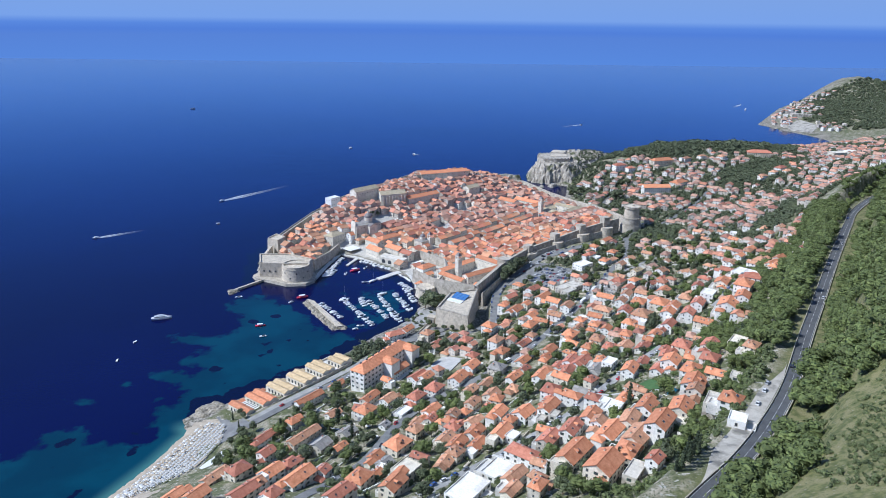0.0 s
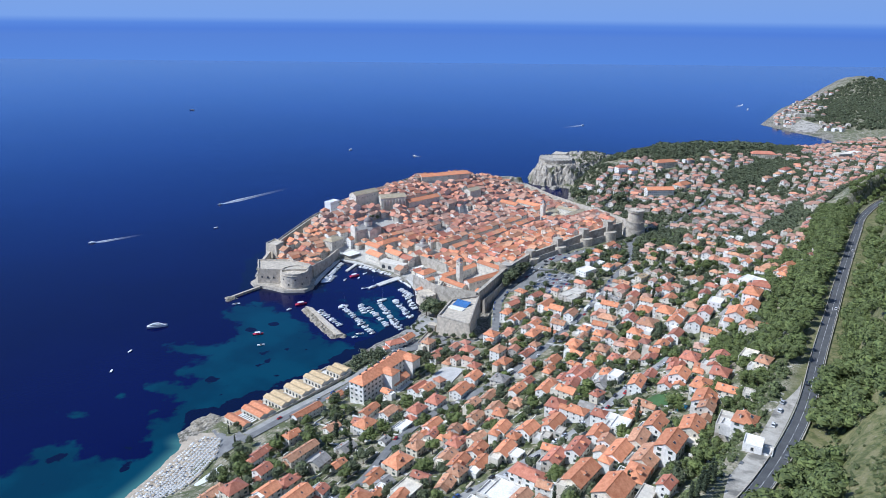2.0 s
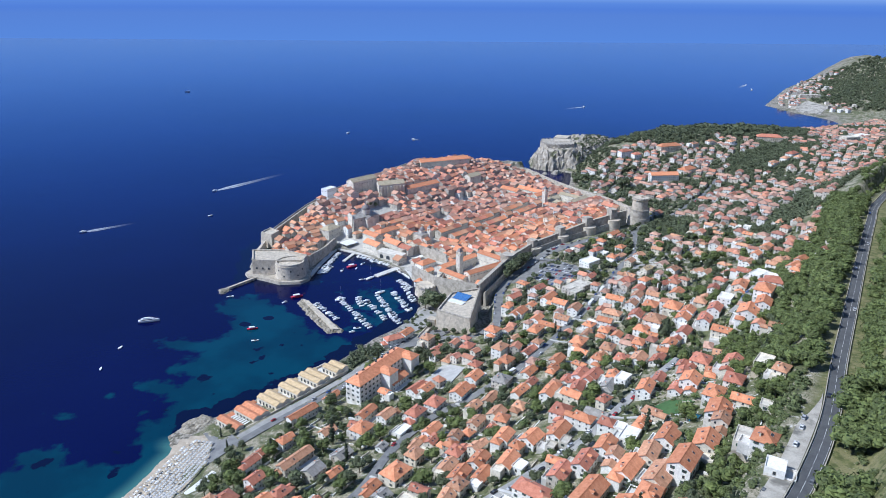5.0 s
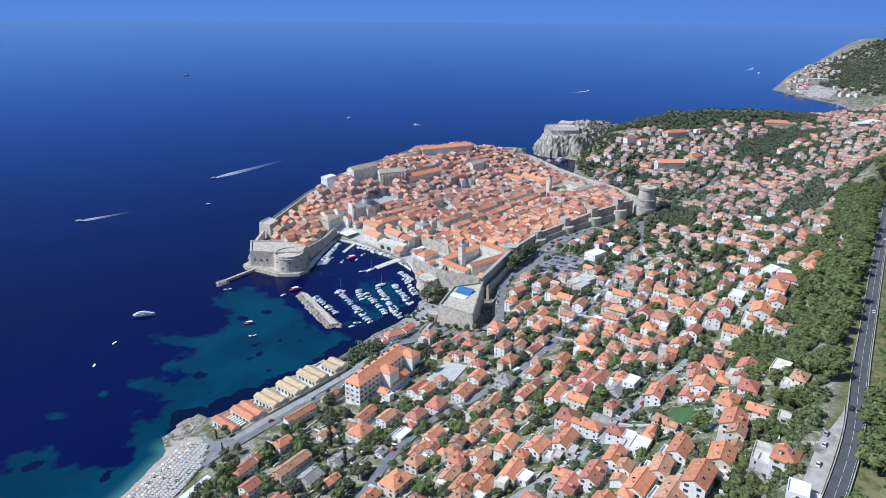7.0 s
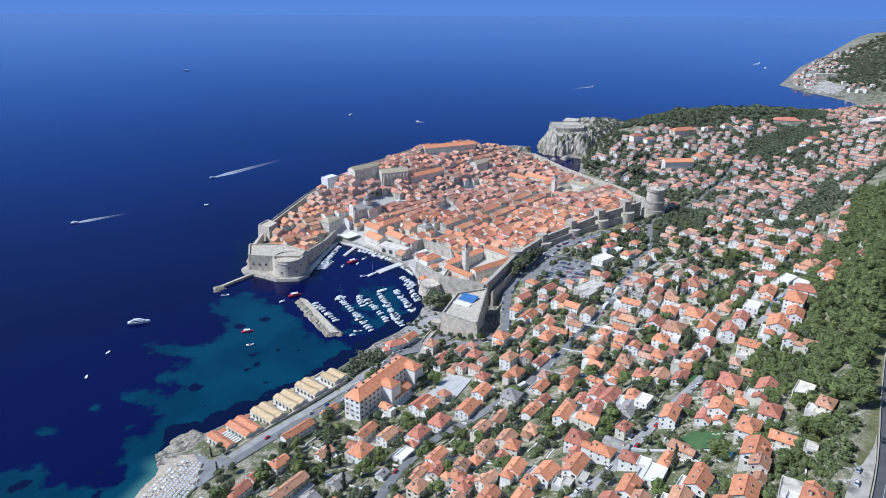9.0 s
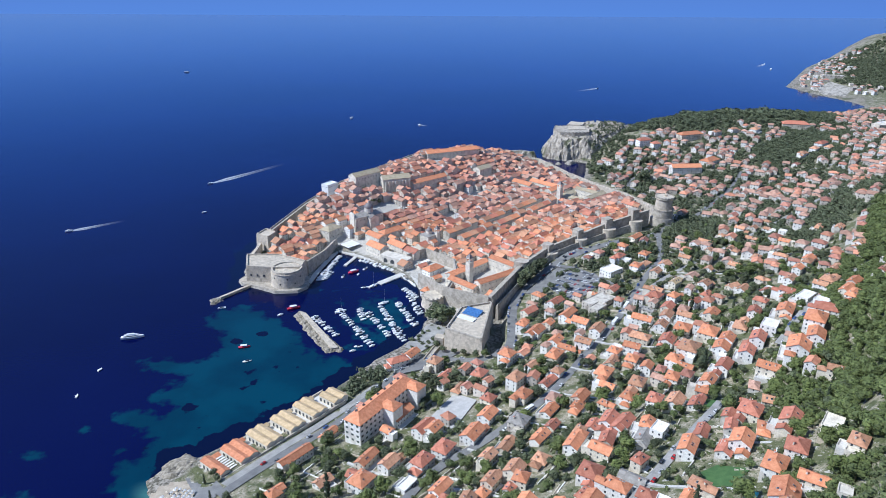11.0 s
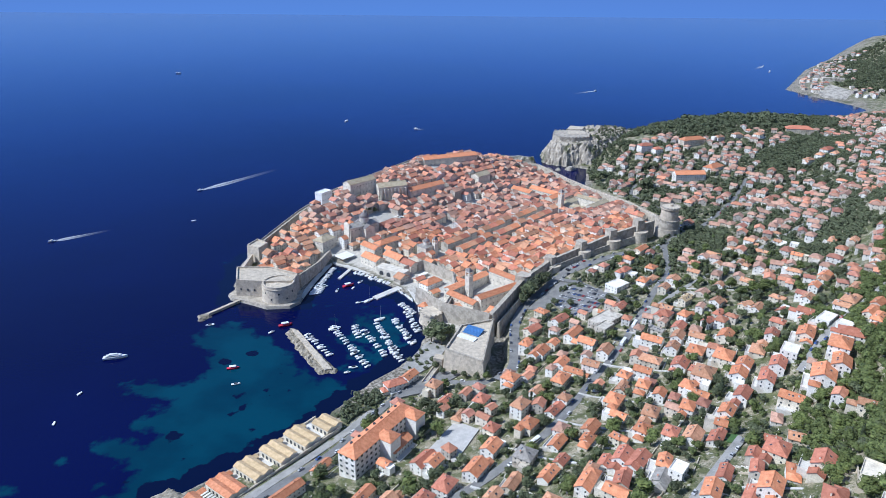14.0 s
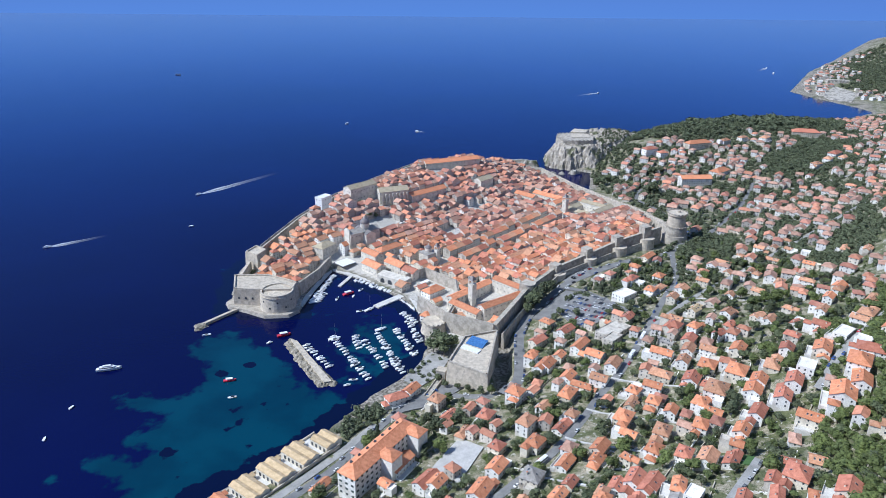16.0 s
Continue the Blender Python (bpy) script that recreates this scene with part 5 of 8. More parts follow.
# the cathedral: nave, transept and dome
cath = great_house(-50, 102, 40, 15, 17, "gable", 4, STONE_CREAM, "pale stone baroque cathedral with a grey dome", "cathedral", -8, 3.5, 2, "church")
part("transept", wall_shape(28, 13, 15.5, 4, "gable", 3.0).mesh("transept", [STONE_CREAM]), cath, "", pose(4, 0, 0, 0, 0, 90))
part("transept_roof", roof_shape(28, 13, "gable", 3.0).mesh("transept_roof", [DOME]), cath, "", pose(4, 0, 15.5, 0, 0, 90))
dome_on(cath, 4, 0, 19, 5.6, DOME)
fr = Shape().box(-1, -6, 0, 0.6, 6, 20).prism([(-1, -6), (0.6, -6), (0.6, 6), (-1, 6)], 20, 23, 0, None, 3)
part("facade", fr.mesh("facade", [STONE_CREAM]), cath, "tall pale baroque front", pose(-20, 0, 0))
blaise = great_house(-24, 14, 17, 15, 13, "hip", 4, STONE_CREAM, "square pale stone baroque church with a small dome", "church", 0, 2.0, 1, "church")
dome_on(blaise, 0, 0, 13.5, 3.6, DOME)
for u, v, l, w, h, kind, tile, turn, label in (
        (-68, 62, 26, 12, 10, "gable", 0, 90, "stone palace wing with an orange tiled roof"),
        (-46, 58, 34, 13, 11, "hip", 0, 0, "stone rector's palace with an orange tiled roof round a court"),
        (-84, 40, 26, 14, 9, "gable", 0, 90, "old arsenal hall with an orange gabled roof by the quay"),
        (-66, 22, 27, 14, 10, "gable", 0, 90, "harbour hall with an orange gabled roof by the quay"),
        (-66, 2, 26, 13, 9, "gable", 1, 90, "harbour warehouse with a red gabled roof"),
        (-100, 110, 24, 16, 12, "hip", 5, 12, "large pale stone mansion with a tan hipped roof"),
        (16, 186, 44, 16, 20, "gable", 5, 0, "tall pale stone church with a tan roof"),
        (50, 160, 40, 17, 17, "gable", 5, -24, "great pale stone convent with a row of buttresses"),
        (98, 144, 62, 14, 12, "gable", 0, -4, "long stone college building with an orange tiled roof"),
        (200, 196, 88, 15, 12, "gable", 0, -22, "long barracks with an orange tiled roof above the sea wall")):
    great_house(u, v, l, w, h, kind, tile, STONE_CREAM, label, "church" if "church" in label else "palace", turn, None, 2, "church" if "church" in label else "building")
for u, v, l, w, h, kind, tile, turn, label in (
        (202, 132, 26, 15, 14, "gable", 5, 0, "pale stone church with a tan gabled roof"),
        (228, 72, 34, 13, 10, "gable", 0, 90, "stone convent wing with an orange tiled roof"),
        (250, 46, 52, 13, 10, "gable", 0, 90, "long convent wing with an orange tiled roof"),
        (238, 22, 30, 12, 10, "gable", 0, 0, "convent front wing with an orange tiled roof"),
        (226, -10, 44, 11, 9, "gable", 5, 0, "pale stone friary wing with a tan roof"),
        (246, -34, 44, 10, 9, "gable", 5, 90, "friary cloister wing with a tan roof"),
        (208, -32, 40, 11, 9, "gable", 5, 90, "friary church wing with a tan roof"),
        (226, -56, 40, 10, 9, "gable", 5, 0, "friary garden wing with a tan roof")):
    great_house(u, v, l, w, h, kind, tile, STONE_CREAM, label, "church" if "church" in label else "palace", turn, None, 2, "church" if "church" in label else "building")
great_house(-37, 196, 19, 12, 20, "flat", 4, WHITE, "white flat-roofed house on the sea wall", "house", 10, None, 3, "house")
# the arsenal on the quay, with its three boat arches
ar = Shape().prism([(-83, 842), (-52, 823), (-45, 835), (-76, 855)], -1, 9.5)
ar = tagged(new("arsenal", ar.mesh("arsenal", [STONE_CREAM])), "pale stone arsenal with three dark boat arches on the quay", "building")
# each arch is a dark slab on the front, its inner shade painted
for k in range(3):
    g = Shape()
    ring = [(-2.6, 1.2), (2.6, 1.2)] + [(2.6 * math.cos(math.pi * q / 8), 4.2 + 2.6 * math.sin(math.pi * q / 8)) for q in range(9)]
    n = len(ring)
    g.add([(x, y, z) for y in (-0.25, 0.25) for x, z in ring], [tuple(range(n)), tuple(reversed(range(n, 2 * n)))] + [(i, i + n, (i + 1) % n + n, (i + 1) % n) for i in range(n)])
    part("arch", g.mesh("arch", [GLASS_AND_SHADE]), ar, "dark arched panel for the shade in a boat opening", pose(-76.5 + 8.2 * k, 838 - 5.05 * k, 0, 0, 0, -31.5))
# buttresses of the convent
bx, by = town(50, 160)
for k in range(8):
    p = Shape().box(-0.8, -2.4, 0, 0.8, 0, 14)
    thing("buttress", p.mesh("buttress", [STONE_CREAM]), pose(bx, by, ground(bx, by), 0, 0, TOWN_TURN - 24) @ pose(-17 + 4.9 * k, -8.6, 0), "tall pale stone buttress against the convent wall", "buttress", "buttresses of the convent")
# the friary by the eastern gate: wings round a cloister court
for u, v, l, w, turn in ((-62, -86, 58, 10, 0), (-58, -129, 62, 10, -8), (-92, -108, 36, 10, 90), (-30, -109, 34, 10, 90)):
    great_house(u, v, l, w, 12, "gable", 0, STONE_CREAM, "stone cloister wing with an orange tiled roof round a court", "cloister", turn, 2.4, 2, "building")
bell_tower(-70, -96, 6, 24, "slender pale stone bell tower of the friary")
bell_tower(-18, 6, 5, 16, "pale stone clock tower at the end of the main street")
bell_tower(196, -18, 6, 26, "tall pale stone bell tower beside the western gate")
TOWN_CLEAR += [(-96, 77, 14, 13), (-104, -100, 34, 22), (-62, -108, 40, 24), (-85, 4, 20, 9), (95, -6, 105, 5.5), (-16, 2, 14, 12), (-5, 118, 26, 11), (226, -32, 16, 20), (-41, 197, 13, 10), (-150, 122, 9, 6), (150, 95, 12, 9), (60, 60, 11, 7)]


def main_street_row():
    """The even row of stone houses along the main street."""
    for side, v in ((1, 6.5), (-1, -18.5)):
        for k in range(14):
            u = 4 + 13.2 * k
            if any(abs(u - a) < c + 6.5 and abs(v - b) < d + 5 for a, b, c, d in TOWN_CLEAR[:24] if c < 60):
                continue
            x, y = town(u, v)
            house(x, y, 12.5, 11.5, (4, 4, 3, 4, 5)[k * 3 % 5], TOWN_TURN, "gable", 2, (0, 2, 1, 0, 2, 1, 2)[(k + 3 * (side > 0)) % 7], False, "stone row houses of the main street", None, 4, "row_house", 2.6)
            TOWN_CLEAR.append((u, v, 6.6, 6.2))


main_street_row()


# the inner wall of the gate quarter, and the open ground before it
GATE_YARD = [(-54, 838), (-30, 854), (6, 822), (10, 776), (-4, 742), (-34, 770), (-52, 814)]
wall_run("city_wall", [(-52, 838), (-30, 850), (3, 818), (6, 779), (-4, 746)], [11, 14, 14.5, 14.5, 13], 2.6, "plain pale limestone inner wall of the gate quarter", 2.0, False)


def old_town_houses():
    r = random.Random(21)
    made = []
    v = -165.0
    while v < 300:
        depth = r.choice((9.5, 10.0, 10.5, 11.0))
        u = -200 + r.uniform(0, 8)
        while u < 330:
            l = r.choice((7, 8, 9, 10, 11, 12, 14))
            mid, vv = u + l / 2, v + r.uniform(-1.8, 1.8)
            u += l + r.choice((0.3, 0.3, 0.3, 0.3, 2.4))
            x, y = town(mid, vv)
            if not all(inside(TOWN, x + a, y + b) for a, b in ((8, 0), (-8, 0), (0, 8), (0, -8))):
                continue
            if any(abs(mid - a) < c + l / 2 and abs(vv - b) < d + 5.0 for a, b, c, d in TOWN_CLEAR):
                continue
            if r.random() < 0.03 or inside(GATE_YARD, x, y):
                continue
            w = depth - r.choice((0.0, 0.0, 0.4, 1.8))
            across = r.random() < 0.42
            made.append((x, y, w if across else l, l if across else w, r.choice((2, 3, 3, 3, 4)) + (1 if vv > 150 and mid < -10 else 0), TOWN_TURN + (90 if across else 0) + r.uniform(-6, 6),
                         r.choice(("gable", "gable", "gable", "hip")), r.choice((0, 1, 1, 2, 2)), r.choice((0, 0, 1, 1, 2, 2, 2))))
        v += depth
    made.sort(key=lambda h: h[1])
    for i, (x, y, l, w, n, t, kind, wall, tile) in enumerate(made):
        house(x, y, l, w, n, t, kind, wall, tile, False, "houses of the old town", None, 4.0, "town_house", None, None if i < 290 else OLD_TOWN_REST)


old_town_houses()
# the gate bastion by the water and the outer gate houses
gb = Shape().ring(-19, 734, 12.5, 10.5, -1, 9.5, 28).ring(-19, 734, 11.2, 11.2, 9.5, 10.8, 28)
gb = tagged(new("bastion", gb.mesh("bastion", [STONE_PALE])), "round pale limestone bastion by the harbour gate", "tower")
for k in range(12):
    a = radians(150 + 24 * k)
    part("merlon", MERLON, gb, "", pose(-19 + 10.6 * math.cos(a), 734 + 10.6 * math.sin(a), 10.8, 0, 0, math.degrees(a) + 90))
for x, y, l, w, n, t, kind, wall, tile in ((-6, 744, 16, 10, 2, 20, "gable", 2, 3), (-26, 756, 12, 9, 2, 60, "hip", 0, 0), (-21, 809, 22, 13, 2, 45, "hip", 0, 0), (-17, 785, 10, 8, 2, 40, "gable", 1, 0), (-34, 822, 12, 8, 1, 45, "gable", 1, 1), (8, 752, 14, 9, 2, 30, "gable", 2, 2)):
    house(x, y, l, w, n, t, kind, wall, tile, False, "gate houses by the harbour", None, 4, "gate_house")
OLD_TOWN_REST.build("town_houses", "crowded stone houses of the old town with weathered orange roofs", "houses")


# ---------------------------------------------------------------- eastern shore: quarantine halls, apartment block, beach
def quarantine_halls():
    """Pairs of gabled stone halls, set across the shore, with walled courts between them."""
    a, b = Vector((-150, 466)), Vector((-82, 557))
    d = (b - a)
    long = d.length
    turn = math.degrees(math.atan2(d.y, d.x))
    d.normalize()
    n2 = Vector((-d.y, d.x))
    h, w, deep = 5.2, 7.3, 23.0
    halls = [(0.5, 0, False)] + [(16.5 + 21.6 * k + (w - 0.2) * q, 0 if k == 0 else 3, q == 1) for k in range(5) for q in (0, 1)]
    for at, tile, second in halls:
        l = deep if at < 100 else 17.0
        c = a + d * (at + w / 2) + n2 * (1.5 + l / 2)
        ob = thing("stone_hall", wall_shape(l, w, h, 4, "gable", 1.5).mesh("stone_hall", [PLASTER[1]]), pose(c.x, c.y, 3.2, 0, 0, turn + 90),
                   "low stone hall with a " + TILE_WORD[tile] + " roof by the sea", "building", "quarantine halls on the shore")
        part("roof", roof_shape(l, w, "gable", 1.5, 0.2).mesh("roof", [TILE[tile]]), ob, "", pose(0, 0, h))
        for q in range(int(l / 4)):
            part("arched_opening", ARCH, ob, "", pose(-l / 2 + 3 + 4 * q, -w / 2 - 0.02 if second else w / 2 + 0.02, 0.4))
        HOUSE_SPOTS.append((c.x, c.y, 12))
    # low lean-to roofs and walls of the courts
    for k in range(5):
        at = 8.4 + 21.6 * k - (0.4 if k == 0 else 1.6)
        q = a + d * (at + 3.4) + n2 * 22.5
        lt = Shape().box(-3.0, -1.6, -1, 3.0, 1.6, 3.0).add([(-3.3, -1.9, 3.0), (3.3, -1.9, 3.0), (3.3, 1.9, 4.0), (-3.3, 1.9, 4.0), (-3.3, -1.9, 2.8), (3.3, -1.9, 2.8)], [(0, 1, 2, 3), (4, 5, 1, 0)], 1)
        thing("gate_lodge", lt.mesh("gate_lodge", [PLASTER[1], TILE[0 if k < 2 else 3]]), pose(q.x, q.y, 3.2, 0, 0, turn), "small stone lodge closing a court between the halls", "building", "lodges of the shore halls")
        if k == 0:
            for m in range(7):
                e = a + d * (at + 3.6) + n2 * (4.5 + 2.5 * m)
                aw = Shape().add([(-3.2, -0.9, 3.4), (3.2, -0.9, 3.4), (3.2, 0.9, 3.0), (-3.2, 0.9, 3.0), (-3.2, -0.9, 3.3), (3.2, -0.9, 3.3), (3.2, 0.9, 2.9), (-3.2, 0.9, 2.9)], [(0, 1, 2, 3), (7, 6, 5, 4), (0, 4, 5, 1), (3, 2, 6, 7)])
                aw = thing("awning", aw.mesh("awning", [SUNBED]), pose(e.x, e.y, 3.2, 0, 0, turn), "white canvas awning over a stone court", "awning", "awnings in the court")
                for sx in (-3, 3):
                    part("post", Shape().ring(sx, 0, 0.06, 0.06, 0, 3.2, 6).mesh("post", [WOOD]), aw)
    s = Shape()
    for off, z in ((0.0, 6.6), (26, 4.6)):
        p, q = a + n2 * off, b + n2 * off
        s.box(0, -0.5, -1.5, (q - p).length, 0.5, z, 0, math.atan2(d.y, d.x), p)
    tagged(new("boundary_wall", s.mesh("boundary_wall", [STONE_PALE])), "tan stone wall enclosing the halls by the shore", "wall", kind="structure")
    y = Shape().box(0, 0.5, -2, long, 26, 3.1, 0, math.atan2(d.y, d.x), a)
    tagged(new("pavement", y.mesh("pavement", [PAVING])), "pale paved yard between the halls", "yard", kind="structure")


# flat dark panel, painted as the shade within a hall opening
ARCH = Shape().box(-0.9, -0.08, 0, 0.9, 0.08, 2.8).mesh("arched_opening", [GLASS_AND_SHADE])
quarantine_halls()


def apartment_block():
    """Long four-storey block with a hipped roof and three cross wings."""
    a, b = Vector((-67, 498)), Vector((-34, 550))
    d = b - a
    turn = math.degrees(math.atan2(d.y, d.x))
    c = (a + b) / 2
    h = 16.5
    z = 13.5
    ob = thing("apartment_block", wall_shape(66, 14, h, 8, "hip", 4).mesh("apartment_block", [PLASTER[0]]), pose(c.x, c.y, z, 0, 0, turn),
               "long white four-storey apartment block with an orange hipped roof", "apartment building")
    part("roof", roof_shape(66, 14, "hip", 4.2).mesh("roof", [TILE[0]]), ob, "", pose(0, 0, h))
    for x in (-2, 27):
        w = part("wing", wall_shape(10, 11, h - 0.1, 8, "hip", 3).mesh("wing", [PLASTER[0]]), ob, "", pose(x, -11, 0, 0, 0, 90))
        part("wing_roof", roof_shape(14, 11, "hip", 3.2).mesh("wing_roof", [TILE[0]]), ob, "", pose(x, -9, h, 0, 0, 90))
    for x, y, q, t in window_places(66, 14, h, 4, 4.6):
        part("window", SHUTTERED, ob, "", pose(x, y, q, 0, 0, t))
    for k in range(7):
        dm = Shape().box(-0.7, -0.6, -0.4, 0.7, 0.9, 0.8)
        part("dormer", dm.mesh("dormer", [GLASS_AND_SHADE]), ob, "dark roof dormer", pose(-24 + 8 * k, 3.0, h + 2.6))
    HOUSE_SPOTS.extend((c.x + d.normalized().x * q, c.y + d.normalized().y * q, 16) for q in (-28, -10, 10, 28))


apartment_block()


def beach():
    ring = [(-233, 334), (-207, 406), (-196, 446), (-190, 464), (-176, 468), (-164, 456), (-160, 430), (-170, 396), (-192, 334)]
    s = Shape()
    gx, gy, idx = np.arange(-236, -146, 3.0), np.arange(338, 472, 3.0), {}
    for q in range(len(gy) - 1):
        for p in range(len(gx) - 1):
            if inside(ring, gx[p] + 1.5, gy[q] + 1.5):
                f = []
                for a, c in ((p, q), (p + 1, q), (p + 1, q + 1), (p, q + 1)):
                    if (a, c) not in idx:
                        idx[a, c] = len(s.v)
                        s.v.append((gx[a], gy[c], max(ground(gx[a], gy[c]), -0.6) + 0.22))
                    f.append(idx[a, c])
                s.f.append(tuple(f))
                s.s.append(0)
    tagged(new("beach", s.mesh("beach", [SAND], True)), "pale pebble beach below the road", "beach", kind="structure")
    r = random.Random(3)
    bed = Shape()
    bed.box(-1.0, -0.35, 0.28, 0.45, 0.35, 0.42)
    bed.add([(0.45, -0.35, 0.3), (0.45, 0.35, 0.3), (1.05, 0.35, 0.75), (1.05, -0.35, 0.75)], [(0, 3, 2, 1), (0, 1, 2, 3)])
    for x in (-0.9, 0.6):
        for y in (-0.3, 0.25):
            bed.box(x, y, 0, x + 0.06, y + 0.06, 0.3)
    bed = bed.mesh("sun_lounger", [SUNBED])
    top = Shape()
    top.ring(0, 0, 1.15, 0.05, 2.1, 2.5, 8)
    tops = [top.mesh("canopy", [m]) for m in (SUNBED, CANVAS_GREY, CANVAS_TAN, CANVAS_GREY)]
    top = tops[0]
    pole = Shape().ring(0, 0, 0.04, 0.04, 0, 2.6, 6).mesh("parasol", [WOOD])
    rest, rest_shades, beds, shades = Shape(), Shape(), 0, 0
    packs = [(m.name, [tuple(q.co) for q in m.vertices], [tuple(q.vertices) for q in m.polygons]) for m in (bed, top)]
    for row in range(22):
        for k in range(52):
            f = k / 51
            x, y = -213.5 + 31 * f + 1.75 * row * 0.94 + r.uniform(-0.4, 0.4), 362 + 98 * f - 1.75 * row * 0.34 + r.uniform(-0.5, 0.5)
            z = ground(x, y) + 0.2
            if z < 0.55 or z > 7 or not inside(ring, x, y) or r.random() < 0.10 + (0.35 if row < 2 else 0):
                continue
            if row % 2:
                if shades < 130:
                    shades += 1
                    ob = thing("parasol", pole, pose(x, y, z), "pale canvas parasol with a wooden pole on the beach", "parasol", "parasols on the beach")
                    part("canopy", tops[shades % 4], ob)
                else:
                    rest_shades.add([(x + a, y + b, z + c) for a, b, c in packs[1][1]], packs[1][2])
            elif beds < 280:
                beds += 1
                thing("sun_lounger", bed, pose(x, y, z, 0, 0, 150 + r.uniform(-8, 8)), "white canvas sun lounger on the beach", "sun lounger", "loungers on the beach")
            else:
                c, q = math.cos(2.6), math.sin(2.6)
                rest.add([(x + c * a - q * b, y + q * a + c * b, z + h) for a, b, h in packs[0][1]], packs[0][2])
    if rest.v:
        tagged(new("sun_loungers", rest.mesh("sun_loungers", [SUNBED])), "crowded white loungers on the pebble beach", "sun loungers", kind="stuff")
    if rest_shades.v:
        tagged(new("parasols", rest_shades.mesh("parasols", [CANVAS_GREY])), "crowded pale grey parasols on the pebble beach", "parasols", kind="stuff")
    t = Shape().prism([(-164, 398), (-153, 420), (-148, 417), (-159, 394)], 2, 9.0)
    tagged(new("beach_club", t.mesh("beach_club", [WHITE])), "low white beach club with a flat roof terrace", "building")
    HOUSE_SPOTS.append((-175, 420, 34))
    HOUSE_SPOTS.append((-195, 385, 20))


beach()

# ---------------------------------------------------------------- harbour: quays and boats
def quays():
    s = Shape().prism([(-34, 767), (-47, 806), (-58, 818), (-108, 853), (-134, 869), (-142, 882), (-104, 868), (-60, 838), (-20, 782)], -3, 1.3)
    tagged(new("quay", s.mesh("quay", [PAVING])), "pale paved harbour quay", "quay", kind="structure")
    s = Shape().prism([(-136, 868), (-146, 822), (-152, 780), (-158, 784), (-150, 826), (-140, 878)], -3, 1.2)
    tagged(new("quay", s.mesh("quay", [PAVING])), "narrow stone mole along the harbour wall", "quay", kind="structure")
    for x, y, turn, l, w, label in ((-64, 797, 47, 42, 8, "broad stone harbour pier"), (-117, 844, 71, 32, 4, "narrow stone boat pier")):
        p = Shape().box(-l / 2, -w / 2, -3, l / 2, w / 2, 1.2)
        thing("pier", p.mesh("pier", [PAVING]), pose(x, y, 0, 0, 0, turn), label, "pier", kind="structure")


quays()


def canopies():
    for x, y, l, w, t in ((-123, 882, 19, 17, 46), (-30, 832, 12, 5, 50)):
        z = max(ground(x, y), 1.2)
        s = Shape().prism([(-l / 2, -w / 2), (l / 2, -w / 2), (l / 2, w / 2), (-l / 2, w / 2)], 3.0, 3.5, 0, None, 0.3)
        ob = thing("canopy_roof", s.mesh("canopy_roof", [SUNBED]), pose(x, y, z, 0, 0, t), "white cafe canopy on posts by the quay", "canopy", "cafe canopies")
        for a in (-1, 1):
            for b in (-1, 1):
                p = Shape().ring(a * (l / 2 - 0.6), b * (w / 2 - 0.6), 0.08, 0.08, -0.5, 3.1, 6)
                part("post", p.mesh("post", [WOOD]), ob)
    r = random.Random(9)
    top = Shape().ring(0, 0, 1.9, 0.1, 2.2, 2.9, 8).mesh("canopy", [SUNBED])
    pole = Shape().ring(0, 0, 0.05, 0.05, 0, 2.7, 6).mesh("market_parasol", [WOOD])
    for k in range(16):
        u, v = 58 + (k % 4) * 4.2 + r.uniform(-0.6, 0.6), 53 + (k // 4) * 4.0 + r.uniform(-0.6, 0.6)
        x, y = town(u - 40, v + 50)
        ob = thing("market_parasol", pole, pose(x, y, ground(x, y)), "white market parasol on a stone square", "parasol", "parasols on the market square")
        part("canopy", top, ob)


canopies()


def hull_shape(l, w, h):
    s = Shape()
    secs = 8
    for i in range(secs + 1):
        t = i / secs
        half = w / 2 * (1 - max(0, (t - 0.45) / 0.55) ** 2.2) * (0.86 + 0.14 * min(1, t * 4))
        lift = h * (1 + 0.25 * t * t)
        x = -l / 2 + l * t
        s.v += [(x, -half, lift), (x, -half * 0.7, -0.2), (x, half * 0.7, -0.2), (x, half, lift)]
        if i:
            k = 4 * (i - 1)
            for j in range(3):
                s.f.append((k + j, k + j + 1, k + j + 5, k + j + 4))
                s.s.append(0)
            s.add([s.v[k + 3], s.v[k], s.v[k + 4], s.v[k + 7]], [(0, 1, 2, 3)]) if False else s.f.append((k + 3, k + 7, k + 4, k))
            s.s.append(0)
    s.f.append((0, 3, 2, 1))
    s.s.append(0)
    return s


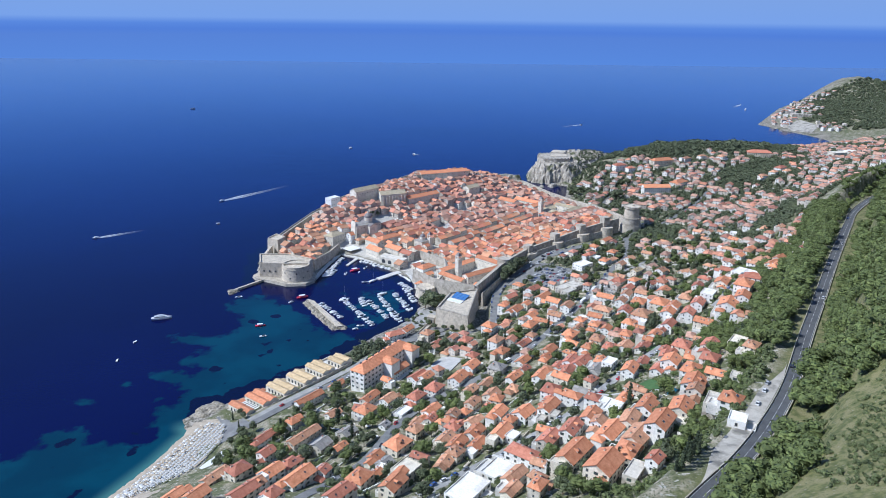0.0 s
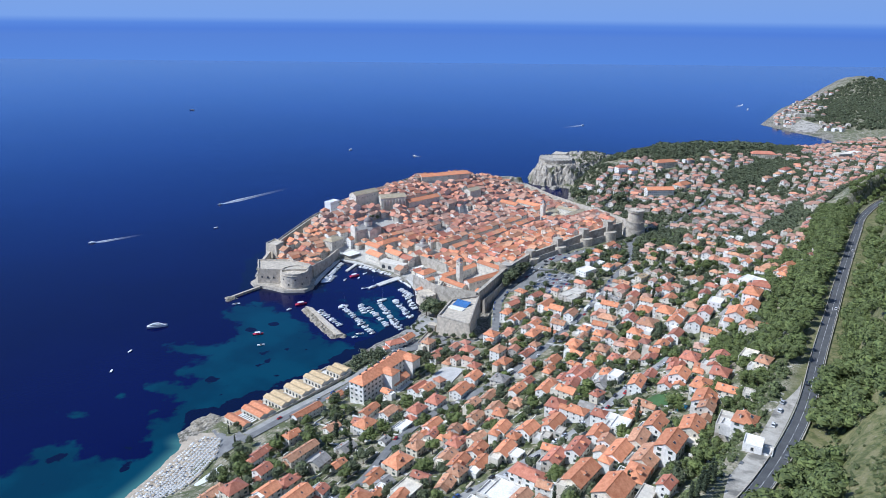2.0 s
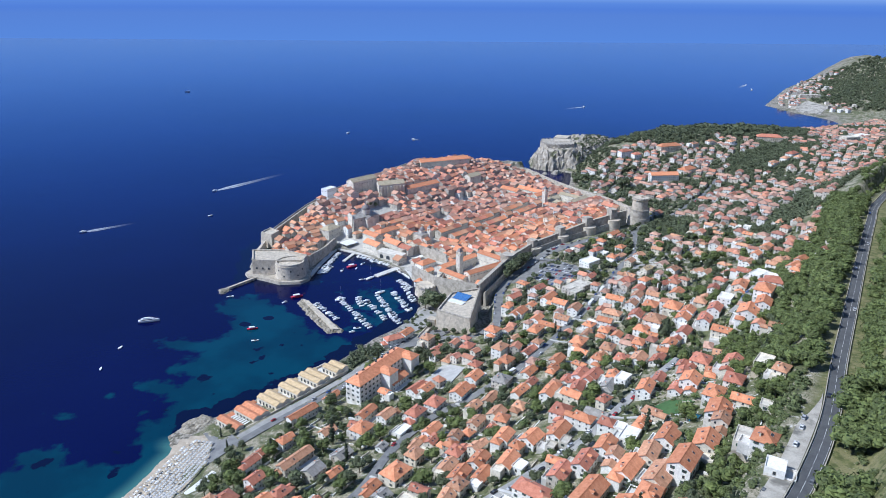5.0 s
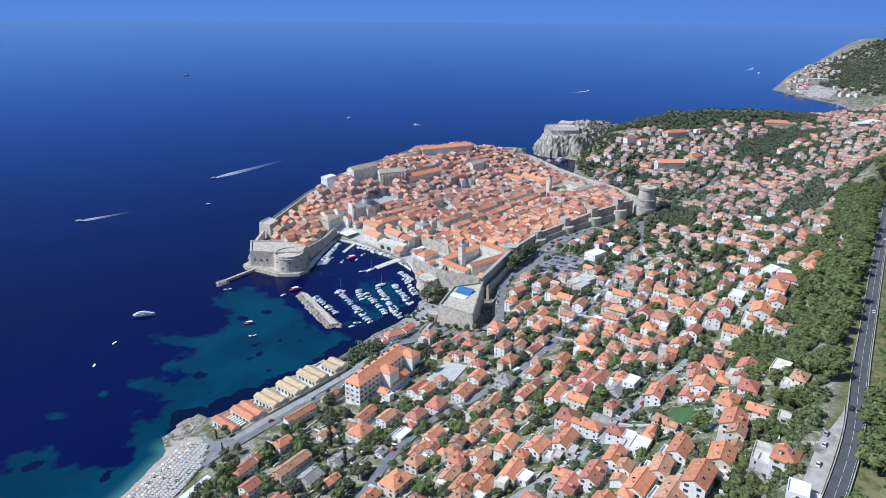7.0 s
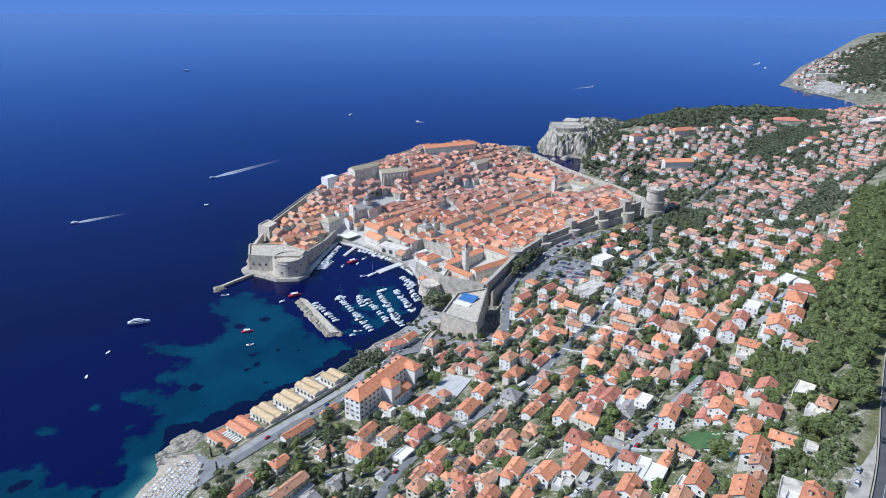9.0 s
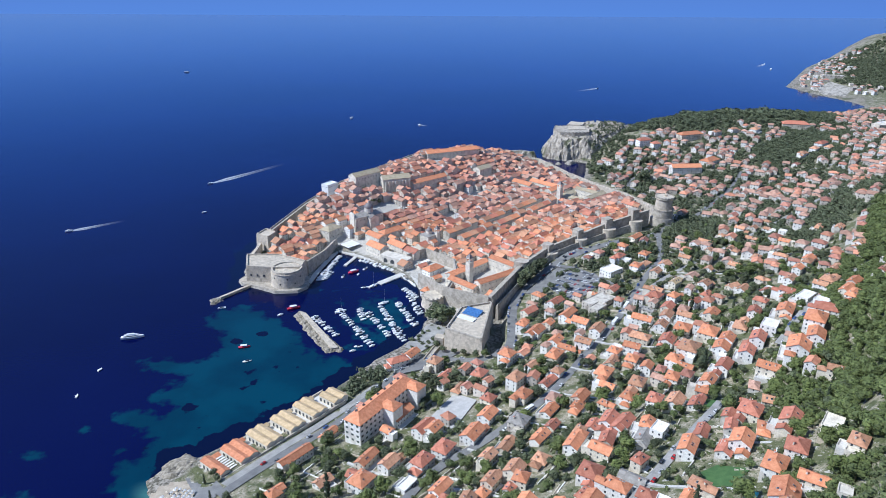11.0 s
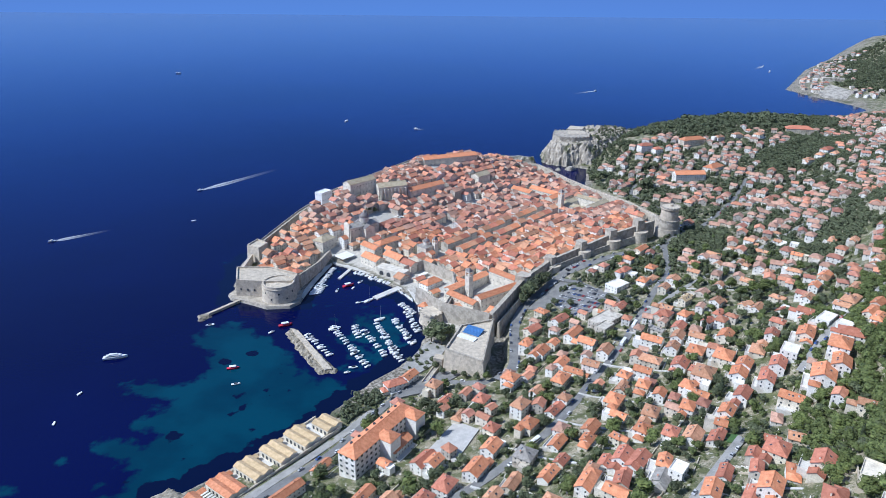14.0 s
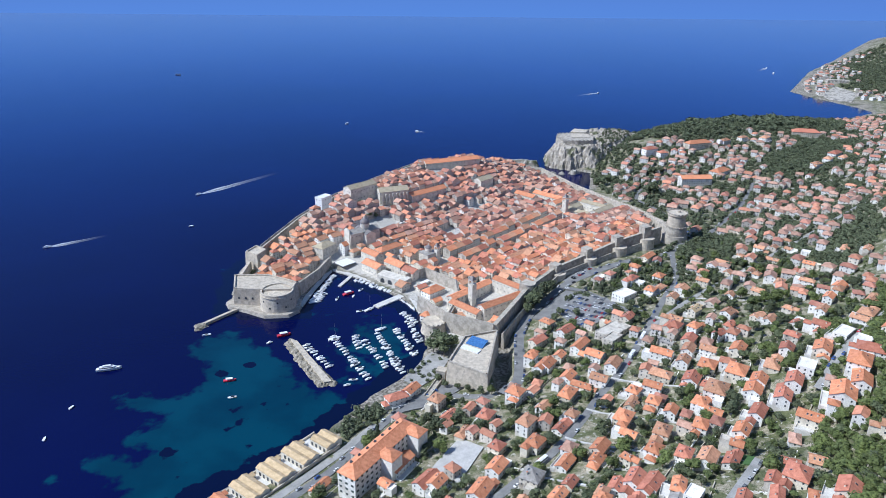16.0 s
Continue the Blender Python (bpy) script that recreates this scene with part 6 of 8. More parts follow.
def boat_kinds():
    out = []
    for l, w, mat, cab, label in ((6, 2.2, BOAT_WHITE, SUNBED, "small white motorboat under a pale canvas cover"), (8, 2.7, BOAT_WHITE, GLASS_AND_SHADE, "white cabin motorboat with dark windows"),
                                  (5, 1.9, BOAT_WHITE, WOOD, "small white rowing boat with wooden thwarts"), (12, 3.8, BOAT_WHITE, BOAT_WHITE, "white sailing yacht with a bare mast"),
                                  (13, 4.2, BOAT_RED, BOAT_WHITE, "red excursion boat with a white canopy")):
        hull = hull_shape(l, w, 0.9 if l < 9 else 1.4).mesh("boat", [mat])
        c = Shape()
        z = 0.9 if l < 9 else 1.4
        if l in (6, 8):
            c.prism([(-l * 0.2, -w * 0.3), (l * 0.15, -w * 0.3), (l * 0.25, 0), (l * 0.15, w * 0.3), (-l * 0.2, w * 0.3)], z - 0.2, z + 0.8, 0, None, 0.25)
        elif l == 5:
            for x in (-1.2, 0, 1.0):
                c.box(x, -0.75, z - 0.15, x + 0.3, 0.75, z - 0.08)
        elif l == 12:
            c.prism([(-2, -1), (3, -0.7), (3.4, 0), (3, 0.7), (-2, 1)], z, z + 0.7, 0, None, 0.2)
        else:
            c.box(-4, -1.8, z + 1.7, 3, 1.8, z + 1.85)
            for x in (-3.8, 2.8):
                for y in (-1.6, 1.6):
                    c.box(x - 0.05, y - 0.05, z - 0.2, x + 0.05, y + 0.05, z + 1.7)
        cabin = c.mesh("cabin", [cab])
        mast = None
        if l == 12:
            mast = Shape().ring(0.8, 0, 0.09, 0.06, z, z + 15, 6).box(-3.8, -0.06, z + 1.3, 0.8, 0.06, z + 1.45).mesh("mast", [CAR[1]])
        out.append((hull, cabin, mast, label, l))
    return out


BOATS = boat_kinds()


def boat(kind, x, y, turn, group="boats moored in the old harbour", scale=1.0):
    hull, cabin, mast, label, l = BOATS[kind]
    ob = thing("boat", hull, pose(x, y, 0, 0, 0, turn) @ Matrix.Scale(scale, 4), label, "boat", group)
    part("cabin", cabin, ob)
    if mast:
        part("mast", mast, ob)
    return ob


def moorings():
    r = random.Random(5)
    # rows of boats at their buoys, and along the quays
    for (x0, y0), (x1, y1), n, turn in (((-134, 703), (-107, 668), 10, 30), ((-112, 719), (-72, 650), 17, 30), ((-92, 722), (-86, 700), 5, 30), ((-82, 712), (-58, 668), 10, 30), ((-71, 726), (-44, 660), 18, 30),
                                        ((-55, 735), (-35, 690), 12, 35), ((-44, 752), (-30, 712), 9, 35), ((-50, 768), (-36, 750), 6, 35),
                                        ((-145, 790), (-133, 856), 26, 12), ((-138, 792), (-136, 812), 6, 15), ((-106, 847), (-66, 818), 18, 54), ((-54, 800), (-40, 778), 7, 300)):
        for k in range(n):
            f = (k + r.uniform(-0.2, 0.2)) / max(1, n - 1)
            boat(r.choice((0, 0, 0, 1, 2)), x0 + (x1 - x0) * f + r.uniform(-0.8, 0.8), y0 + (y1 - y0) * f + r.uniform(-0.5, 0.5), turn + r.uniform(-12, 12), "boats moored in the old harbour", r.uniform(0.92, 1.3))
    for kind, x, y, turn in ((3, -110, 716, 30), (3, -84, 776, 47), (3, -69, 735, 35), (4, -158, 722, 25), (4, -110, 812, 35), (1, -120, 800, 80), (1, -93, 772, 20), (0, -168, 708, 40), (1, -98, 822, 60), (2, -104, 806, 70), (1, -84, 648, 10), (0, -88, 640, 20)):
        boat(kind, x, y, turn)


moorings()


def cruiser(x, y, turn, l, label):
    s = hull_shape(l, l * 0.24, l * 0.10)
    ob = thing("motor_yacht", s.mesh("motor_yacht", [BOAT_WHITE]), pose(x, y, 0, 0, 0, turn), label, "yacht")
    c = Shape()
    c.prism([(-l * 0.38, -l * 0.09), (l * 0.2, -l * 0.09), (l * 0.3, 0), (l * 0.2, l * 0.09), (-l * 0.38, l * 0.09)], l * 0.1, l * 0.17, 0, None, 0.3)
    part("deck_house", c.mesh("deck_house", [BOAT_WHITE]), ob)
    g = Shape().prism([(-l * 0.3, -l * 0.093), (l * 0.18, -l * 0.093), (l * 0.27, 0), (l * 0.18, l * 0.093), (-l * 0.3, l * 0.093)], l * 0.125, l * 0.15)
    part("window_band", g.mesh("window_band", [GLASS_AND_SHADE]), ob, "dark window band")
    u = Shape().prism([(-l * 0.25, -l * 0.07), (l * 0.08, -l * 0.07), (l * 0.15, 0), (l * 0.08, l * 0.07), (-l * 0.25, l * 0.07)], l * 0.17, l * 0.225, 0, None, 0.4)
    part("fly_bridge", u.mesh("fly_bridge", [BOAT_WHITE]), ob)


cruiser(-293, 660, 15, 20, "white two-deck motor yacht at anchor")


def wake(x0, y0, x1, y1, w0, w1, label):
    """A speedboat and the foam that it leaves, spreading and thinning astern."""
    d = Vector((x1 - x0, y1 - y0))
    ang = math.degrees(math.atan2(-d.y, -d.x))
    n, m = 60, 8
    r = random.Random(int(x0))
    v, f, thin = [], [], []
    for k in range(n + 1):
        q = k / n
        half = (0.5 + (w1 - 0.5) * min(1, q / 0.22) ** 0.7) * (1 - 0.45 * max(0, q - 0.3) / 0.7) * 0.5
        for c in range(m + 1):
            u = 2 * c / m - 1
            v.append((d.length * q + r.uniform(-0.3, 0.3), u * half + 0.03 * d.length * q * q, 0.14))
            thin.append(max(0.0, (1 - q) ** 1.5) * (0.55 + 0.45 * abs(u)) * (1.0 if 0 < c < m else 0.35) * r.uniform(0.7, 1.0))
    for k in range(n):
        for c in range(m):
            a = k * (m + 1) + c
            f.append((a, a + 1, a + m + 2, a + m + 1))
    me = mesh("foam", v, f, FOAM)
    me.attributes.new("cover", "FLOAT", "POINT").data.foreach_set("value", thin)
    thing("foam", me, pose(x0, y0, 0, 0, 0, ang + 180), "white foam trail on the blue sea", "wake", kind="stuff")
    boat(0, x0, y0, ang, "boats out at sea", 1.5)


# ---------------------------------------------------------------- suburb houses
def villa(x, y, l, w, storeys, turn, kind, wall, tile):
    near = math.hypot(x, y) < 385
    house(x, y, l * 0.95, w * 0.95, storeys, turn, kind, wall, tile, near)


villa(85.9, 259.0, 15, 7, 1, 56, "flat", 2, 4)
villa(73.5, 263.9, 18, 13, 3, 53, "gable", 1, 0)
villa(13.4, 282.4, 22, 14, 1, 54, "flat", 0, 0)
villa(129.5, 262.8, 9, 8, 1, 60, "flat", 0, 0)
villa(-51.2, 289.5, 15, 9, 2, 53, "gable", 0, 1)
villa(88.4, 281.5, 15, 10, 2, 57, "hip", 2, 0)
villa(-24.1, 298.7, 14, 10, 2, 60, "gable", 1, 0)
villa(66.8, 296.7, 22, 11, 2, 52, "gable", 1, 0)
villa(30.2, 304.7, 17, 13, 1, 54, "flat", 0, 0)
villa(97.8, 296.2, 18, 11, 2, 52, "gable", 1, 2)
villa(-87.3, 300.0, 10, 9, 2, 55, "hip", 0, 1)
villa(44.1, 313.8, 19, 10, 2, 144, "hip", 0, 1)
villa(137.2, 287.9, 11, 10, 2, 54, "hip", 0, 0)
villa(109.3, 299.7, 18, 11, 3, 54, "gable", 0, 0)
villa(-43.9, 317.7, 13, 11, 2, 60, "hip", 1, 0)
villa(-18.8, 322.0, 14, 12, 2, 56, "flat", 1, 0)
villa(88.2, 311.4, 18, 10, 2, 53, "gable", 0, 0)
villa(-105.7, 309.7, 17, 9, 2, 54, "gable", 1, 1)
villa(135.8, 299.5, 15, 11, 2, 59, "flat", 2, 0)
villa(-35.5, 328.5, 7, 6, 1, 59, "gable", 0, 0)
villa(59.0, 325.1, 15, 9, 2, 56, "gable", 2, 1)
villa(100.6, 321.0, 15, 9, 2, 59, "gable", 1, 2)
villa(124.5, 314.4, 15, 11, 2, 60, "gable", 1, 0)
villa(71.9, 330.5, 16, 9, 2, 57, "gable", 0, 1)
villa(-103.6, 325.1, 10, 9, 2, 56, "gable", 0, 2)
villa(-80.8, 331.5, 20, 11, 2, 56, "gable", 0, 0)
villa(-133.5, 316.0, 13, 10, 2, 60, "gable", 0, 0)
villa(-32.3, 342.5, 9, 9, 1, 54, "gable", 2, 4)
villa(9.4, 348.3, 14, 9, 2, 60, "gable", 1, 0)
villa(21.8, 348.0, 13, 8, 1, 58, "gable", 0, 0)
villa(112.4, 331.5, 13, 10, 2, 54, "gable", 0, 0)
villa(42.0, 348.6, 9, 7, 1, 53, "flat", 0, 0)
villa(84.9, 341.8, 14, 9, 2, 58, "gable", 0, 0)
villa(35.8, 352.8, 15, 9, 2, 59, "gable", 1, 0)
villa(-150.0, 321.5, 16, 8, 2, 60, "gable", 1, 0)
villa(-71.0, 348.3, 9, 8, 1, 56, "flat", 0, 0)
villa(-39.3, 356.6, 9, 8, 1, 59, "gable", 1, 0)
villa(-100.7, 347.0, 15, 10, 2, 55, "gable", 0, 0)
villa(20.4, 361.1, 13, 9, 2, 58, "gable", 0, 0)
villa(99.7, 350.7, 14, 9, 1, 57, "flat", 0, 0)
villa(-26.3, 364.4, 16, 12, 2, 53, "hip", 1, 0)
villa(2.9, 365.9, 13, 8, 1, 58, "gable", 1, 2)
villa(158.2, 330.7, 7, 6, 1, 58, "flat", 2, 0)
villa(60.8, 363.0, 7, 5, 1, 59, "flat", 2, 4)
villa(140.8, 341.8, 15, 12, 2, 59, "gable", 0, 0)
villa(68.6, 364.3, 8, 5, 1, 58, "flat", 2, 4)
villa(-92.3, 359.7, 12, 9, 2, 54, "hip", 1, 1)
villa(51.3, 373.8, 13, 10, 2, 52, "gable", 0, 0)
villa(8.2, 377.6, 11, 9, 2, 57, "hip", 0, 1)
villa(109.7, 362.4, 8, 7, 1, 54, "gable", 0, 0)
villa(66.5, 373.2, 17, 9, 2, 56, "gable", 0, 0)
villa(-123.9, 358.8, 14, 11, 2, 52, "hip", 1, 1)
villa(155.3, 346.7, 13, 8, 1, 146, "gable", 1, 0)
villa(-139.6, 357.9, 16, 8, 1, 60, "gable", 1, 2)
villa(-16.1, 383.9, 11, 9, 2, 55, "hip", 1, 2)
villa(36.8, 385.4, 12, 9, 2, 60, "gable", 0, 0)
villa(-64.2, 385.2, 7, 6, 1, 53, "gable", 0, 0)
villa(81.7, 382.4, 13, 9, 2, 144, "hip", 0, 0)
villa(-77.8, 386.3, 12, 10, 2, 59, "gable", 2, 4)
villa(148.3, 366.5, 15, 10, 2, 54, "hip", 0, 0)
villa(91.1, 388.7, 14, 8, 1, 145, "gable", 0, 4)
villa(-113.3, 383.9, 11, 9, 2, 57, "gable", 0, 1)
villa(72.6, 401.2, 13, 12, 2, 60, "hip", 0, 1)
villa(16.3, 407.6, 8, 7, 1, 53, "hip", 0, 0)
villa(161.5, 374.7, 12, 10, 2, 58, "hip", 0, 1)
villa(31.2, 407.0, 7, 6, 1, 59, "gable", 0, 1)
villa(-38.6, 410.2, 7, 6, 1, 58, "gable", 0, 4)
villa(-63.7, 407.7, 12, 9, 1, 56, "gable", 2, 4)
villa(-93.2, 405.5, 27, 8, 2, 55, "gable", 2, 2)
villa(21.5, 416.7, 11, 8, 2, 57, "gable", 1, 2)
villa(-6.6, 417.8, 14, 8, 2, 56, "gable", 0, 0)
villa(139.5, 397.8, 12, 8, 1, 55, "gable", 0, 1)
villa(180.6, 382.6, 14, 9, 2, 52, "flat", 1, 0)
villa(35.3, 423.1, 12, 10, 2, 59, "gable", 1, 2)
villa(123.9, 406.4, 15, 9, 2, 60, "gable", 0, 0)
villa(147.6, 399.0, 13, 11, 2, 57, "gable", 0, 0)
villa(-123.7, 412.3, 11, 8, 2, 59, "gable", 0, 1)
villa(82.9, 422.5, 13, 9, 2, 142, "gable", 1, 0)
villa(-26.8, 431.3, 13, 7, 1, 56, "flat", 0, 0)
villa(51.3, 431.9, 10, 9, 1, 57, "hip", 1, 2)
villa(174.8, 407.2, 13, 10, 2, 54, "gable", 1, 1)
villa(-54.7, 439.8, 15, 12, 2, 58, "hip", 0, 0)
villa(70.7, 437.8, 14, 9, 2, 59, "gable", 0, 0)
villa(108.5, 431.4, 12, 9, 1, 58, "gable", 0, 4)
villa(-120.5, 428.6, 8, 7, 1, 56, "gable", 1, 1)
villa(21.6, 446.2, 11, 8, 2, 55, "gable", 1, 2)
villa(138.5, 425.8, 9, 7, 1, 59, "gable", 0, 1)
villa(117.6, 433.7, 11, 8, 2, 52, "flat", 0, 0)
villa(-79.8, 447.5, 12, 8, 1, 52, "gable", 0, 2)
villa(-18.5, 454.3, 14, 10, 2, 55, "hip", 0, 1)
villa(-39.7, 457.3, 13, 9, 2, 57, "gable", 0, 2)
villa(103.0, 452.3, 13, 9, 2, 52, "gable", 0, 1)
villa(166.9, 433.6, 14, 12, 2, 53, "hip", 1, 1)
villa(55.4, 462.3, 11, 8, 1, 53, "gable", 0, 0)
villa(-5.3, 466.4, 14, 11, 2, 59, "hip", 0, 1)
villa(86.5, 460.1, 11, 8, 1, 58, "gable", 0, 1)
villa(-54.7, 466.2, 18, 8, 2, 60, "gable", 1, 0)
villa(95.7, 459.9, 14, 9, 2, 58, "gable", 0, 1)
villa(63.7, 472.8, 10, 7, 1, 55, "gable", 1, 1)
villa(13.3, 478.8, 17, 11, 2, 59, "gable", 0, 0)
villa(43.7, 483.8, 13, 12, 2, 60, "hip", 2, 4)
villa(148.7, 464.2, 12, 8, 1, 56, "gable", 0, 1)
villa(137.3, 468.3, 14, 10, 2, 55, "gable", 0, 2)
villa(-102.6, 479.2, 22, 8, 2, 52, "gable", 0, 0)
villa(-12.4, 494.9, 12, 9, 2, 56, "gable", 0, 0)
villa(128.4, 478.6, 12, 9, 2, 58, "hip", 0, 1)
villa(-19.3, 498.2, 17, 10, 2, 53, "gable", 0, 1)
villa(65.0, 495.2, 14, 8, 1, 55, "gable", 0, 0)
villa(83.4, 493.6, 10, 8, 1, 56, "gable", 1, 0)
villa(24.2, 500.7, 14, 10, 2, 58, "gable", 0, 0)
villa(115.3, 490.3, 11, 9, 2, 52, "hip", 0, 0)
villa(86.9, 503.0, 13, 9, 2, 55, "gable", 1, 0)
villa(-86.1, 509.6, 12, 7, 1, 59, "gable", 1, 0)
villa(-36.8, 522.2, 22, 9, 2, 58, "gable", 0, 0)
villa(50.3, 521.7, 13, 10, 2, 53, "hip", 1, 0)
villa(26.1, 524.0, 10, 9, 2, 54, "hip", 1, 1)
villa(169.0, 498.9, 12, 9, 2, 55, "gable", 0, 0)
villa(126.8, 512.2, 13, 10, 2, 60, "hip", 1, 2)
villa(108.2, 518.4, 11, 8, 1, 143, "gable", 0, 0)
villa(204.2, 493.9, 14, 10, 2, 143, "gable", 1, 0)
villa(150.5, 513.2, 12, 9, 2, 59, "hip", 0, 0)
villa(68.5, 537.7, 10, 8, 1, 53, "gable", 0, 1)
villa(47.3, 545.0, 14, 10, 3, 52, "hip", 0, 2)
villa(184.9, 514.9, 14, 9, 2, 53, "gable", 0, 1)
villa(223.7, 499.7, 18, 14, 3, 59, "gable", 0, 0)
villa(109.7, 537.2, 15, 11, 2, 58, "hip", 1, 0)
villa(6.0, 553.7, 10, 7, 1, 60, "gable", 1, 2)
villa(139.7, 536.3, 10, 8, 2, 58, "gable", 0, 0)
villa(164.7, 529.5, 11, 8, 1, 144, "gable", 0, 0)
villa(78.7, 550.4, 9, 8, 2, 53, "hip", 0, 2)
villa(237.5, 506.9, 15, 11, 2, 59, "gable", 0, 0)
villa(202.1, 522.1, 13, 10, 2, 59, "gable", 0, 1)
villa(159.7, 539.8, 12, 10, 2, 52, "hip", 0, 0)
villa(133.2, 552.1, 11, 9, 2, 60, "hip", 1, 0)
villa(21.3, 567.6, 13, 10, 2, 60, "hip", 0, 1)
villa(119.7, 555.8, 10, 8, 1, 57, "gable", 1, 2)
villa(61.6, 566.4, 12, 8, 2, 52, "gable", 0, 2)
villa(191.4, 538.2, 13, 11, 2, 59, "gable", 0, 0)
villa(213.4, 533.1, 14, 10, 2, 58, "gable", 0, 1)
villa(244.6, 523.3, 18, 13, 3, 55, "hip", 0, 0)
villa(174.0, 551.9, 18, 14, 2, 57, "hip", 0, 2)
villa(-4.2, 581.9, 11, 7, 1, 53, "gable", 0, 1)
villa(198.5, 547.4, 12, 10, 2, 56, "gable", 0, 0)
villa(124.6, 570.2, 10, 9, 2, 53, "hip", 0, 0)
villa(80.9, 581.3, 17, 10, 2, 57, "hip", 1, 0)
villa(225.2, 543.3, 14, 11, 2, 55, "flat", 0, 0)
villa(138.4, 572.6, 13, 9, 2, 150, "gable", 0, 0)
villa(171.9, 563.6, 9, 7, 1, 54, "hip", 1, 1)
villa(256.8, 533.6, 17, 12, 2, 148, "hip", 0, 1)
villa(44.6, 592.2, 12, 12, 3, 55, "hip", 0, 0)
villa(164.4, 571.8, 14, 11, 2, 58, "gable", 0, 1)
villa(-14.0, 598.5, 12, 10, 3, 58, "hip", 1, 2)
villa(-45.5, 611.0, 18, 10, 2, 30, "hip", 0, 1)
villa(-34.5, 622.0, 15, 9, 2, 57, "gable", 0, 0)
villa(192.9, 567.5, 17, 13, 2, 56, "hip", 1, 0)
villa(92.7, 594.5, 14, 8, 1, 148, "gable", 1, 0)
villa(214.1, 563.3, 14, 10, 1, 58, "hip", 1, 2)
villa(147.7, 586.0, 16, 11, 2, 148, "hip", 1, 2)
villa(106.3, 595.3, 13, 10, 2, 149, "gable", 0, 2)
villa(240.9, 556.6, 15, 11, 2, 57, "gable", 1, 0)
villa(85.4, 607.1, 13, 9, 2, 55, "gable", 0, 0)
villa(180.3, 586.4, 14, 12, 2, 58, "hip", 1, 0)
villa(228.2, 575.8, 11, 9, 2, 57, "gable", 0, 1)
villa(168.0, 600.0, 11, 9, 2, 57, "gable", 0, 2)
villa(120.2, 613.1, 15, 10, 2, 58, "gable", 0, 2)
villa(206.6, 600.2, 15, 10, 2, 54, "gable", 1, 0)
villa(157.5, 617.4, 17, 10, 2, 148, "gable", 0, 0)
villa(189.2, 609.4, 12, 9, 2, 145, "gable", 0, 2)
villa(73.0, 634.2, 15, 11, 2, 56, "gable", 0, 0)
villa(176.9, 616.2, 13, 9, 2, 58, "gable", 0, 2)
villa(110.3, 632.5, 15, 11, 2, 144, "gable", 0, 0)
villa(84.7, 644.0, 10, 8, 2, 55, "gable", 1, 0)
villa(62.2, 648.1, 10, 9, 3, 57, "hip", 0, 0)
villa(102.8, 654.2, 20, 9, 2, 53, "gable", 0, 0)
villa(276.5, 539.9, 17.1, 7.6, 2, 43, "hip", 0, 0)
villa(261.2, 548.7, 10.45, 7.6, 2, 133, "flat", 0, 1)
villa(278.7, 552.6, 12.35, 7.6, 2, 42, "gable", 1, 0)
villa(261.0, 570.1, 17.1, 9.5, 2, 42, "flat", 0, 1)
villa(291.3, 565.7, 13.3, 7.6, 2, 42, "gable", 2, 0)
villa(306.5, 559.9, 11.4, 7.6, 2, 40, "gable", 0, 1)
villa(241.2, 595.4, 10.45, 8.55, 2, 138, "hip", 2, 1)
villa(257.6, 590.2, 9.5, 7.6, 1, 44, "gable", 1, 1)
villa(279.7, 585.3, 11.4, 7.6, 2, 135, "gable", 0, 2)
villa(261.8, 598.0, 11.4, 8.55, 2, 138, "gable", 0, 1)
villa(182.3, 631.4, 13.3, 9.5, 2, 54, "gable", 1, 1)
villa(167.9, 636.9, 10.45, 6.65, 1, 137, "gable", 2, 4)
villa(289.0, 593.0, 13.3, 10.45, 2, 45, "hip", 1, 2)
villa(204.9, 631.6, 10.45, 7.6, 2, 39, "gable", 0, 1)
villa(128.6, 653.2, 17.1, 9.5, 2, 47, "flat", 2, 0)
villa(256.3, 620.3, 9.5, 7.6, 1, 43, "gable", 0, 1)
villa(331.4, 592.2, 9.5, 7.6, 1, 46, "gable", 0, 1)
villa(193.2, 651.6, 11.4, 8.55, 2, 45, "hip", 0, 0)
villa(218.1, 645.7, 7.6, 6.65, 1, 43, "hip", 2, 1)
villa(179.5, 659.4, 12.35, 11.4, 2, 49, "hip", 2, 1)
villa(245.5, 639.1, 8.55, 7.6, 1, 44, "gable", 0, 2)
villa(72.1, 681.6, 16.15, 9.5, 2, 45, "gable", 1, 1)
villa(278.1, 627.5, 12.35, 7.6, 2, 45, "gable", 0, 2)
villa(306.2, 616.8, 11.4, 7.6, 2, 46, "gable", 0, 2)
villa(240.5, 650.1, 8.55, 7.6, 1, 39, "gable", 1, 2)
villa(183.6, 669.2, 11.4, 9.5, 2, 140, "gable", 2, 2)
villa(97.3, 690.1, 17.1, 9.5, 2, 48, "gable", 0, 1)
villa(223.4, 663.8, 10.45, 9.5, 2, 44, "gable", 0, 2)
villa(135.1, 689.3, 8.55, 6.65, 1, 144, "gable", 1, 0)
villa(149.0, 689.0, 10.45, 8.55, 2, 50, "gable", 1, 1)
villa(266.4, 652.8, 8.55, 7.6, 1, 129, "hip", 2, 2)
villa(203.0, 680.9, 10.45, 7.6, 2, 40, "gable", 1, 3)
villa(295.6, 651.5, 11.4, 7.6, 2, 48, "gable", 0, 0)
villa(84.8, 716.4, 12.35, 9.5, 2, 137, "hip", 1, 0)
villa(209.1, 692.7, 10.45, 5.7, 1, 41, "hip", 2, 3)
villa(309.2, 663.5, 11.4, 7.6, 2, 48, "hip", 0, 2)
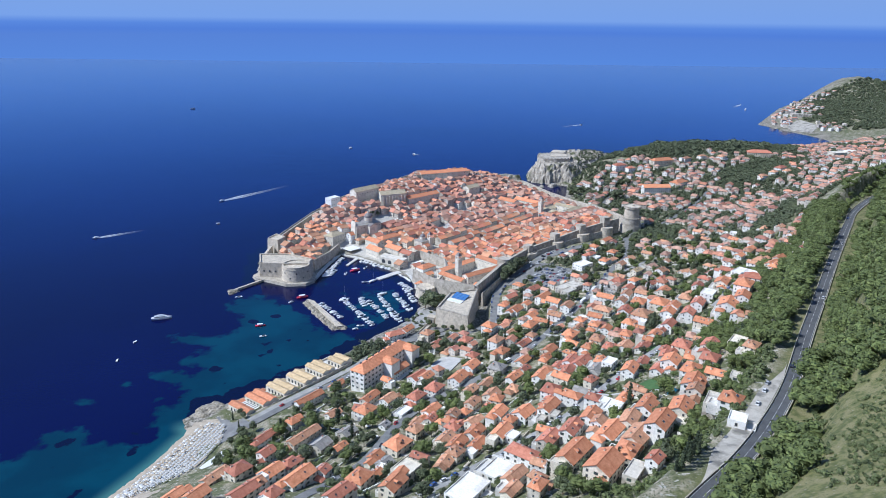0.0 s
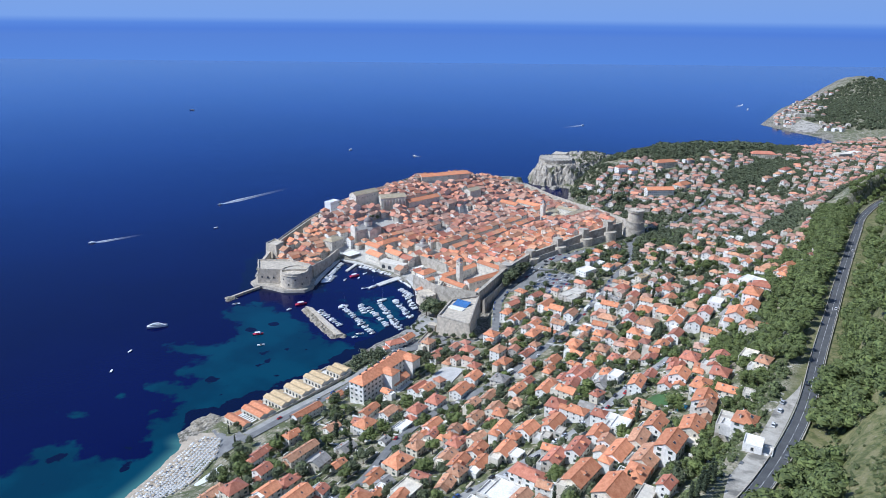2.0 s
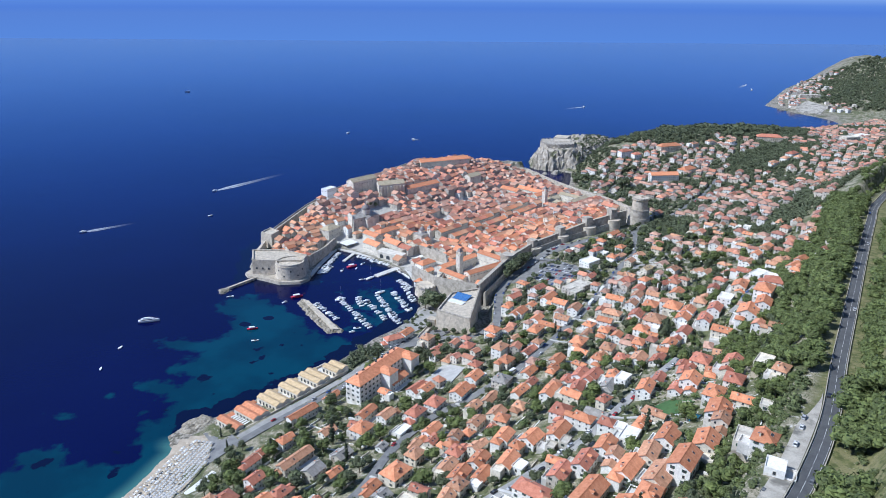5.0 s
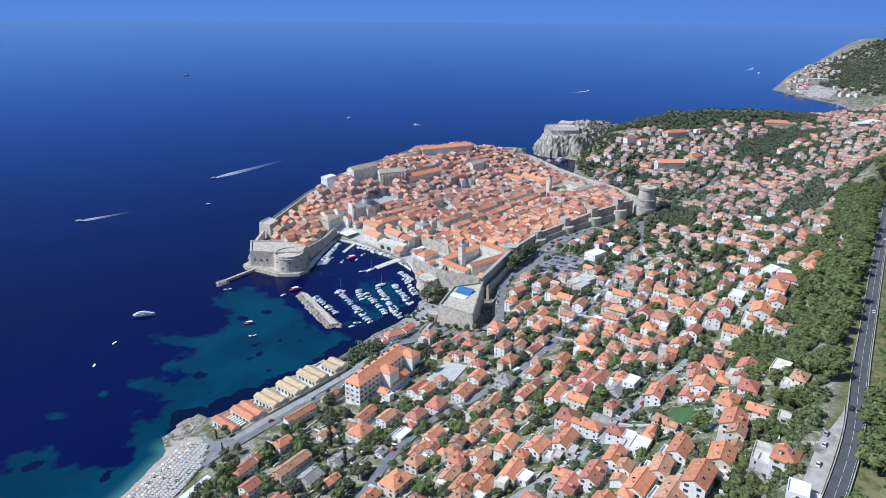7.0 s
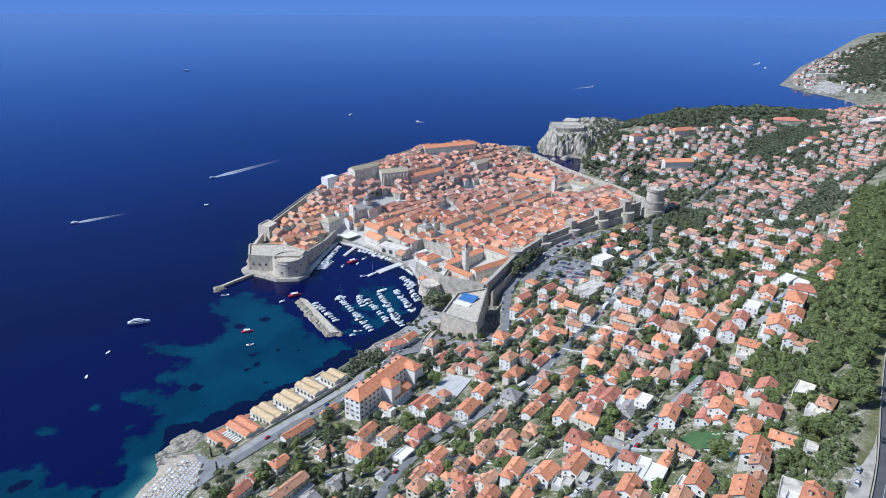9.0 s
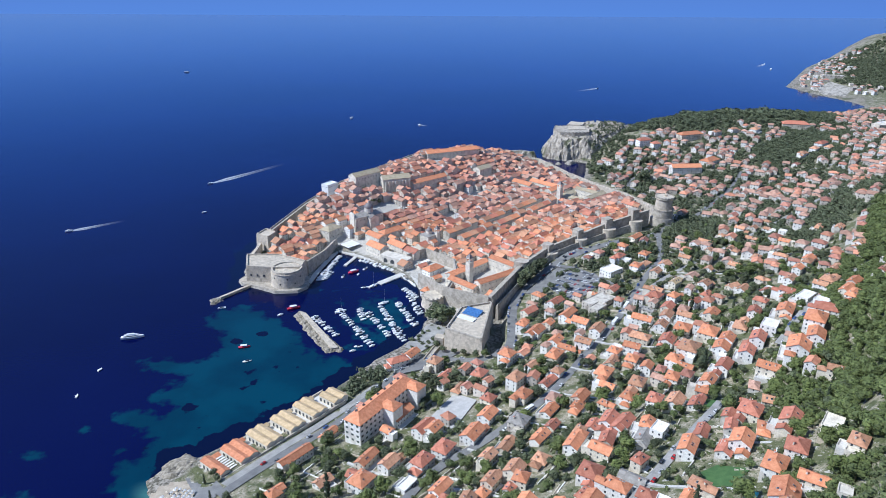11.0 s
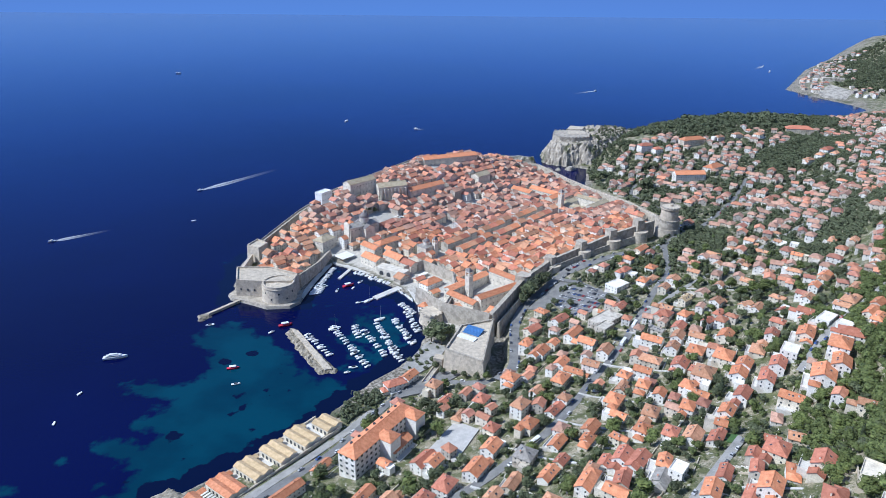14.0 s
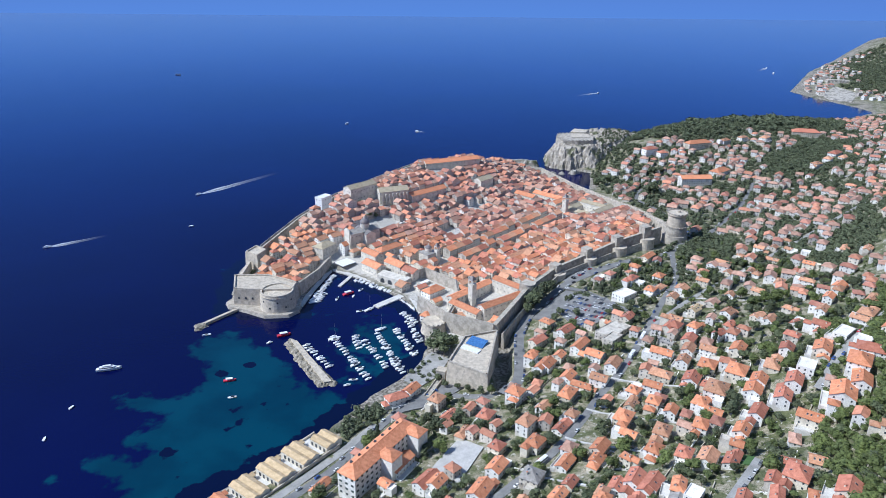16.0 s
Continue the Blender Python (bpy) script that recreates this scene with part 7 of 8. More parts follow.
villa(313.8, 671.1, 13.3, 8.55, 2, 43, "gable", 1, 0)
villa(196.2, 717.6, 11.4, 8.55, 2, 52, "gable", 1, 2)
villa(262.8, 699.5, 10.45, 8.55, 2, 133, "gable", 1, 2)
villa(243.4, 709.3, 8.55, 7.6, 1, 52, "gable", 0, 2)
villa(351.5, 665.0, 12.35, 7.6, 2, 40, "gable", 0, 2)
villa(210.1, 734.0, 11.4, 9.5, 2, 47, "gable", 0, 2)
villa(184.0, 743.3, 12.35, 9.5, 2, 54, "hip", 0, 0)
villa(305.7, 705.0, 13.3, 6.65, 2, 144, "hip", 0, 2)
villa(211.5, 745.0, 9.5, 7.6, 1, 54, "gable", 2, 2)
villa(196.9, 752.9, 9.5, 7.6, 1, 45, "hip", 0, 2)
villa(294.4, 726.2, 9.5, 7.6, 1, 52, "hip", 0, 2)
villa(233.4, 748.3, 11.4, 7.6, 2, 143, "gable", 1, 2)
villa(181.6, 769.2, 7.6, 7.6, 1, 141, "flat", 0, 0)
villa(331.0, 721.3, 9.5, 8.55, 2, 50, "flat", 2, 0)
villa(174.9, 776.5, 15.2, 8.55, 2, 48, "hip", 0, 1)
villa(200.7, 774.7, 12.35, 9.5, 2, 50, "hip", 0, 0)
villa(148.7, 793.9, 13.3, 5.7, 1, 54, "flat", 0, 1)
villa(286.5, 755.7, 8.55, 6.65, 1, 45, "hip", 0, 2)
villa(319.0, 747.5, 8.55, 6.65, 1, 46, "hip", 2, 1)
villa(283.9, 763.7, 8.55, 7.6, 1, 53, "gable", 0, 2)
villa(265.5, 770.4, 8.55, 7.6, 1, 47, "gable", 1, 2)
villa(331.5, 752.6, 10.45, 7.6, 2, 141, "gable", 1, 0)
villa(185.4, 807.3, 11.4, 9.5, 2, 141, "hip", 0, 0)
villa(273.4, 796.1, 9.5, 6.65, 1, 137, "gable", 0, 2)
villa(383.4, 752.7, 8.55, 7.6, 1, 51, "gable", 2, 2)
villa(315.5, 785.2, 8.55, 5.7, 1, 142, "gable", 2, 2)
villa(373.0, 771.0, 9.5, 7.6, 1, 52, "hip", 1, 2)
villa(206.5, 834.5, 19, 8.55, 2, 47, "gable", 1, 0)
villa(293.3, 811.5, 8.55, 7.6, 1, 52, "hip", 1, 2)
villa(347.5, 790.2, 8.55, 7.6, 1, 143, "flat", 0, 4)
villa(339.1, 807.7, 7.6, 5.7, 1, 135, "gable", 0, 2)
villa(314.7, 818.4, 10.45, 7.6, 2, 137, "gable", 0, 2)
villa(330.3, 820.2, 8.55, 6.65, 1, 48, "gable", 2, 2)
villa(348.8, 833.7, 9.5, 5.7, 1, 138, "hip", 0, 2)


SUBURB = [(-150, 395), (-60, 300), (20, 275), (75, 240), (128, 285), (172, 345), (205, 405), (232, 470), (290, 580), (360, 665), (440, 790), (540, 900), (700, 1080), (900, 1250), (1100, 1500), (1150, 1800),
          (1000, 1780), (860, 1700), (700, 1520), (560, 1400), (420, 1380), (300, 1310), (225, 1240), (240, 1100), (262, 960), (268, 900), (215, 850), (120, 775), (70, 700), (50, 640), (30, 600), (-15, 610), (-60, 565), (-110, 470)]
WOODS = [[(300, 1400), (420, 1345), (520, 1390), (700, 1440), (820, 1560), (860, 1740), (560, 1670), (420, 1580), (260, 1480)],
         [(483, 1194), (524, 1274), (579, 1315), (639, 1348), (720, 1380), (730, 1330), (650, 1277), (625, 1190), (560, 1178), (519, 1182)],
         [(225, 640), (265, 640), (270, 720), (225, 700)],
         [(244, 842), (262, 912), (300, 900), (312, 872), (296, 820), (276, 786), (258, 800)],
         [(335, 738), (378, 745), (425, 800), (430, 850), (390, 830)],
         [(268, 1104), (284, 1138), (306, 1128), (300, 1096), (280, 1088)]]


def large_building(x, y, l, w, storeys, turn, kind, wall, tile, label):
    ob = house(x, y, l, w, storeys, turn, kind, wall, tile, False, "", None, 5, "large_building")
    return tagged(ob, label, "building")


large_building(420, 1318, 46, 16, 3, 20, "hip", 1, 0, "long yellow hotel with an orange hipped roof among pines")
large_building(334, 1300, 22, 14, 4, 20, "hip", 0, 1, "white four-storey villa with a red hipped roof")
large_building(352, 1286, 15, 12, 3, 20, "hip", 0, 1, "white villa with a red hipped roof")
large_building(648, 1412, 48, 18, 3, -10, "hip", 1, 1, "large cream hotel with a red hipped roof")
large_building(361, 1148, 46, 15, 4, 5, "gable", 0, 0, "long white school with rows of windows and an orange roof")
large_building(416, 1198, 34, 17, 2, 40, "hip", 0, 0, "white hall with an orange hipped roof")
large_building(764, 1335, 28, 20, 4, 10, "flat", 1, 0, "tan flat-roofed office block")
large_building(612, 1240, 24, 13, 3, 40, "hip", 0, 1, "white apartment house with a red roof")
large_building(830, 1420, 60, 22, 2, 30, "flat", 0, 0, "long white flat-roofed hall")
large_building(133, 670, 30, 16, 2, 44, "flat", 2, 0, "grey flat-roofed service building")
large_building(160, 744, 19, 14, 2, 40, "flat", 0, 0, "white flat-roofed market building")


HOUSE_SPOTS += [(286, 1108, 13), (238, 1206, 12), (129, 375, 10), (157, 468, 6), (134, 353.5, 3), (-8, 518, 11), (3, 535, 12), (8, 515, 11), (0, 545, 6), (14, 533, 8)]


def free_of(x, y, r, extra=0.0):
    for a, b, c in HOUSE_SPOTS:
        if abs(x - a) < c + r + extra and math.hypot(x - a, y - b) < (c + r) * 0.86 + extra:
            return False
    d = np.hypot(STREET_XY[:, 0] - x, STREET_XY[:, 1] - y) - STREET_XY[:, 2]
    if d.min() < r * 0.75 + extra:
        return False
    return np.hypot(ROAD_XYZ[:, 0] - x, ROAD_XYZ[:, 1] - y).min() > 7 + r


PARKING = [[(97, 744), (120, 772), (146, 750), (149, 725), (118, 692), (108, 707)], [(113, 806), (146, 831), (150, 824), (124, 803), (117, 797)]]


def suburb_fill():
    r = random.Random(11)
    c, s = math.cos(radians(56)), math.sin(radians(56))
    made = []
    for a in np.arange(0, 2400, 13.5):
        for b in np.arange(-900, 700, 14.5):
            p, q = a + r.uniform(-4.5, 4.5), b + r.uniform(-4.5, 4.5)
            x, y = c * p - s * q, s * p + c * q + 100
            near = (y < 690 and x < 360) or (x < 200 and y < 800)
            l, w = (r.choice((7, 8, 9, 10)), r.choice((6, 7, 8))) if near else (r.choice((9, 10, 11, 12, 13)), r.choice((8, 8.5, 9, 10)))
            if not inside(SUBURB, x, y) or any(inside(w2, x, y) for w2 in WOODS + PARKING):
                continue
            green = noise.noise((x * 0.012, y * 0.012, 5.0))
            if r.random() < (0.62 + (0.25 if x < -10 else 0) if near else 0.30 + max(0, green) * 2.4):
                continue
            if not free_of(x, y, l * (0.36 if near else 0.5), 0.0 if near else 0.8):
                continue
            made.append((x, y, l, w, r.choice((1, 2, 2, 2)), 56 + r.choice((0, 0, 90)) + r.uniform(-12, 12), r.choice(("gable", "gable", "hip", "hip")), r.choice((0, 0, 1, 1, 2)), r.choice((0, 0, 1, 2) if near else (2, 2, 2, 2, 0, 1))))
            HOUSE_SPOTS.append((x, y, 0.45 * math.hypot(l, w)))
    made.sort(key=lambda h: math.hypot(h[0], h[1]))
    for i, h in enumerate(made):
        house(*h, False, "houses of the hillside suburb", None, 5.0, "house", None, None if i < 40 else SUBURB_REST)


for hx, hy, hl, hw, hs in ((560, 1192, 14, 11, 3), (586, 1210, 15, 11, 3), (612, 1216, 13, 10, 2), (470, 1330, 18, 10, 2), (505, 1342, 16, 9, 2), (545, 1345, 22, 12, 2)):
    house(hx, hy, hl, hw, hs, 30 + hx % 7 * 3, "hip", 0, 2, False, "houses of the hillside suburb")
suburb_fill()


def headland_houses():
    r = random.Random(13)
    large_building(1130, 2205, 64, 18, 3, -12, "flat", 2, 0, "long grey flat-roofed hotel above the far cove")
    for _ in range(1500):
        x, y = r.uniform(1010, 1520), r.uniform(1960, 2620)
        s = float(shore_distance([x], [y])[0])
        if s < 30 or s > 230 or inside(COVE, x, y) or r.random() < 0.1 + s / 190 or not free_of(x, y, 6, 0.5):
            continue
        house(x, y, r.choice((10, 12, 14)), r.choice((9, 10)), r.choice((2, 2, 3)), r.uniform(0, 180), r.choice(("hip", "gable", "flat")), r.choice((0, 1, 2)), r.choice((2, 2, 2, 1)), False, "", None, 5.0, "house", None, SUBURB_REST)


COVE = [(1030, 2100), (1105, 2175), (1112, 2060), (1052, 1985), (1015, 2030)]
headland_houses()
SUBURB_REST.build("suburb_houses", "far white and cream houses with orange roofs", "houses")


# ---------------------------------------------------------------- trees
def crown_shape(r, radius, height, lobes, clumps, size, base=0.0, slim=False, n=6, m=4):
    """A crown of uneven lobes set with many small leaf clumps."""
    s = Shape()
    centres = []
    for k in range(lobes):
        a = 2 * math.pi * k / lobes + r.uniform(-0.5, 0.5)
        d = radius * r.uniform(0.25, 0.55) if k else 0
        centres.append((d * math.cos(a), d * math.sin(a), base + height * (r.uniform(0.3, 0.72) if k else 0.55), radius * r.uniform(0.42, 0.62)))
    if slim:
        centres = [(0, 0, base + height * f, radius * g) for f, g in ((0.15, 0.9), (0.35, 1.0), (0.55, 0.85), (0.75, 0.6), (0.9, 0.35))]
    flat = 1.25 if slim else 0.8
    for cx, cy, cz, cr in centres:
        first = len(s.v)
        for j in range(1, m):
            for i in range(n):
                th, ph = math.pi * j / m, 2 * math.pi * (i + 0.5 * j) / n
                q = cr * 0.86 * r.uniform(0.8, 1.12)
                s.v.append((cx + q * math.sin(th) * math.cos(ph), cy + q * math.sin(th) * math.sin(ph), cz + q * flat * math.cos(th)))
        s.v += [(cx, cy, cz + cr * flat * 0.86), (cx, cy, cz - cr * flat * 0.7)]
        t, b = len(s.v) - 2, len(s.v) - 1
        for i in range(n):
            s.f += [(t, first + i, first + (i + 1) % n), (b, first + (m - 2) * n + (i + 1) % n, first + (m - 2) * n + i)]
            for j in range(m - 2):
                k0, k1 = first + j * n, first + (j + 1) * n
                s.f.append((k0 + i, k1 + i, k1 + (i + 1) % n, k0 + (i + 1) % n))
        s.s = [0] * len(s.f)
        for _ in range(clumps // len(centres)):
            v = Vector((r.gauss(0, 1), r.gauss(0, 1), r.gauss(0.35, 1))).normalized()
            p = Vector((cx, cy, cz)) + Vector((v.x, v.y, v.z * flat)) * cr * r.uniform(0.84, 1.15)
            t1 = v.orthogonal().normalized()
            t1.rotate(Matrix.Rotation(r.uniform(0, 6.28), 3, v))
            t2 = v.cross(t1)
            z = size * r.uniform(0.6, 1.4)
            tip = p + v * z * r.uniform(0.3, 0.9)
            s.add([p + t1 * z, p - t1 * z * 0.6 + t2 * z * 0.8, p - t1 * z * 0.6 - t2 * z * 0.8, tip], [(0, 1, 3), (1, 2, 3)])
    return s


def trunk_shape(r, h, rad, limbs=3):
    s = Shape()
    s.ring(0, 0, rad, rad * 0.55, -1.0, h, 6)
    for k in range(limbs):
        a = 2 * math.pi * k / max(1, limbs) + r.uniform(-0.4, 0.4)
        p, q = Vector((0, 0, h * 0.7)), Vector((math.cos(a) * h * 0.45, math.sin(a) * h * 0.45, h * 1.15))
        w = rad * 0.35
        s.add([p + Vector((w, 0, 0)), p + Vector((-w, w, 0)), p + Vector((-w, -w, 0)), q], [(0, 1, 3), (1, 2, 3), (2, 0, 3)])
    return s


def tree_kinds():
    r = random.Random(17)
    out = []
    for n in range(4):
        out.append(("pine_tree", trunk_shape(r, 4.0, 0.28), crown_shape(r, 4.0, 6.0, 7, 190, 0.52, 2.2), LEAF[0], "green pine with a rounded uneven crown"))
    for n in range(4):
        out.append(("broadleaf_tree", trunk_shape(r, 2.6, 0.22), crown_shape(r, 3.2, 4.8, 6, 150, 0.50, 1.5), LEAF[1], "dark green leafy garden tree"))
    for n in range(3):
        out.append(("fruit_tree", trunk_shape(r, 1.9, 0.15), crown_shape(r, 2.3, 3.4, 5, 120, 0.40, 1.0), LEAF[2], "light green garden fruit tree"))
    for n in range(2):
        out.append(("cypress", trunk_shape(r, 2.0, 0.2, 0), crown_shape(r, 1.4, 12.0, 5, 150, 0.4, 0.5, True), LEAF[3], "tall narrow dark cypress"))
    # low bushes and far crowns, for the woods and hedges
    for leaf, label in ((LEAF_FAR[1], "dark bush"), (LEAF_FAR[2], "green bush"), (LEAF_FAR[0], "far pine")):
        out.append(("bush", trunk_shape(r, 0.6, 0.1, 0), crown_shape(r, 3.0, 3.6, 3, 30, 0.75, 0.2, False, 5, 3), leaf, label))
    return [(name, t.mesh(name, [BARK]), c.mesh("crown", [leaf]), label) for name, t, c, leaf, label in out[:13]], out


TREES, TREE_SHAPES = tree_kinds()
TREE_COUNT = {}


def tree(kind, x, y, scale, turn, group="trees among the houses"):
    name, trunk, crown, label = TREES[kind]
    TREE_COUNT[name] = TREE_COUNT.get(name, 0) + 1
    ob = thing(name, trunk, pose(x, y, ground(x, y) - 0.1, 0, 0, turn) @ Matrix.Scale(scale, 4), label, "tree", group)
    part("crown", crown, ob)
    return ob


for kind, x, y, sc in ((4, 83, 765, 2.9), (5, 76, 757, 2.5), (6, 90, 776, 2.8), (7, 71, 748, 2.0), (5, 96, 784, 2.3), (4, 79, 762, 2.6), (7, 112, 722, 1.5), (5, 99, 733, 1.4), (6, 146, 711, 1.7), (4, 156, 706, 1.6), (7, 128, 781, 1.5), (4, -9, 692, 3.1), (6, -18, 691, 2.6), (5, -13, 700, 2.7), (7, -2, 694, 2.4), (4, -9, 684, 2.0), (7, 20, 612, 1.2), (4, 10, 620, 1.1), (6, 2, 626, 1.0), (5, -8, 630, 1.1), (7, -14, 640, 1.2), (4, -16, 652, 1.1), (0, 28, 610, 1.0)):
    tree(kind, x, y, sc, 37 * x, "trees by the town walls")
for kind, x, y, sc in ((4, -20, 577, 1.5), (5, -10, 563, 1.6), (6, -21, 556, 1.6), (7, -28, 542, 1.5), (4, -24, 549, 1.5), (5, -20, 538, 1.3), (6, 16, 556, 1.5), (7, 8, 561, 1.4), (4, -15, 570, 1.5), (6, -28, 553, 1.4), (5, -2, 554, 1.3)):
    tree(kind, x, y, sc, 37 * x, "trees round the playground")
for kind, x, y, sc in (
                       (5, -163, 1044, 1.6), (4, -119, 1014, 1.6), (6, -113, 1008, 1.3), (8, -193, 877, 1.5), (9, -186, 870, 1.3), (10, -198, 868, 1.2), (4, 284, 1104, 3.2), (5, 292, 1118, 3.0), (6, 287, 1034, 2.0), (4, 238, 1207, 2.6), (7, 228, 1203, 2.2), (5, 248, 1214, 2.2), (4, 330, 1215, 2.3), (6, 322, 1225, 2.0), (4, -106, 988, 1.6), (5, -120, 992, 1.5), (6, -98, 992, 1.3), (7, -166, 1068, 1.8), (5, 108, 1216, 1.6)):
    tree(kind, x, y, sc, 37 * x, "trees by the town walls")
for kind, x, y, sc in ((11, -160, 462, 0.7), (5, -157, 470, 0.9), (6, -152, 464, 0.9), (12, -150, 444, 0.7), (4, -146, 436, 1.2), (6, -142, 428, 1.3), (7, -138, 440, 1.2), (5, -134, 420, 1.3), (4, -150, 424, 1.1), (6, -140, 410, 1.3), (7, -150, 398, 1.2), (5, -146, 386, 1.4)):
    tree(kind, x, y, sc, 31 * x, "trees above the beach")
for k in range(7):
    tree(11 + k % 2, 90 + 2.2 * k + 1.2 * (k % 3), 224 + 2.6 * k, 0.75 + 0.06 * (k % 4), 40 * k, "cypresses below the highway")


def garden_trees():
    r = random.Random(23)
    tries = 0
    while tries < 9000 and sum(TREE_COUNT.values()) < 780:
        tries += 1
        x, y = r.uniform(-190, 330), r.uniform(240, 860)
        if not inside(SUBURB, x, y) or any(inside(w, x, y) for w in PARKING):
            continue
        k = r.choice((0, 1, 4, 5, 6, 7, 4, 5, 8, 9, 10, 8))
        if r.random() < 0.04 and TREE_COUNT.get("cypress", 0) < 30:
            k = 11 + r.randrange(2)
        sc = r.uniform(0.85, 1.45) * (1.15 if x < -10 else 1.0)
        if TREE_COUNT.get(TREES[k][0], 0) >= 298 or not free_of(x, y, (2.2 if k < 11 else 0.9) * sc, 0.0):
            continue
        tree(k, x, y, sc, r.uniform(0, 360))


garden_trees()


def wood(name, spots, kinds, label, lowest=0.7, highest=1.3, seed=1, foot=ground):
    """A wood of trees that nobody could count, in one mesh."""
    r = random.Random(seed)
    v, f, base = [], [], 0
    packs = []
    for k in kinds:
        sh = TREE_SHAPES[k][2]
        packs.append((np.array(sh.v), sh.f))
    for x, y in spots:
        pv, pf = packs[r.randrange(len(packs))]
        sc, a = r.uniform(lowest, highest), r.uniform(0, 6.28)
        c, s = math.cos(a) * sc, math.sin(a) * sc
        q = np.c_[pv[:, 0] * c - pv[:, 1] * s + x, pv[:, 0] * s + pv[:, 1] * c + y, pv[:, 2] * sc * r.uniform(0.85, 1.15) + foot(x, y) - 0.8 * sc]
        v.append(q)
        f += [tuple(i + base for i in t) for t in pf]
        base += len(q)
    me = bpy.data.meshes.new(name)
    me.from_pydata(np.concatenate(v).tolist(), [], f)
    me.materials.append(LEAF_FAR[{"pine_needles": 0, "dark_leaves": 1, "garden_leaves": 2}.get(TREE_SHAPES[kinds[0]][3].name, 1)] if "far" not in TREE_SHAPES[kinds[0]][3].name else TREE_SHAPES[kinds[0]][3])
    return tagged(new(name, me), label, "trees", kind="stuff")


def scatter(ring, n, gap, seed, keep=None):
    r = random.Random(seed)
    xs, ys = [p[0] for p in ring], [p[1] for p in ring]
    out, grid = [], {}
    for _ in range(n * 12):
        if len(out) >= n:
            break
        x, y = r.uniform(min(xs), max(xs)), r.uniform(min(ys), max(ys))
        if not inside(ring, x, y) or (keep and not keep(x, y)):
            continue
        cell = (int(x // gap), int(y // gap))
        if any(math.hypot(x - a, y - b) < gap for i in (-1, 0, 1) for j in (-1, 0, 1) for a, b in grid.get((cell[0] + i, cell[1] + j), ())):
            continue
        grid.setdefault(cell, []).append((x, y))
        out.append((x, y))
    return out


def off_road(m):
    return lambda x, y: np.hypot(ROAD_XYZ[:, 0] - x, ROAD_XYZ[:, 1] - y).min() > m


BELT_LOW = [(186, 345), (206, 378), (240, 425), (300, 520), (390, 655), (445, 740), (430, 780), (365, 690), (308, 612), (272, 565), (246, 510), (232, 470), (204, 420), (180, 375)]
BELT_HIGH = [(165, 283), (172, 266), (186, 268), (210, 280), (250, 312), (315, 390), (370, 495), (450, 610), (520, 715), (600, 800), (560, 830), (470, 730), (405, 645), (325, 522), (262, 425), (215, 350), (185, 312)]
ROADSIDE_CLUMP = [(102, 188), (128, 203), (140, 222), (151, 244), (145, 251), (126, 235), (110, 217), (98, 202)]
BELT_NEAR = [(165, 283), (172, 266), (186, 268), (210, 280), (250, 312), (290, 360), (262, 425), (215, 350), (185, 312)]
wood("pine_wood", scatter(BELT_LOW, 700, 4.3, 31, lambda x, y: off_road(6.0)(x, y) and free_of(x, y, 1.5)), (0, 1, 2, 3), "dense belt of green pines below the highway", 0.85, 1.55, 2)
wood("pine_wood", scatter(BELT_HIGH, 900, 5.2, 32, lambda x, y: off_road(6.5)(x, y) and not inside(BELT_NEAR, x, y)) + scatter(BELT_NEAR, 420, 4.4, 46, off_road(6.0)) + scatter(ROADSIDE_CLUMP, 40, 4.4, 41, off_road(6.0)), (0, 1, 2, 3), "dense green pine wood on the slope above the highway", 1.0, 1.75, 3)
wood("pine_wood", scatter(WOODS[0], 1300, 6.0, 33, lambda x, y: free_of(x, y, 3)), (13, 15), "dark pine wood on the hill above the sea", 1.3, 3.0, 4)
CREST = [(430, 1420), (560, 1440), (700, 1500), (760, 1600), (640, 1640), (500, 1560)]
wood("pine_wood", scatter(CREST, 90, 13.0, 57, lambda x, y: free_of(x, y, 3) and noise.noise((x * 0.02, y * 0.02, 3.0)) > -0.1), (13, 15), "tall old pines standing over the wood on the hill", 3.0, 4.4, 23)
for n in (3, 4, 5):
    wood("garden_trees", scatter(WOODS[n], 130, 4.4, 60 + n, lambda x, y: free_of(x, y, 1.3)), (13, 13, 14), "thick dark green trees in a large garden", 1.1, 1.9, 60 + n)
wood("pine_wood", scatter(WOODS[1], 560, 5.2, 37, lambda x, y: free_of(x, y, 2)), (13, 15), "dark pine grove between the far houses", 1.4, 2.5, 8)
wood("garden_trees", scatter(SUBURB, 4600, 4.0, 34, lambda x, y: y > 760 and free_of(x, y, 1.2)), (13, 13, 14), "dark green trees between the far houses", 0.9, 2.1, 5)
wood("garden_trees", scatter(SUBURB, 500, 4.0, 45, lambda x, y: y < 830 and x < 380 and free_of(x, y, 1.9) and not any(inside(w, x, y) for w in PARKING)), (4, 5, 6, 7), "dark green leafy trees crowding the gardens", 0.7, 1.35, 14)
wood("garden_shrubs", scatter(SUBURB, 2600, 2.2, 38, lambda x, y: y < 830 and x < 380 and free_of(x, y, 0.7) and not any(inside(w, x, y) for w in PARKING)), (14, 13), "green shrubs and hedges in the gardens", 0.35, 0.85, 9)
BELT_FAR = [(450, 742), (476, 732), (560, 826), (700, 925), (790, 1010), (740, 1070), (640, 1000), (540, 905), (480, 815)]
wood("pine_wood", scatter(BELT_FAR, 380, 5.2, 49, lambda x, y: off_road(8)(x, y) and free_of(x, y, 1.5)), (15, 13), "green pines on both sides of the far highway", 1.1, 2.0, 17)
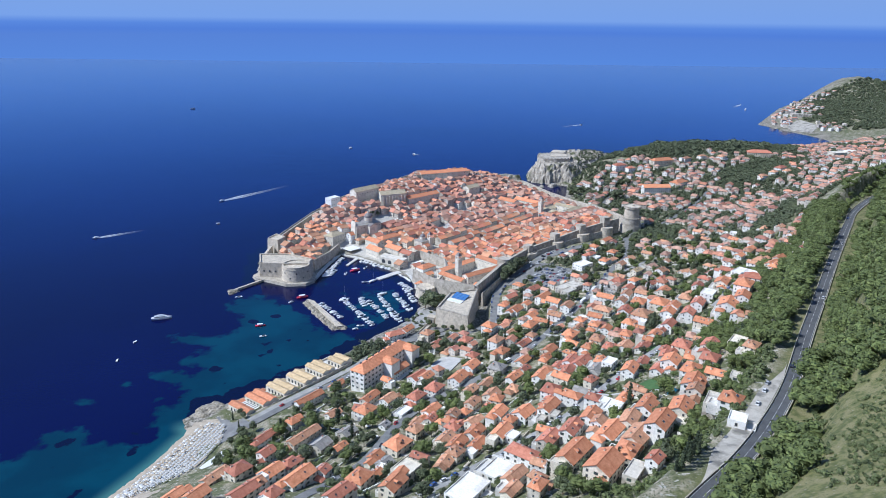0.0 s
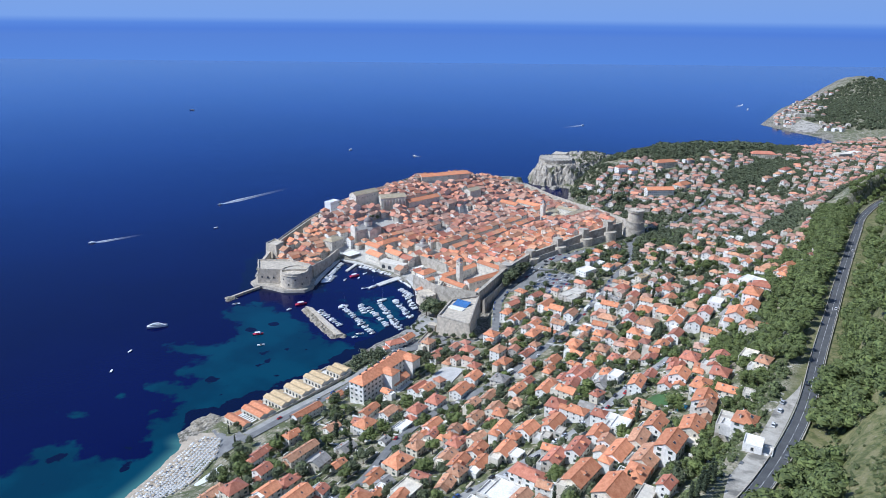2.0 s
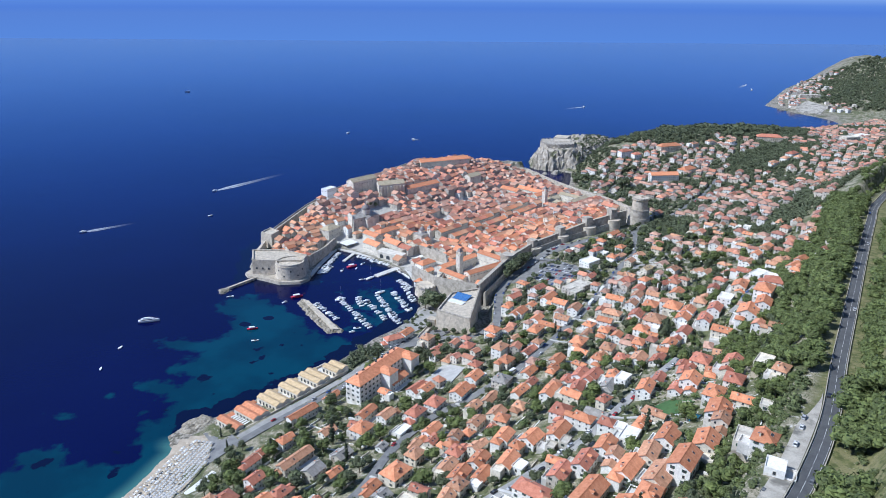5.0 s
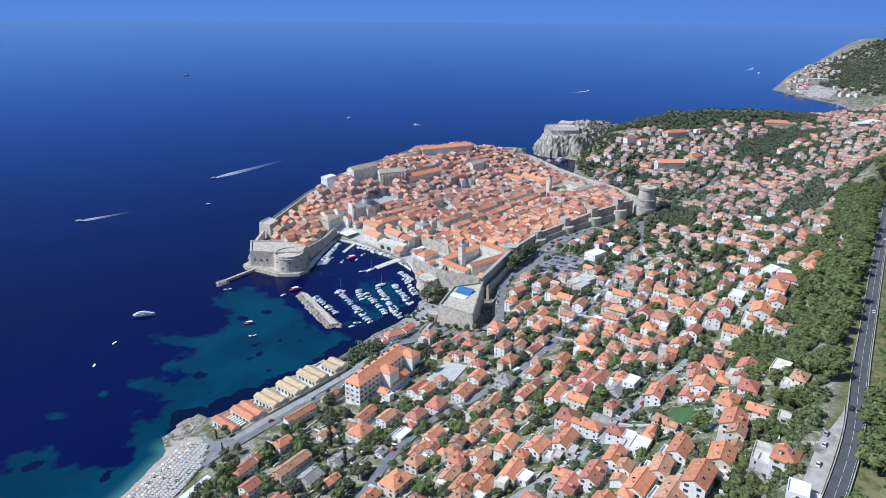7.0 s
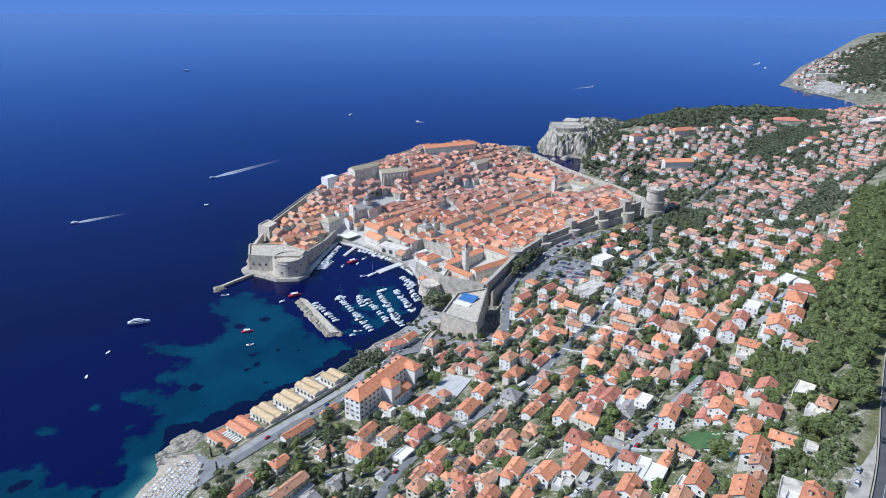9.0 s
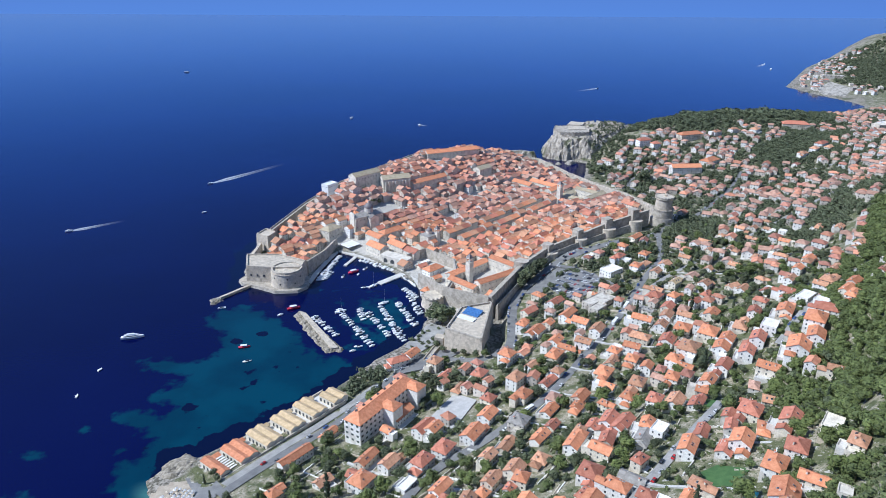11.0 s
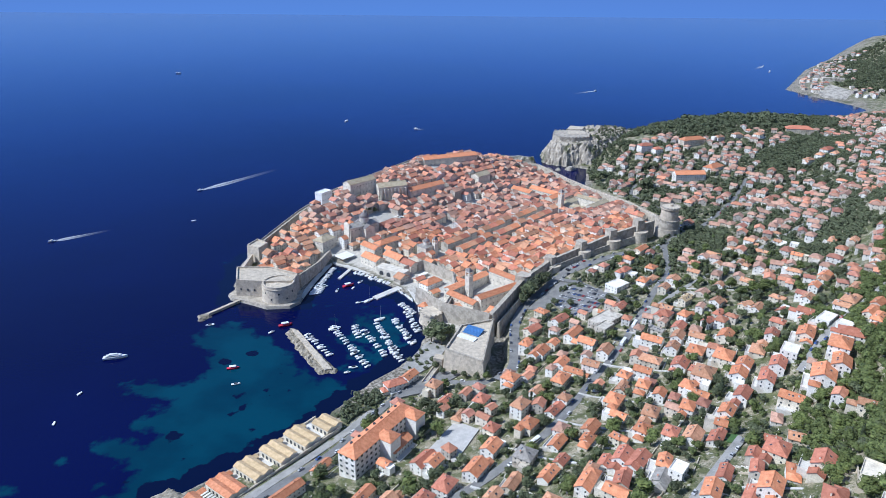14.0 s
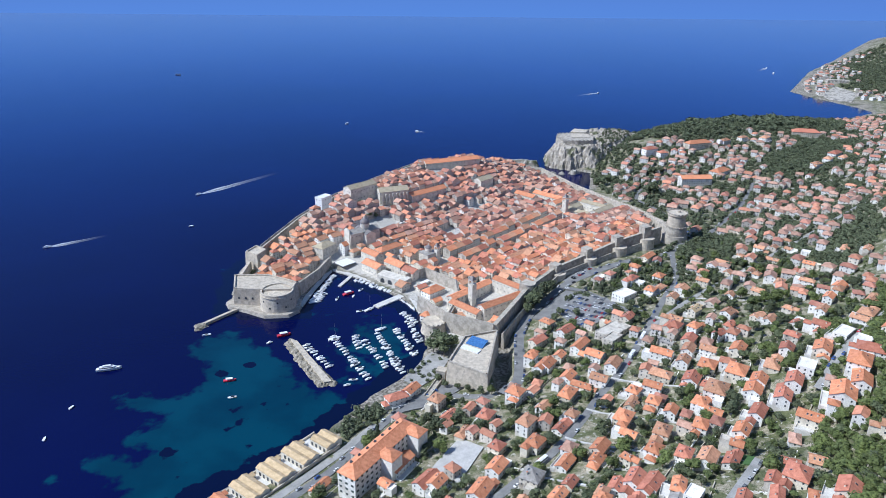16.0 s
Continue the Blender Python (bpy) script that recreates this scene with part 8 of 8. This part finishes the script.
EDGE_GREEN = [(186, 395), (236, 466), (268, 545), (302, 606), (262, 606), (226, 530), (180, 430)]
wood("pine_wood", scatter(EDGE_GREEN, 240, 4.2, 50, lambda x, y: free_of(x, y, 1.3)), (0, 1, 2, 3), "green pines between the upper houses and the wood", 0.55, 1.0, 18)
BAY_GREEN = [(228, 1222), (300, 1290), (345, 1340), (300, 1372), (262, 1325), (240, 1290)]
wood("bay_trees", scatter(BAY_GREEN, 150, 5.0, 51, lambda x, y: free_of(x, y, 1.5)), (13, 14), "dark green trees above the small bay", 0.9, 1.8, 19)
CRAG_GREEN = [(246, 1318), (272, 1336), (328, 1390), (352, 1436), (328, 1462), (286, 1440), (268, 1392), (262, 1350)]


def crag_foot(x, y):
    best = min(math.hypot(x - a - k * (c - a), y - b - k * (d - b)) for (a, b), (c, d) in zip(CRAG, CRAG[1:] + CRAG[:1]) for k in [min(1, max(0, ((x - a) * (c - a) + (y - b) * (d - b)) / ((c - a) ** 2 + (d - b) ** 2)))])
    return max(ground(x, y), -2 + (crag_top(x, y) + 2) * min(1, best / 24) ** 0.6)


wood("crag_shrubs", scatter(CRAG_GREEN, 190, 4.0, 53, None), (13, 14), "dark green scrub on the flank of the sea crag", 0.5, 1.2, 20, crag_foot)
HEAD = [(1150, 1950), (1110, 2150), (1200, 2500), (1500, 2800), (1900, 2700), (1800, 2200), (1400, 1900), (1250, 1880)]
wood("pine_wood", scatter(HEAD, 2600, 6.6, 35, lambda x, y: float(shore_distance([x], [y])[0]) > 50 and y < 2640 + 0.3 * (x - 1400) and free_of(x, y, 3)), (13, 15), "dark pines on the far headland", 1.9, 3.1, 6)
DRY_BANK = [(60, 262), (84, 246), (98, 236), (112, 246), (118, 262), (106, 280), (92, 290), (76, 284)]
BANK = [(58, 240), (90, 224), (128, 264), (165, 314), (188, 345), (172, 356), (140, 330), (110, 296), (84, 268)]
wood("bank_shrubs", scatter(BANK, 300, 2.1, 44, lambda x, y: off_road(12)(x, y) and (not inside(DRY_BANK, x, y) or noise.noise((x * 0.2, y * 0.2, 1.0)) > 0.15) and free_of(x, y, 0.8)), (14, 13), "dry green shrubs on the bank below the highway", 0.4, 1.1, 12)
SHORE_GREEN = [(-92, 566), (-76, 604), (-60, 610), (-54, 596), (-64, 584), (-80, 560)]
BANK_TREES = [(62, 246), (88, 232), (118, 262), (146, 302), (176, 342), (196, 372), (180, 372), (150, 335), (120, 300), (88, 268)]
wood("bank_trees", scatter(BANK_TREES, 80, 4.0, 47, lambda x, y: off_road(13)(x, y) and not inside(DRY_BANK, x, y) and free_of(x, y, 1.0)), (0, 1, 2, 3), "green trees on the bank below the highway", 0.5, 0.95, 15)
GATE_GREEN = [(-42, 648), (-26, 676), (-20, 690), (-6, 678), (-14, 652), (-28, 636)]
wood("gate_shrubs", scatter(GATE_GREEN, 12, 4.6, 48, lambda x, y: free_of(x, y, 1.0)), (13, 14), "dark green shrubs under the fort by the shore", 0.6, 1.3, 16)
wood("shore_shrubs", scatter(SHORE_GREEN, 60, 4.0, 39, lambda x, y: free_of(x, y, 1.5)), (13, 14), "dark green shrubs above the rocky shore", 0.9, 1.7, 10)
TOWN_GREEN = [(120, 1255), (60, 1262), (90, 1215), (150, 1180)]
wood("town_shrubs", scatter(TOWN_GREEN, 40, 5.0, 40, lambda x, y: free_of(x, y, 1.5)), (13, 14), "dark green garden trees inside the town wall", 0.8, 1.4, 11)
SCRUB = [(100, 80), (128, 215), (165, 270), (200, 315), (330, 300), (300, 120)]
wood("scrub", scatter(SCRUB, 1200, 2.3, 36, off_road(7)), (14, 13), "low grey-green scrub on the dry slope", 0.2, 0.8, 7)
NEAR_SLOPE = [(124, 176), (136, 196), (150, 222), (182, 252), (214, 300), (240, 296), (200, 226), (150, 160)]
wood("scrub", scatter(NEAR_SLOPE, 900, 1.5, 54, off_road(9)), (14, 13), "low yellow-green bushes dotted over the dry slope", 0.12, 0.5, 21)


# ---------------------------------------------------------------- parking, cars, walls between gardens
def yard(ring, label, material=TARMAC, lift=1.0, name="pavement", category="car park"):
    """A paved yard laid over the sloping ground."""
    edge = []
    for (x0, y0), (x1, y1) in zip(ring, ring[1:] + ring[:1]):
        n = max(1, int(math.hypot(x1 - x0, y1 - y0) / 3))
        edge += [(x0 + (x1 - x0) * k / n, y0 + (y1 - y0) * k / n) for k in range(n)]
    cx, cy = sum(p[0] for p in edge) / len(edge), sum(p[1] for p in edge) / len(edge)
    s, n = Shape(), len(edge)
    for j, f in enumerate((1.0, 1.0, 0.85, 0.7, 0.55, 0.4, 0.25, 0.1)):
        for x, y in edge:
            x, y = cx + (x - cx) * f, cy + (y - cy) * f
            s.v.append((x, y, ground(x, y) + (lift if j else -1.0)))
        if j:
            s.f += [((j - 1) * n + k, (j - 1) * n + (k + 1) % n, j * n + (k + 1) % n, j * n + k) for k in range(n)]
    s.f.append(tuple(range(7 * n, 8 * n)))
    s.s = [0] * len(s.f)
    tagged(new(name, s.mesh(name, [material])), label, category, kind="structure")


for ring in PARKING:
    yard(ring, "grey asphalt car park full of parked cars")
yard([(-40, 596), (-20, 622), (-6, 640), (8, 628), (-14, 604)], "grey paved square before the eastern gate")


yard([(-42, 646), (-30, 676), (-20, 692), (-4, 678), (-14, 650), (-28, 634)], "worn grey stone terrace before the harbour gate", STREET, 0.7, "pavement", "terrace")
yard([(74, 739), (92, 759), (112, 783), (121, 774), (104, 753), (96, 740), (88, 729)], "grey paved verge between the wall road and the car park", TARMAC, 0.7, "pavement", "pavement")
yard([(-176, 470), (-156, 468), (-146, 456), (-150, 440), (-160, 428), (-163, 452)], "worn grey concrete apron between the halls and the beach", TARMAC, 0.3, "pavement", "yard")
yard([(-149, 461), (-82, 553), (-62, 584), (-55, 580), (-83, 540), (-113, 499), (-143, 457)], "pale paved promenade behind the shore halls", STREET, 0.3, "pavement", "promenade")
yard(COVE, "pale gravel quarry floor above the far cove", DUST, 0.8, "quarry_floor", "quarry")
yard([(-16, 519), (1, 497), (18, 533), (2, 550)], "pale gravel playground court among houses", COURT, 0.9)
yard([(116, 372), (130, 366), (143, 376), (132, 388), (121, 384)], "green mown lawn between garden walls", LAWN, 0.8, "lawn", "lawn")
yard([(151, 464), (158, 460), (164, 470), (157, 476)], "small green lawn beside a house", LAWN, 0.8, "lawn", "lawn")
pool = Shape().box(-3.2, -1.8, -1.5, 3.2, 1.8, 0.6)
thing("swimming_pool", pool.mesh("swimming_pool", [POOL]), pose(134, 353.5, ground(134, 353.5) + 0.6, 0, 0, 50), "small turquoise garden swimming pool beside a house", "pool")
def layby():
    """A dusty strip that widens the highway on its seaward side."""
    line = along([(97.9, 211.1, 138), (118.9, 233, 136), (144.5, 264.4, 133), (172.7, 303.3, 131), (186, 325, 130)], 4)
    s, n = Shape(), len(line)
    for i, p in enumerate(line):
        d = (line[min(i + 1, n - 1)] - line[max(i - 1, 0)]).normalized()
        e = min(1, i / 9, (n - 1 - i) / 11)
        out = 4.3 + 7.0 * e * e * (3 - 2 * e)
        for off, dz in ((4.2, 0.0), (out, -0.1), (out + 0.3, -4)):
            s.v.append((p.x - d.y * off, p.y + d.x * off, p.z + dz))
        if i:
            k = 3 * (i - 1)
            s.f += [(k, k + 3, k + 4, k + 1), (k + 1, k + 4, k + 5, k + 2)]
            s.s += [0, 0]
    tagged(new("pavement", s.mesh("pavement", [DUST])), "pale dusty lay-by beside the highway", "yard", kind="structure")


layby()


def car_meshes():
    b = Shape()
    prof = [(-2.1, 0.35), (-2.15, 0.8), (-1.2, 0.95), (1.0, 0.95), (2.0, 0.8), (2.15, 0.4)]
    for y0, y1 in ((-0.85, 0.85),):
        n = len(prof)
        v = [(x, y0, z) for x, z in prof] + [(x, y1, z) for x, z in prof]
        b.add(v, [tuple(range(n)), tuple(reversed(range(n, 2 * n)))] + [(i, i + n, (i + 1) % n + n, (i + 1) % n) for i in range(n)])
    b.add([(-1.2, -0.62, 1.45), (0.35, -0.62, 1.45), (0.35, 0.62, 1.45), (-1.2, 0.62, 1.45)], [(0, 1, 2, 3)])
    g = Shape().prism([(-1.75, -0.78), (1.15, -0.78), (1.15, 0.78), (-1.75, 0.78)], 0.9, 1.43, 0, None, 0.42)
    w = Shape()
    n = 10
    v = [(0.32 * math.cos(2 * math.pi * i / n), y, 0.32 * math.sin(2 * math.pi * i / n)) for y in (-0.1, 0.1) for i in range(n)]
    w.add(v, [tuple(range(n)), tuple(reversed(range(n, 2 * n)))] + [(i, i + n, (i + 1) % n + n, (i + 1) % n) for i in range(n)])
    return [b.mesh("car", [m]) for m in CAR], g.mesh("cabin_glass", [GLASS_AND_SHADE]), w.mesh("wheel", [RUBBER])


CAR_BODY, CAR_GLASS, WHEEL = car_meshes()
CAR_WORD = ("white", "silver", "black", "red", "blue", "grey")


def car(x, y, z, turn, k, group, where):
    ob = thing("car", CAR_BODY[k], pose(x, y, z, 0, 0, turn), f"{CAR_WORD[k]} car with dark windows {where}", "car", group)
    part("cabin_glass", CAR_GLASS, ob)
    if "highway" in group or "lay-by" in group:
        for a in (-1.3, 1.3):
            for b in (-0.8, 0.8):
                part("wheel", WHEEL, ob, "", pose(a, b, 0.32))


def parked_cars():
    r = random.Random(41)
    pick = (0, 0, 0, 1, 1, 2, 3, 4, 5, 5)
    for ring, turn in zip(PARKING, (40, 20)):
        c, s = math.cos(radians(turn)), math.sin(radians(turn))
        cx, cy = sum(p[0] for p in ring) / len(ring), sum(p[1] for p in ring) / len(ring)
        for i in range(-4, 5):
            for j in range(-14, 15):
                a, b = i * 8.2 + (2.4 if j % 2 else 0) * 0, j * 2.6
                x, y = cx + c * a - s * b, cy + s * a + c * b
                if inside(ring, x, y) and inside(ring, x + 2.5 * c, y + 2.5 * s) and inside(ring, x - 2.5 * c, y - 2.5 * s) and r.random() < 0.82:
                    car(x, y, ground(x, y) + 1.0, turn + r.choice((0, 180)), r.choice(pick), "cars in the car park", "in the car park")
    for key, side, gap, chance in (("shore", 2.3, 6, 0.45), ("wall_road", 3.6, 5.2, 0.85), ("cross", 2.4, 6, 0.5), ("upper", 2.0, 9, 0.4), ("terrace", 1.7, 6, 0.75), ("stairway", 1.7, 7, 0.4), ("pile", 2.6, 7, 0.4)):
        mid = STREET_MID[key]
        acc = 0.0
        for (p, z), (q, _) in zip(mid, mid[1:]):
            acc += (q - p).length
            if acc < gap or r.random() > chance or p.y > 1000:
                continue
            acc = 0
            d = Vector((q.x - p.x, q.y - p.y)).normalized()
            sd = r.choice((-1, 1)) * side
            car(p.x - d.y * sd, p.y + d.x * sd, z + 0.02, math.degrees(math.atan2(d.y, d.x)) + r.choice((0, 180)), r.choice(pick), "cars along the streets", "on a narrow street")
    for f, sd, k in ((0.12, -2, 5), (0.2, 2, 2), (0.33, -2, 0), (0.42, 2, 1), (0.5, -2, 0), (0.63, 2, 4)):
        i = int(f * len(HIGHWAY))
        p, z = HIGHWAY[i]
        q, _ = HIGHWAY[i + 1]
        d = Vector((q.x - p.x, q.y - p.y)).normalized()
        car(p.x - d.y * sd, p.y + d.x * sd, z + 0.02, math.degrees(math.atan2(d.y, d.x)), k, "cars on the highway", "on the highway")
    for x, y, k, t in ((112, 242, 2, 50), (120, 251, 5, 50), (147, 282, 0, 55), (156, 295, 0, 55), (161, 303, 1, 50)):
        car(x, y, 133 - 0.045 * (y - 264), t, k, "cars on the lay-by", "parked on the lay-by")


parked_cars()


def bus(x, y, z, turn):
    b = Shape().box(-5.5, -1.25, 0.4, 5.5, 1.25, 3.0)
    ob = thing("bus", b.mesh("bus", [WHITE]), pose(x, y, z, 0, 0, turn), "white city bus with a dark window band", "bus", "buses on the street")
    part("window_band", Shape().box(-5.3, -1.28, 1.5, 5.3, 1.28, 2.4).mesh("window_band", [GLASS_AND_SHADE]), ob)
    part("roof_unit", Shape().box(-2, -0.7, 3.0, 1, 0.7, 3.3).mesh("roof_unit", [WHITE]), ob)
    for a in (-3.6, 3.4):
        for c in (-1.1, 1.1):
            part("wheel", WHEEL, ob, "", pose(a, c, 0.48) @ Matrix.Scale(1.5, 4))


for key, i in (("upper", 62), ("upper", 100), ("upper", 108)):
    p, z = STREET_MID[key][i]
    q, _ = STREET_MID[key][i + 1]
    bus(p.x, p.y, z, math.degrees(math.atan2(q.y - p.y, q.x - p.x)))


def garden_walls():
    """Dry-stone garden walls that follow the terraces."""
    r = random.Random(43)
    made = 0
    while made < 190:
        x, y = r.uniform(-120, 260), r.uniform(280, 700 if made > 70 else 480)
        if not inside(SUBURB, x, y) or not free_of(x, y, 1.4):
            continue
        l = r.uniform(7, 20)
        turn = r.choice((56, 56, 146)) + r.uniform(-6, 6)
        c, s = math.cos(radians(turn)), math.sin(radians(turn))
        sh = Shape()
        n = int(l / 2.5) + 1
        for k in range(n):
            a0, a1 = l * k / n - l / 2, l * (k + 1) / n - l / 2
            z = ground(x + c * (a0 + a1) / 2, y + s * (a0 + a1) / 2)
            sh.box(a0, -0.25, z - 2, a1, 0.25, z + 1.1 + 0.15 * (k % 2))
        ob = thing("garden_wall", sh.mesh("garden_wall", [STONE_PALE if made % 3 else PLASTER[0]]), pose(x, y, 0, 0, 0, turn), "low pale stone garden wall on a terrace", "wall", "garden walls")
        made += 1


garden_walls()

# ---------------------------------------------------------------- boats at sea
wake(-381, 1148, -285, 1272, 5, 15, "white foam")
wake(-493, 932, -436, 974, 4, 10, "white foam")
wake(417, 2120, 338, 2063, 6, 12, "white foam")
wake(1140, 2706, 1061, 2603, 8, 14, "white foam")
wake(-70, 1600, -50, 1590, 4, 8, "white foam")
for kind, x, y, turn, sc in ((4, -186, 645, 15, 0.8), (1, -177, 621, 20, 0.9), (2, -344, 1011, 30, 1.3), (2, -297, 605, 70, 1.0), (2, -297, 566, 100, 1.0), (1, -230, 721, 200, 1.0), (2, -861, 2388, 10, 3), (2, -228, 1673, 60, 2), (2, 1100, 2560, 60, 3)):
    boat(kind, x, y, turn, "boats out at sea", sc)
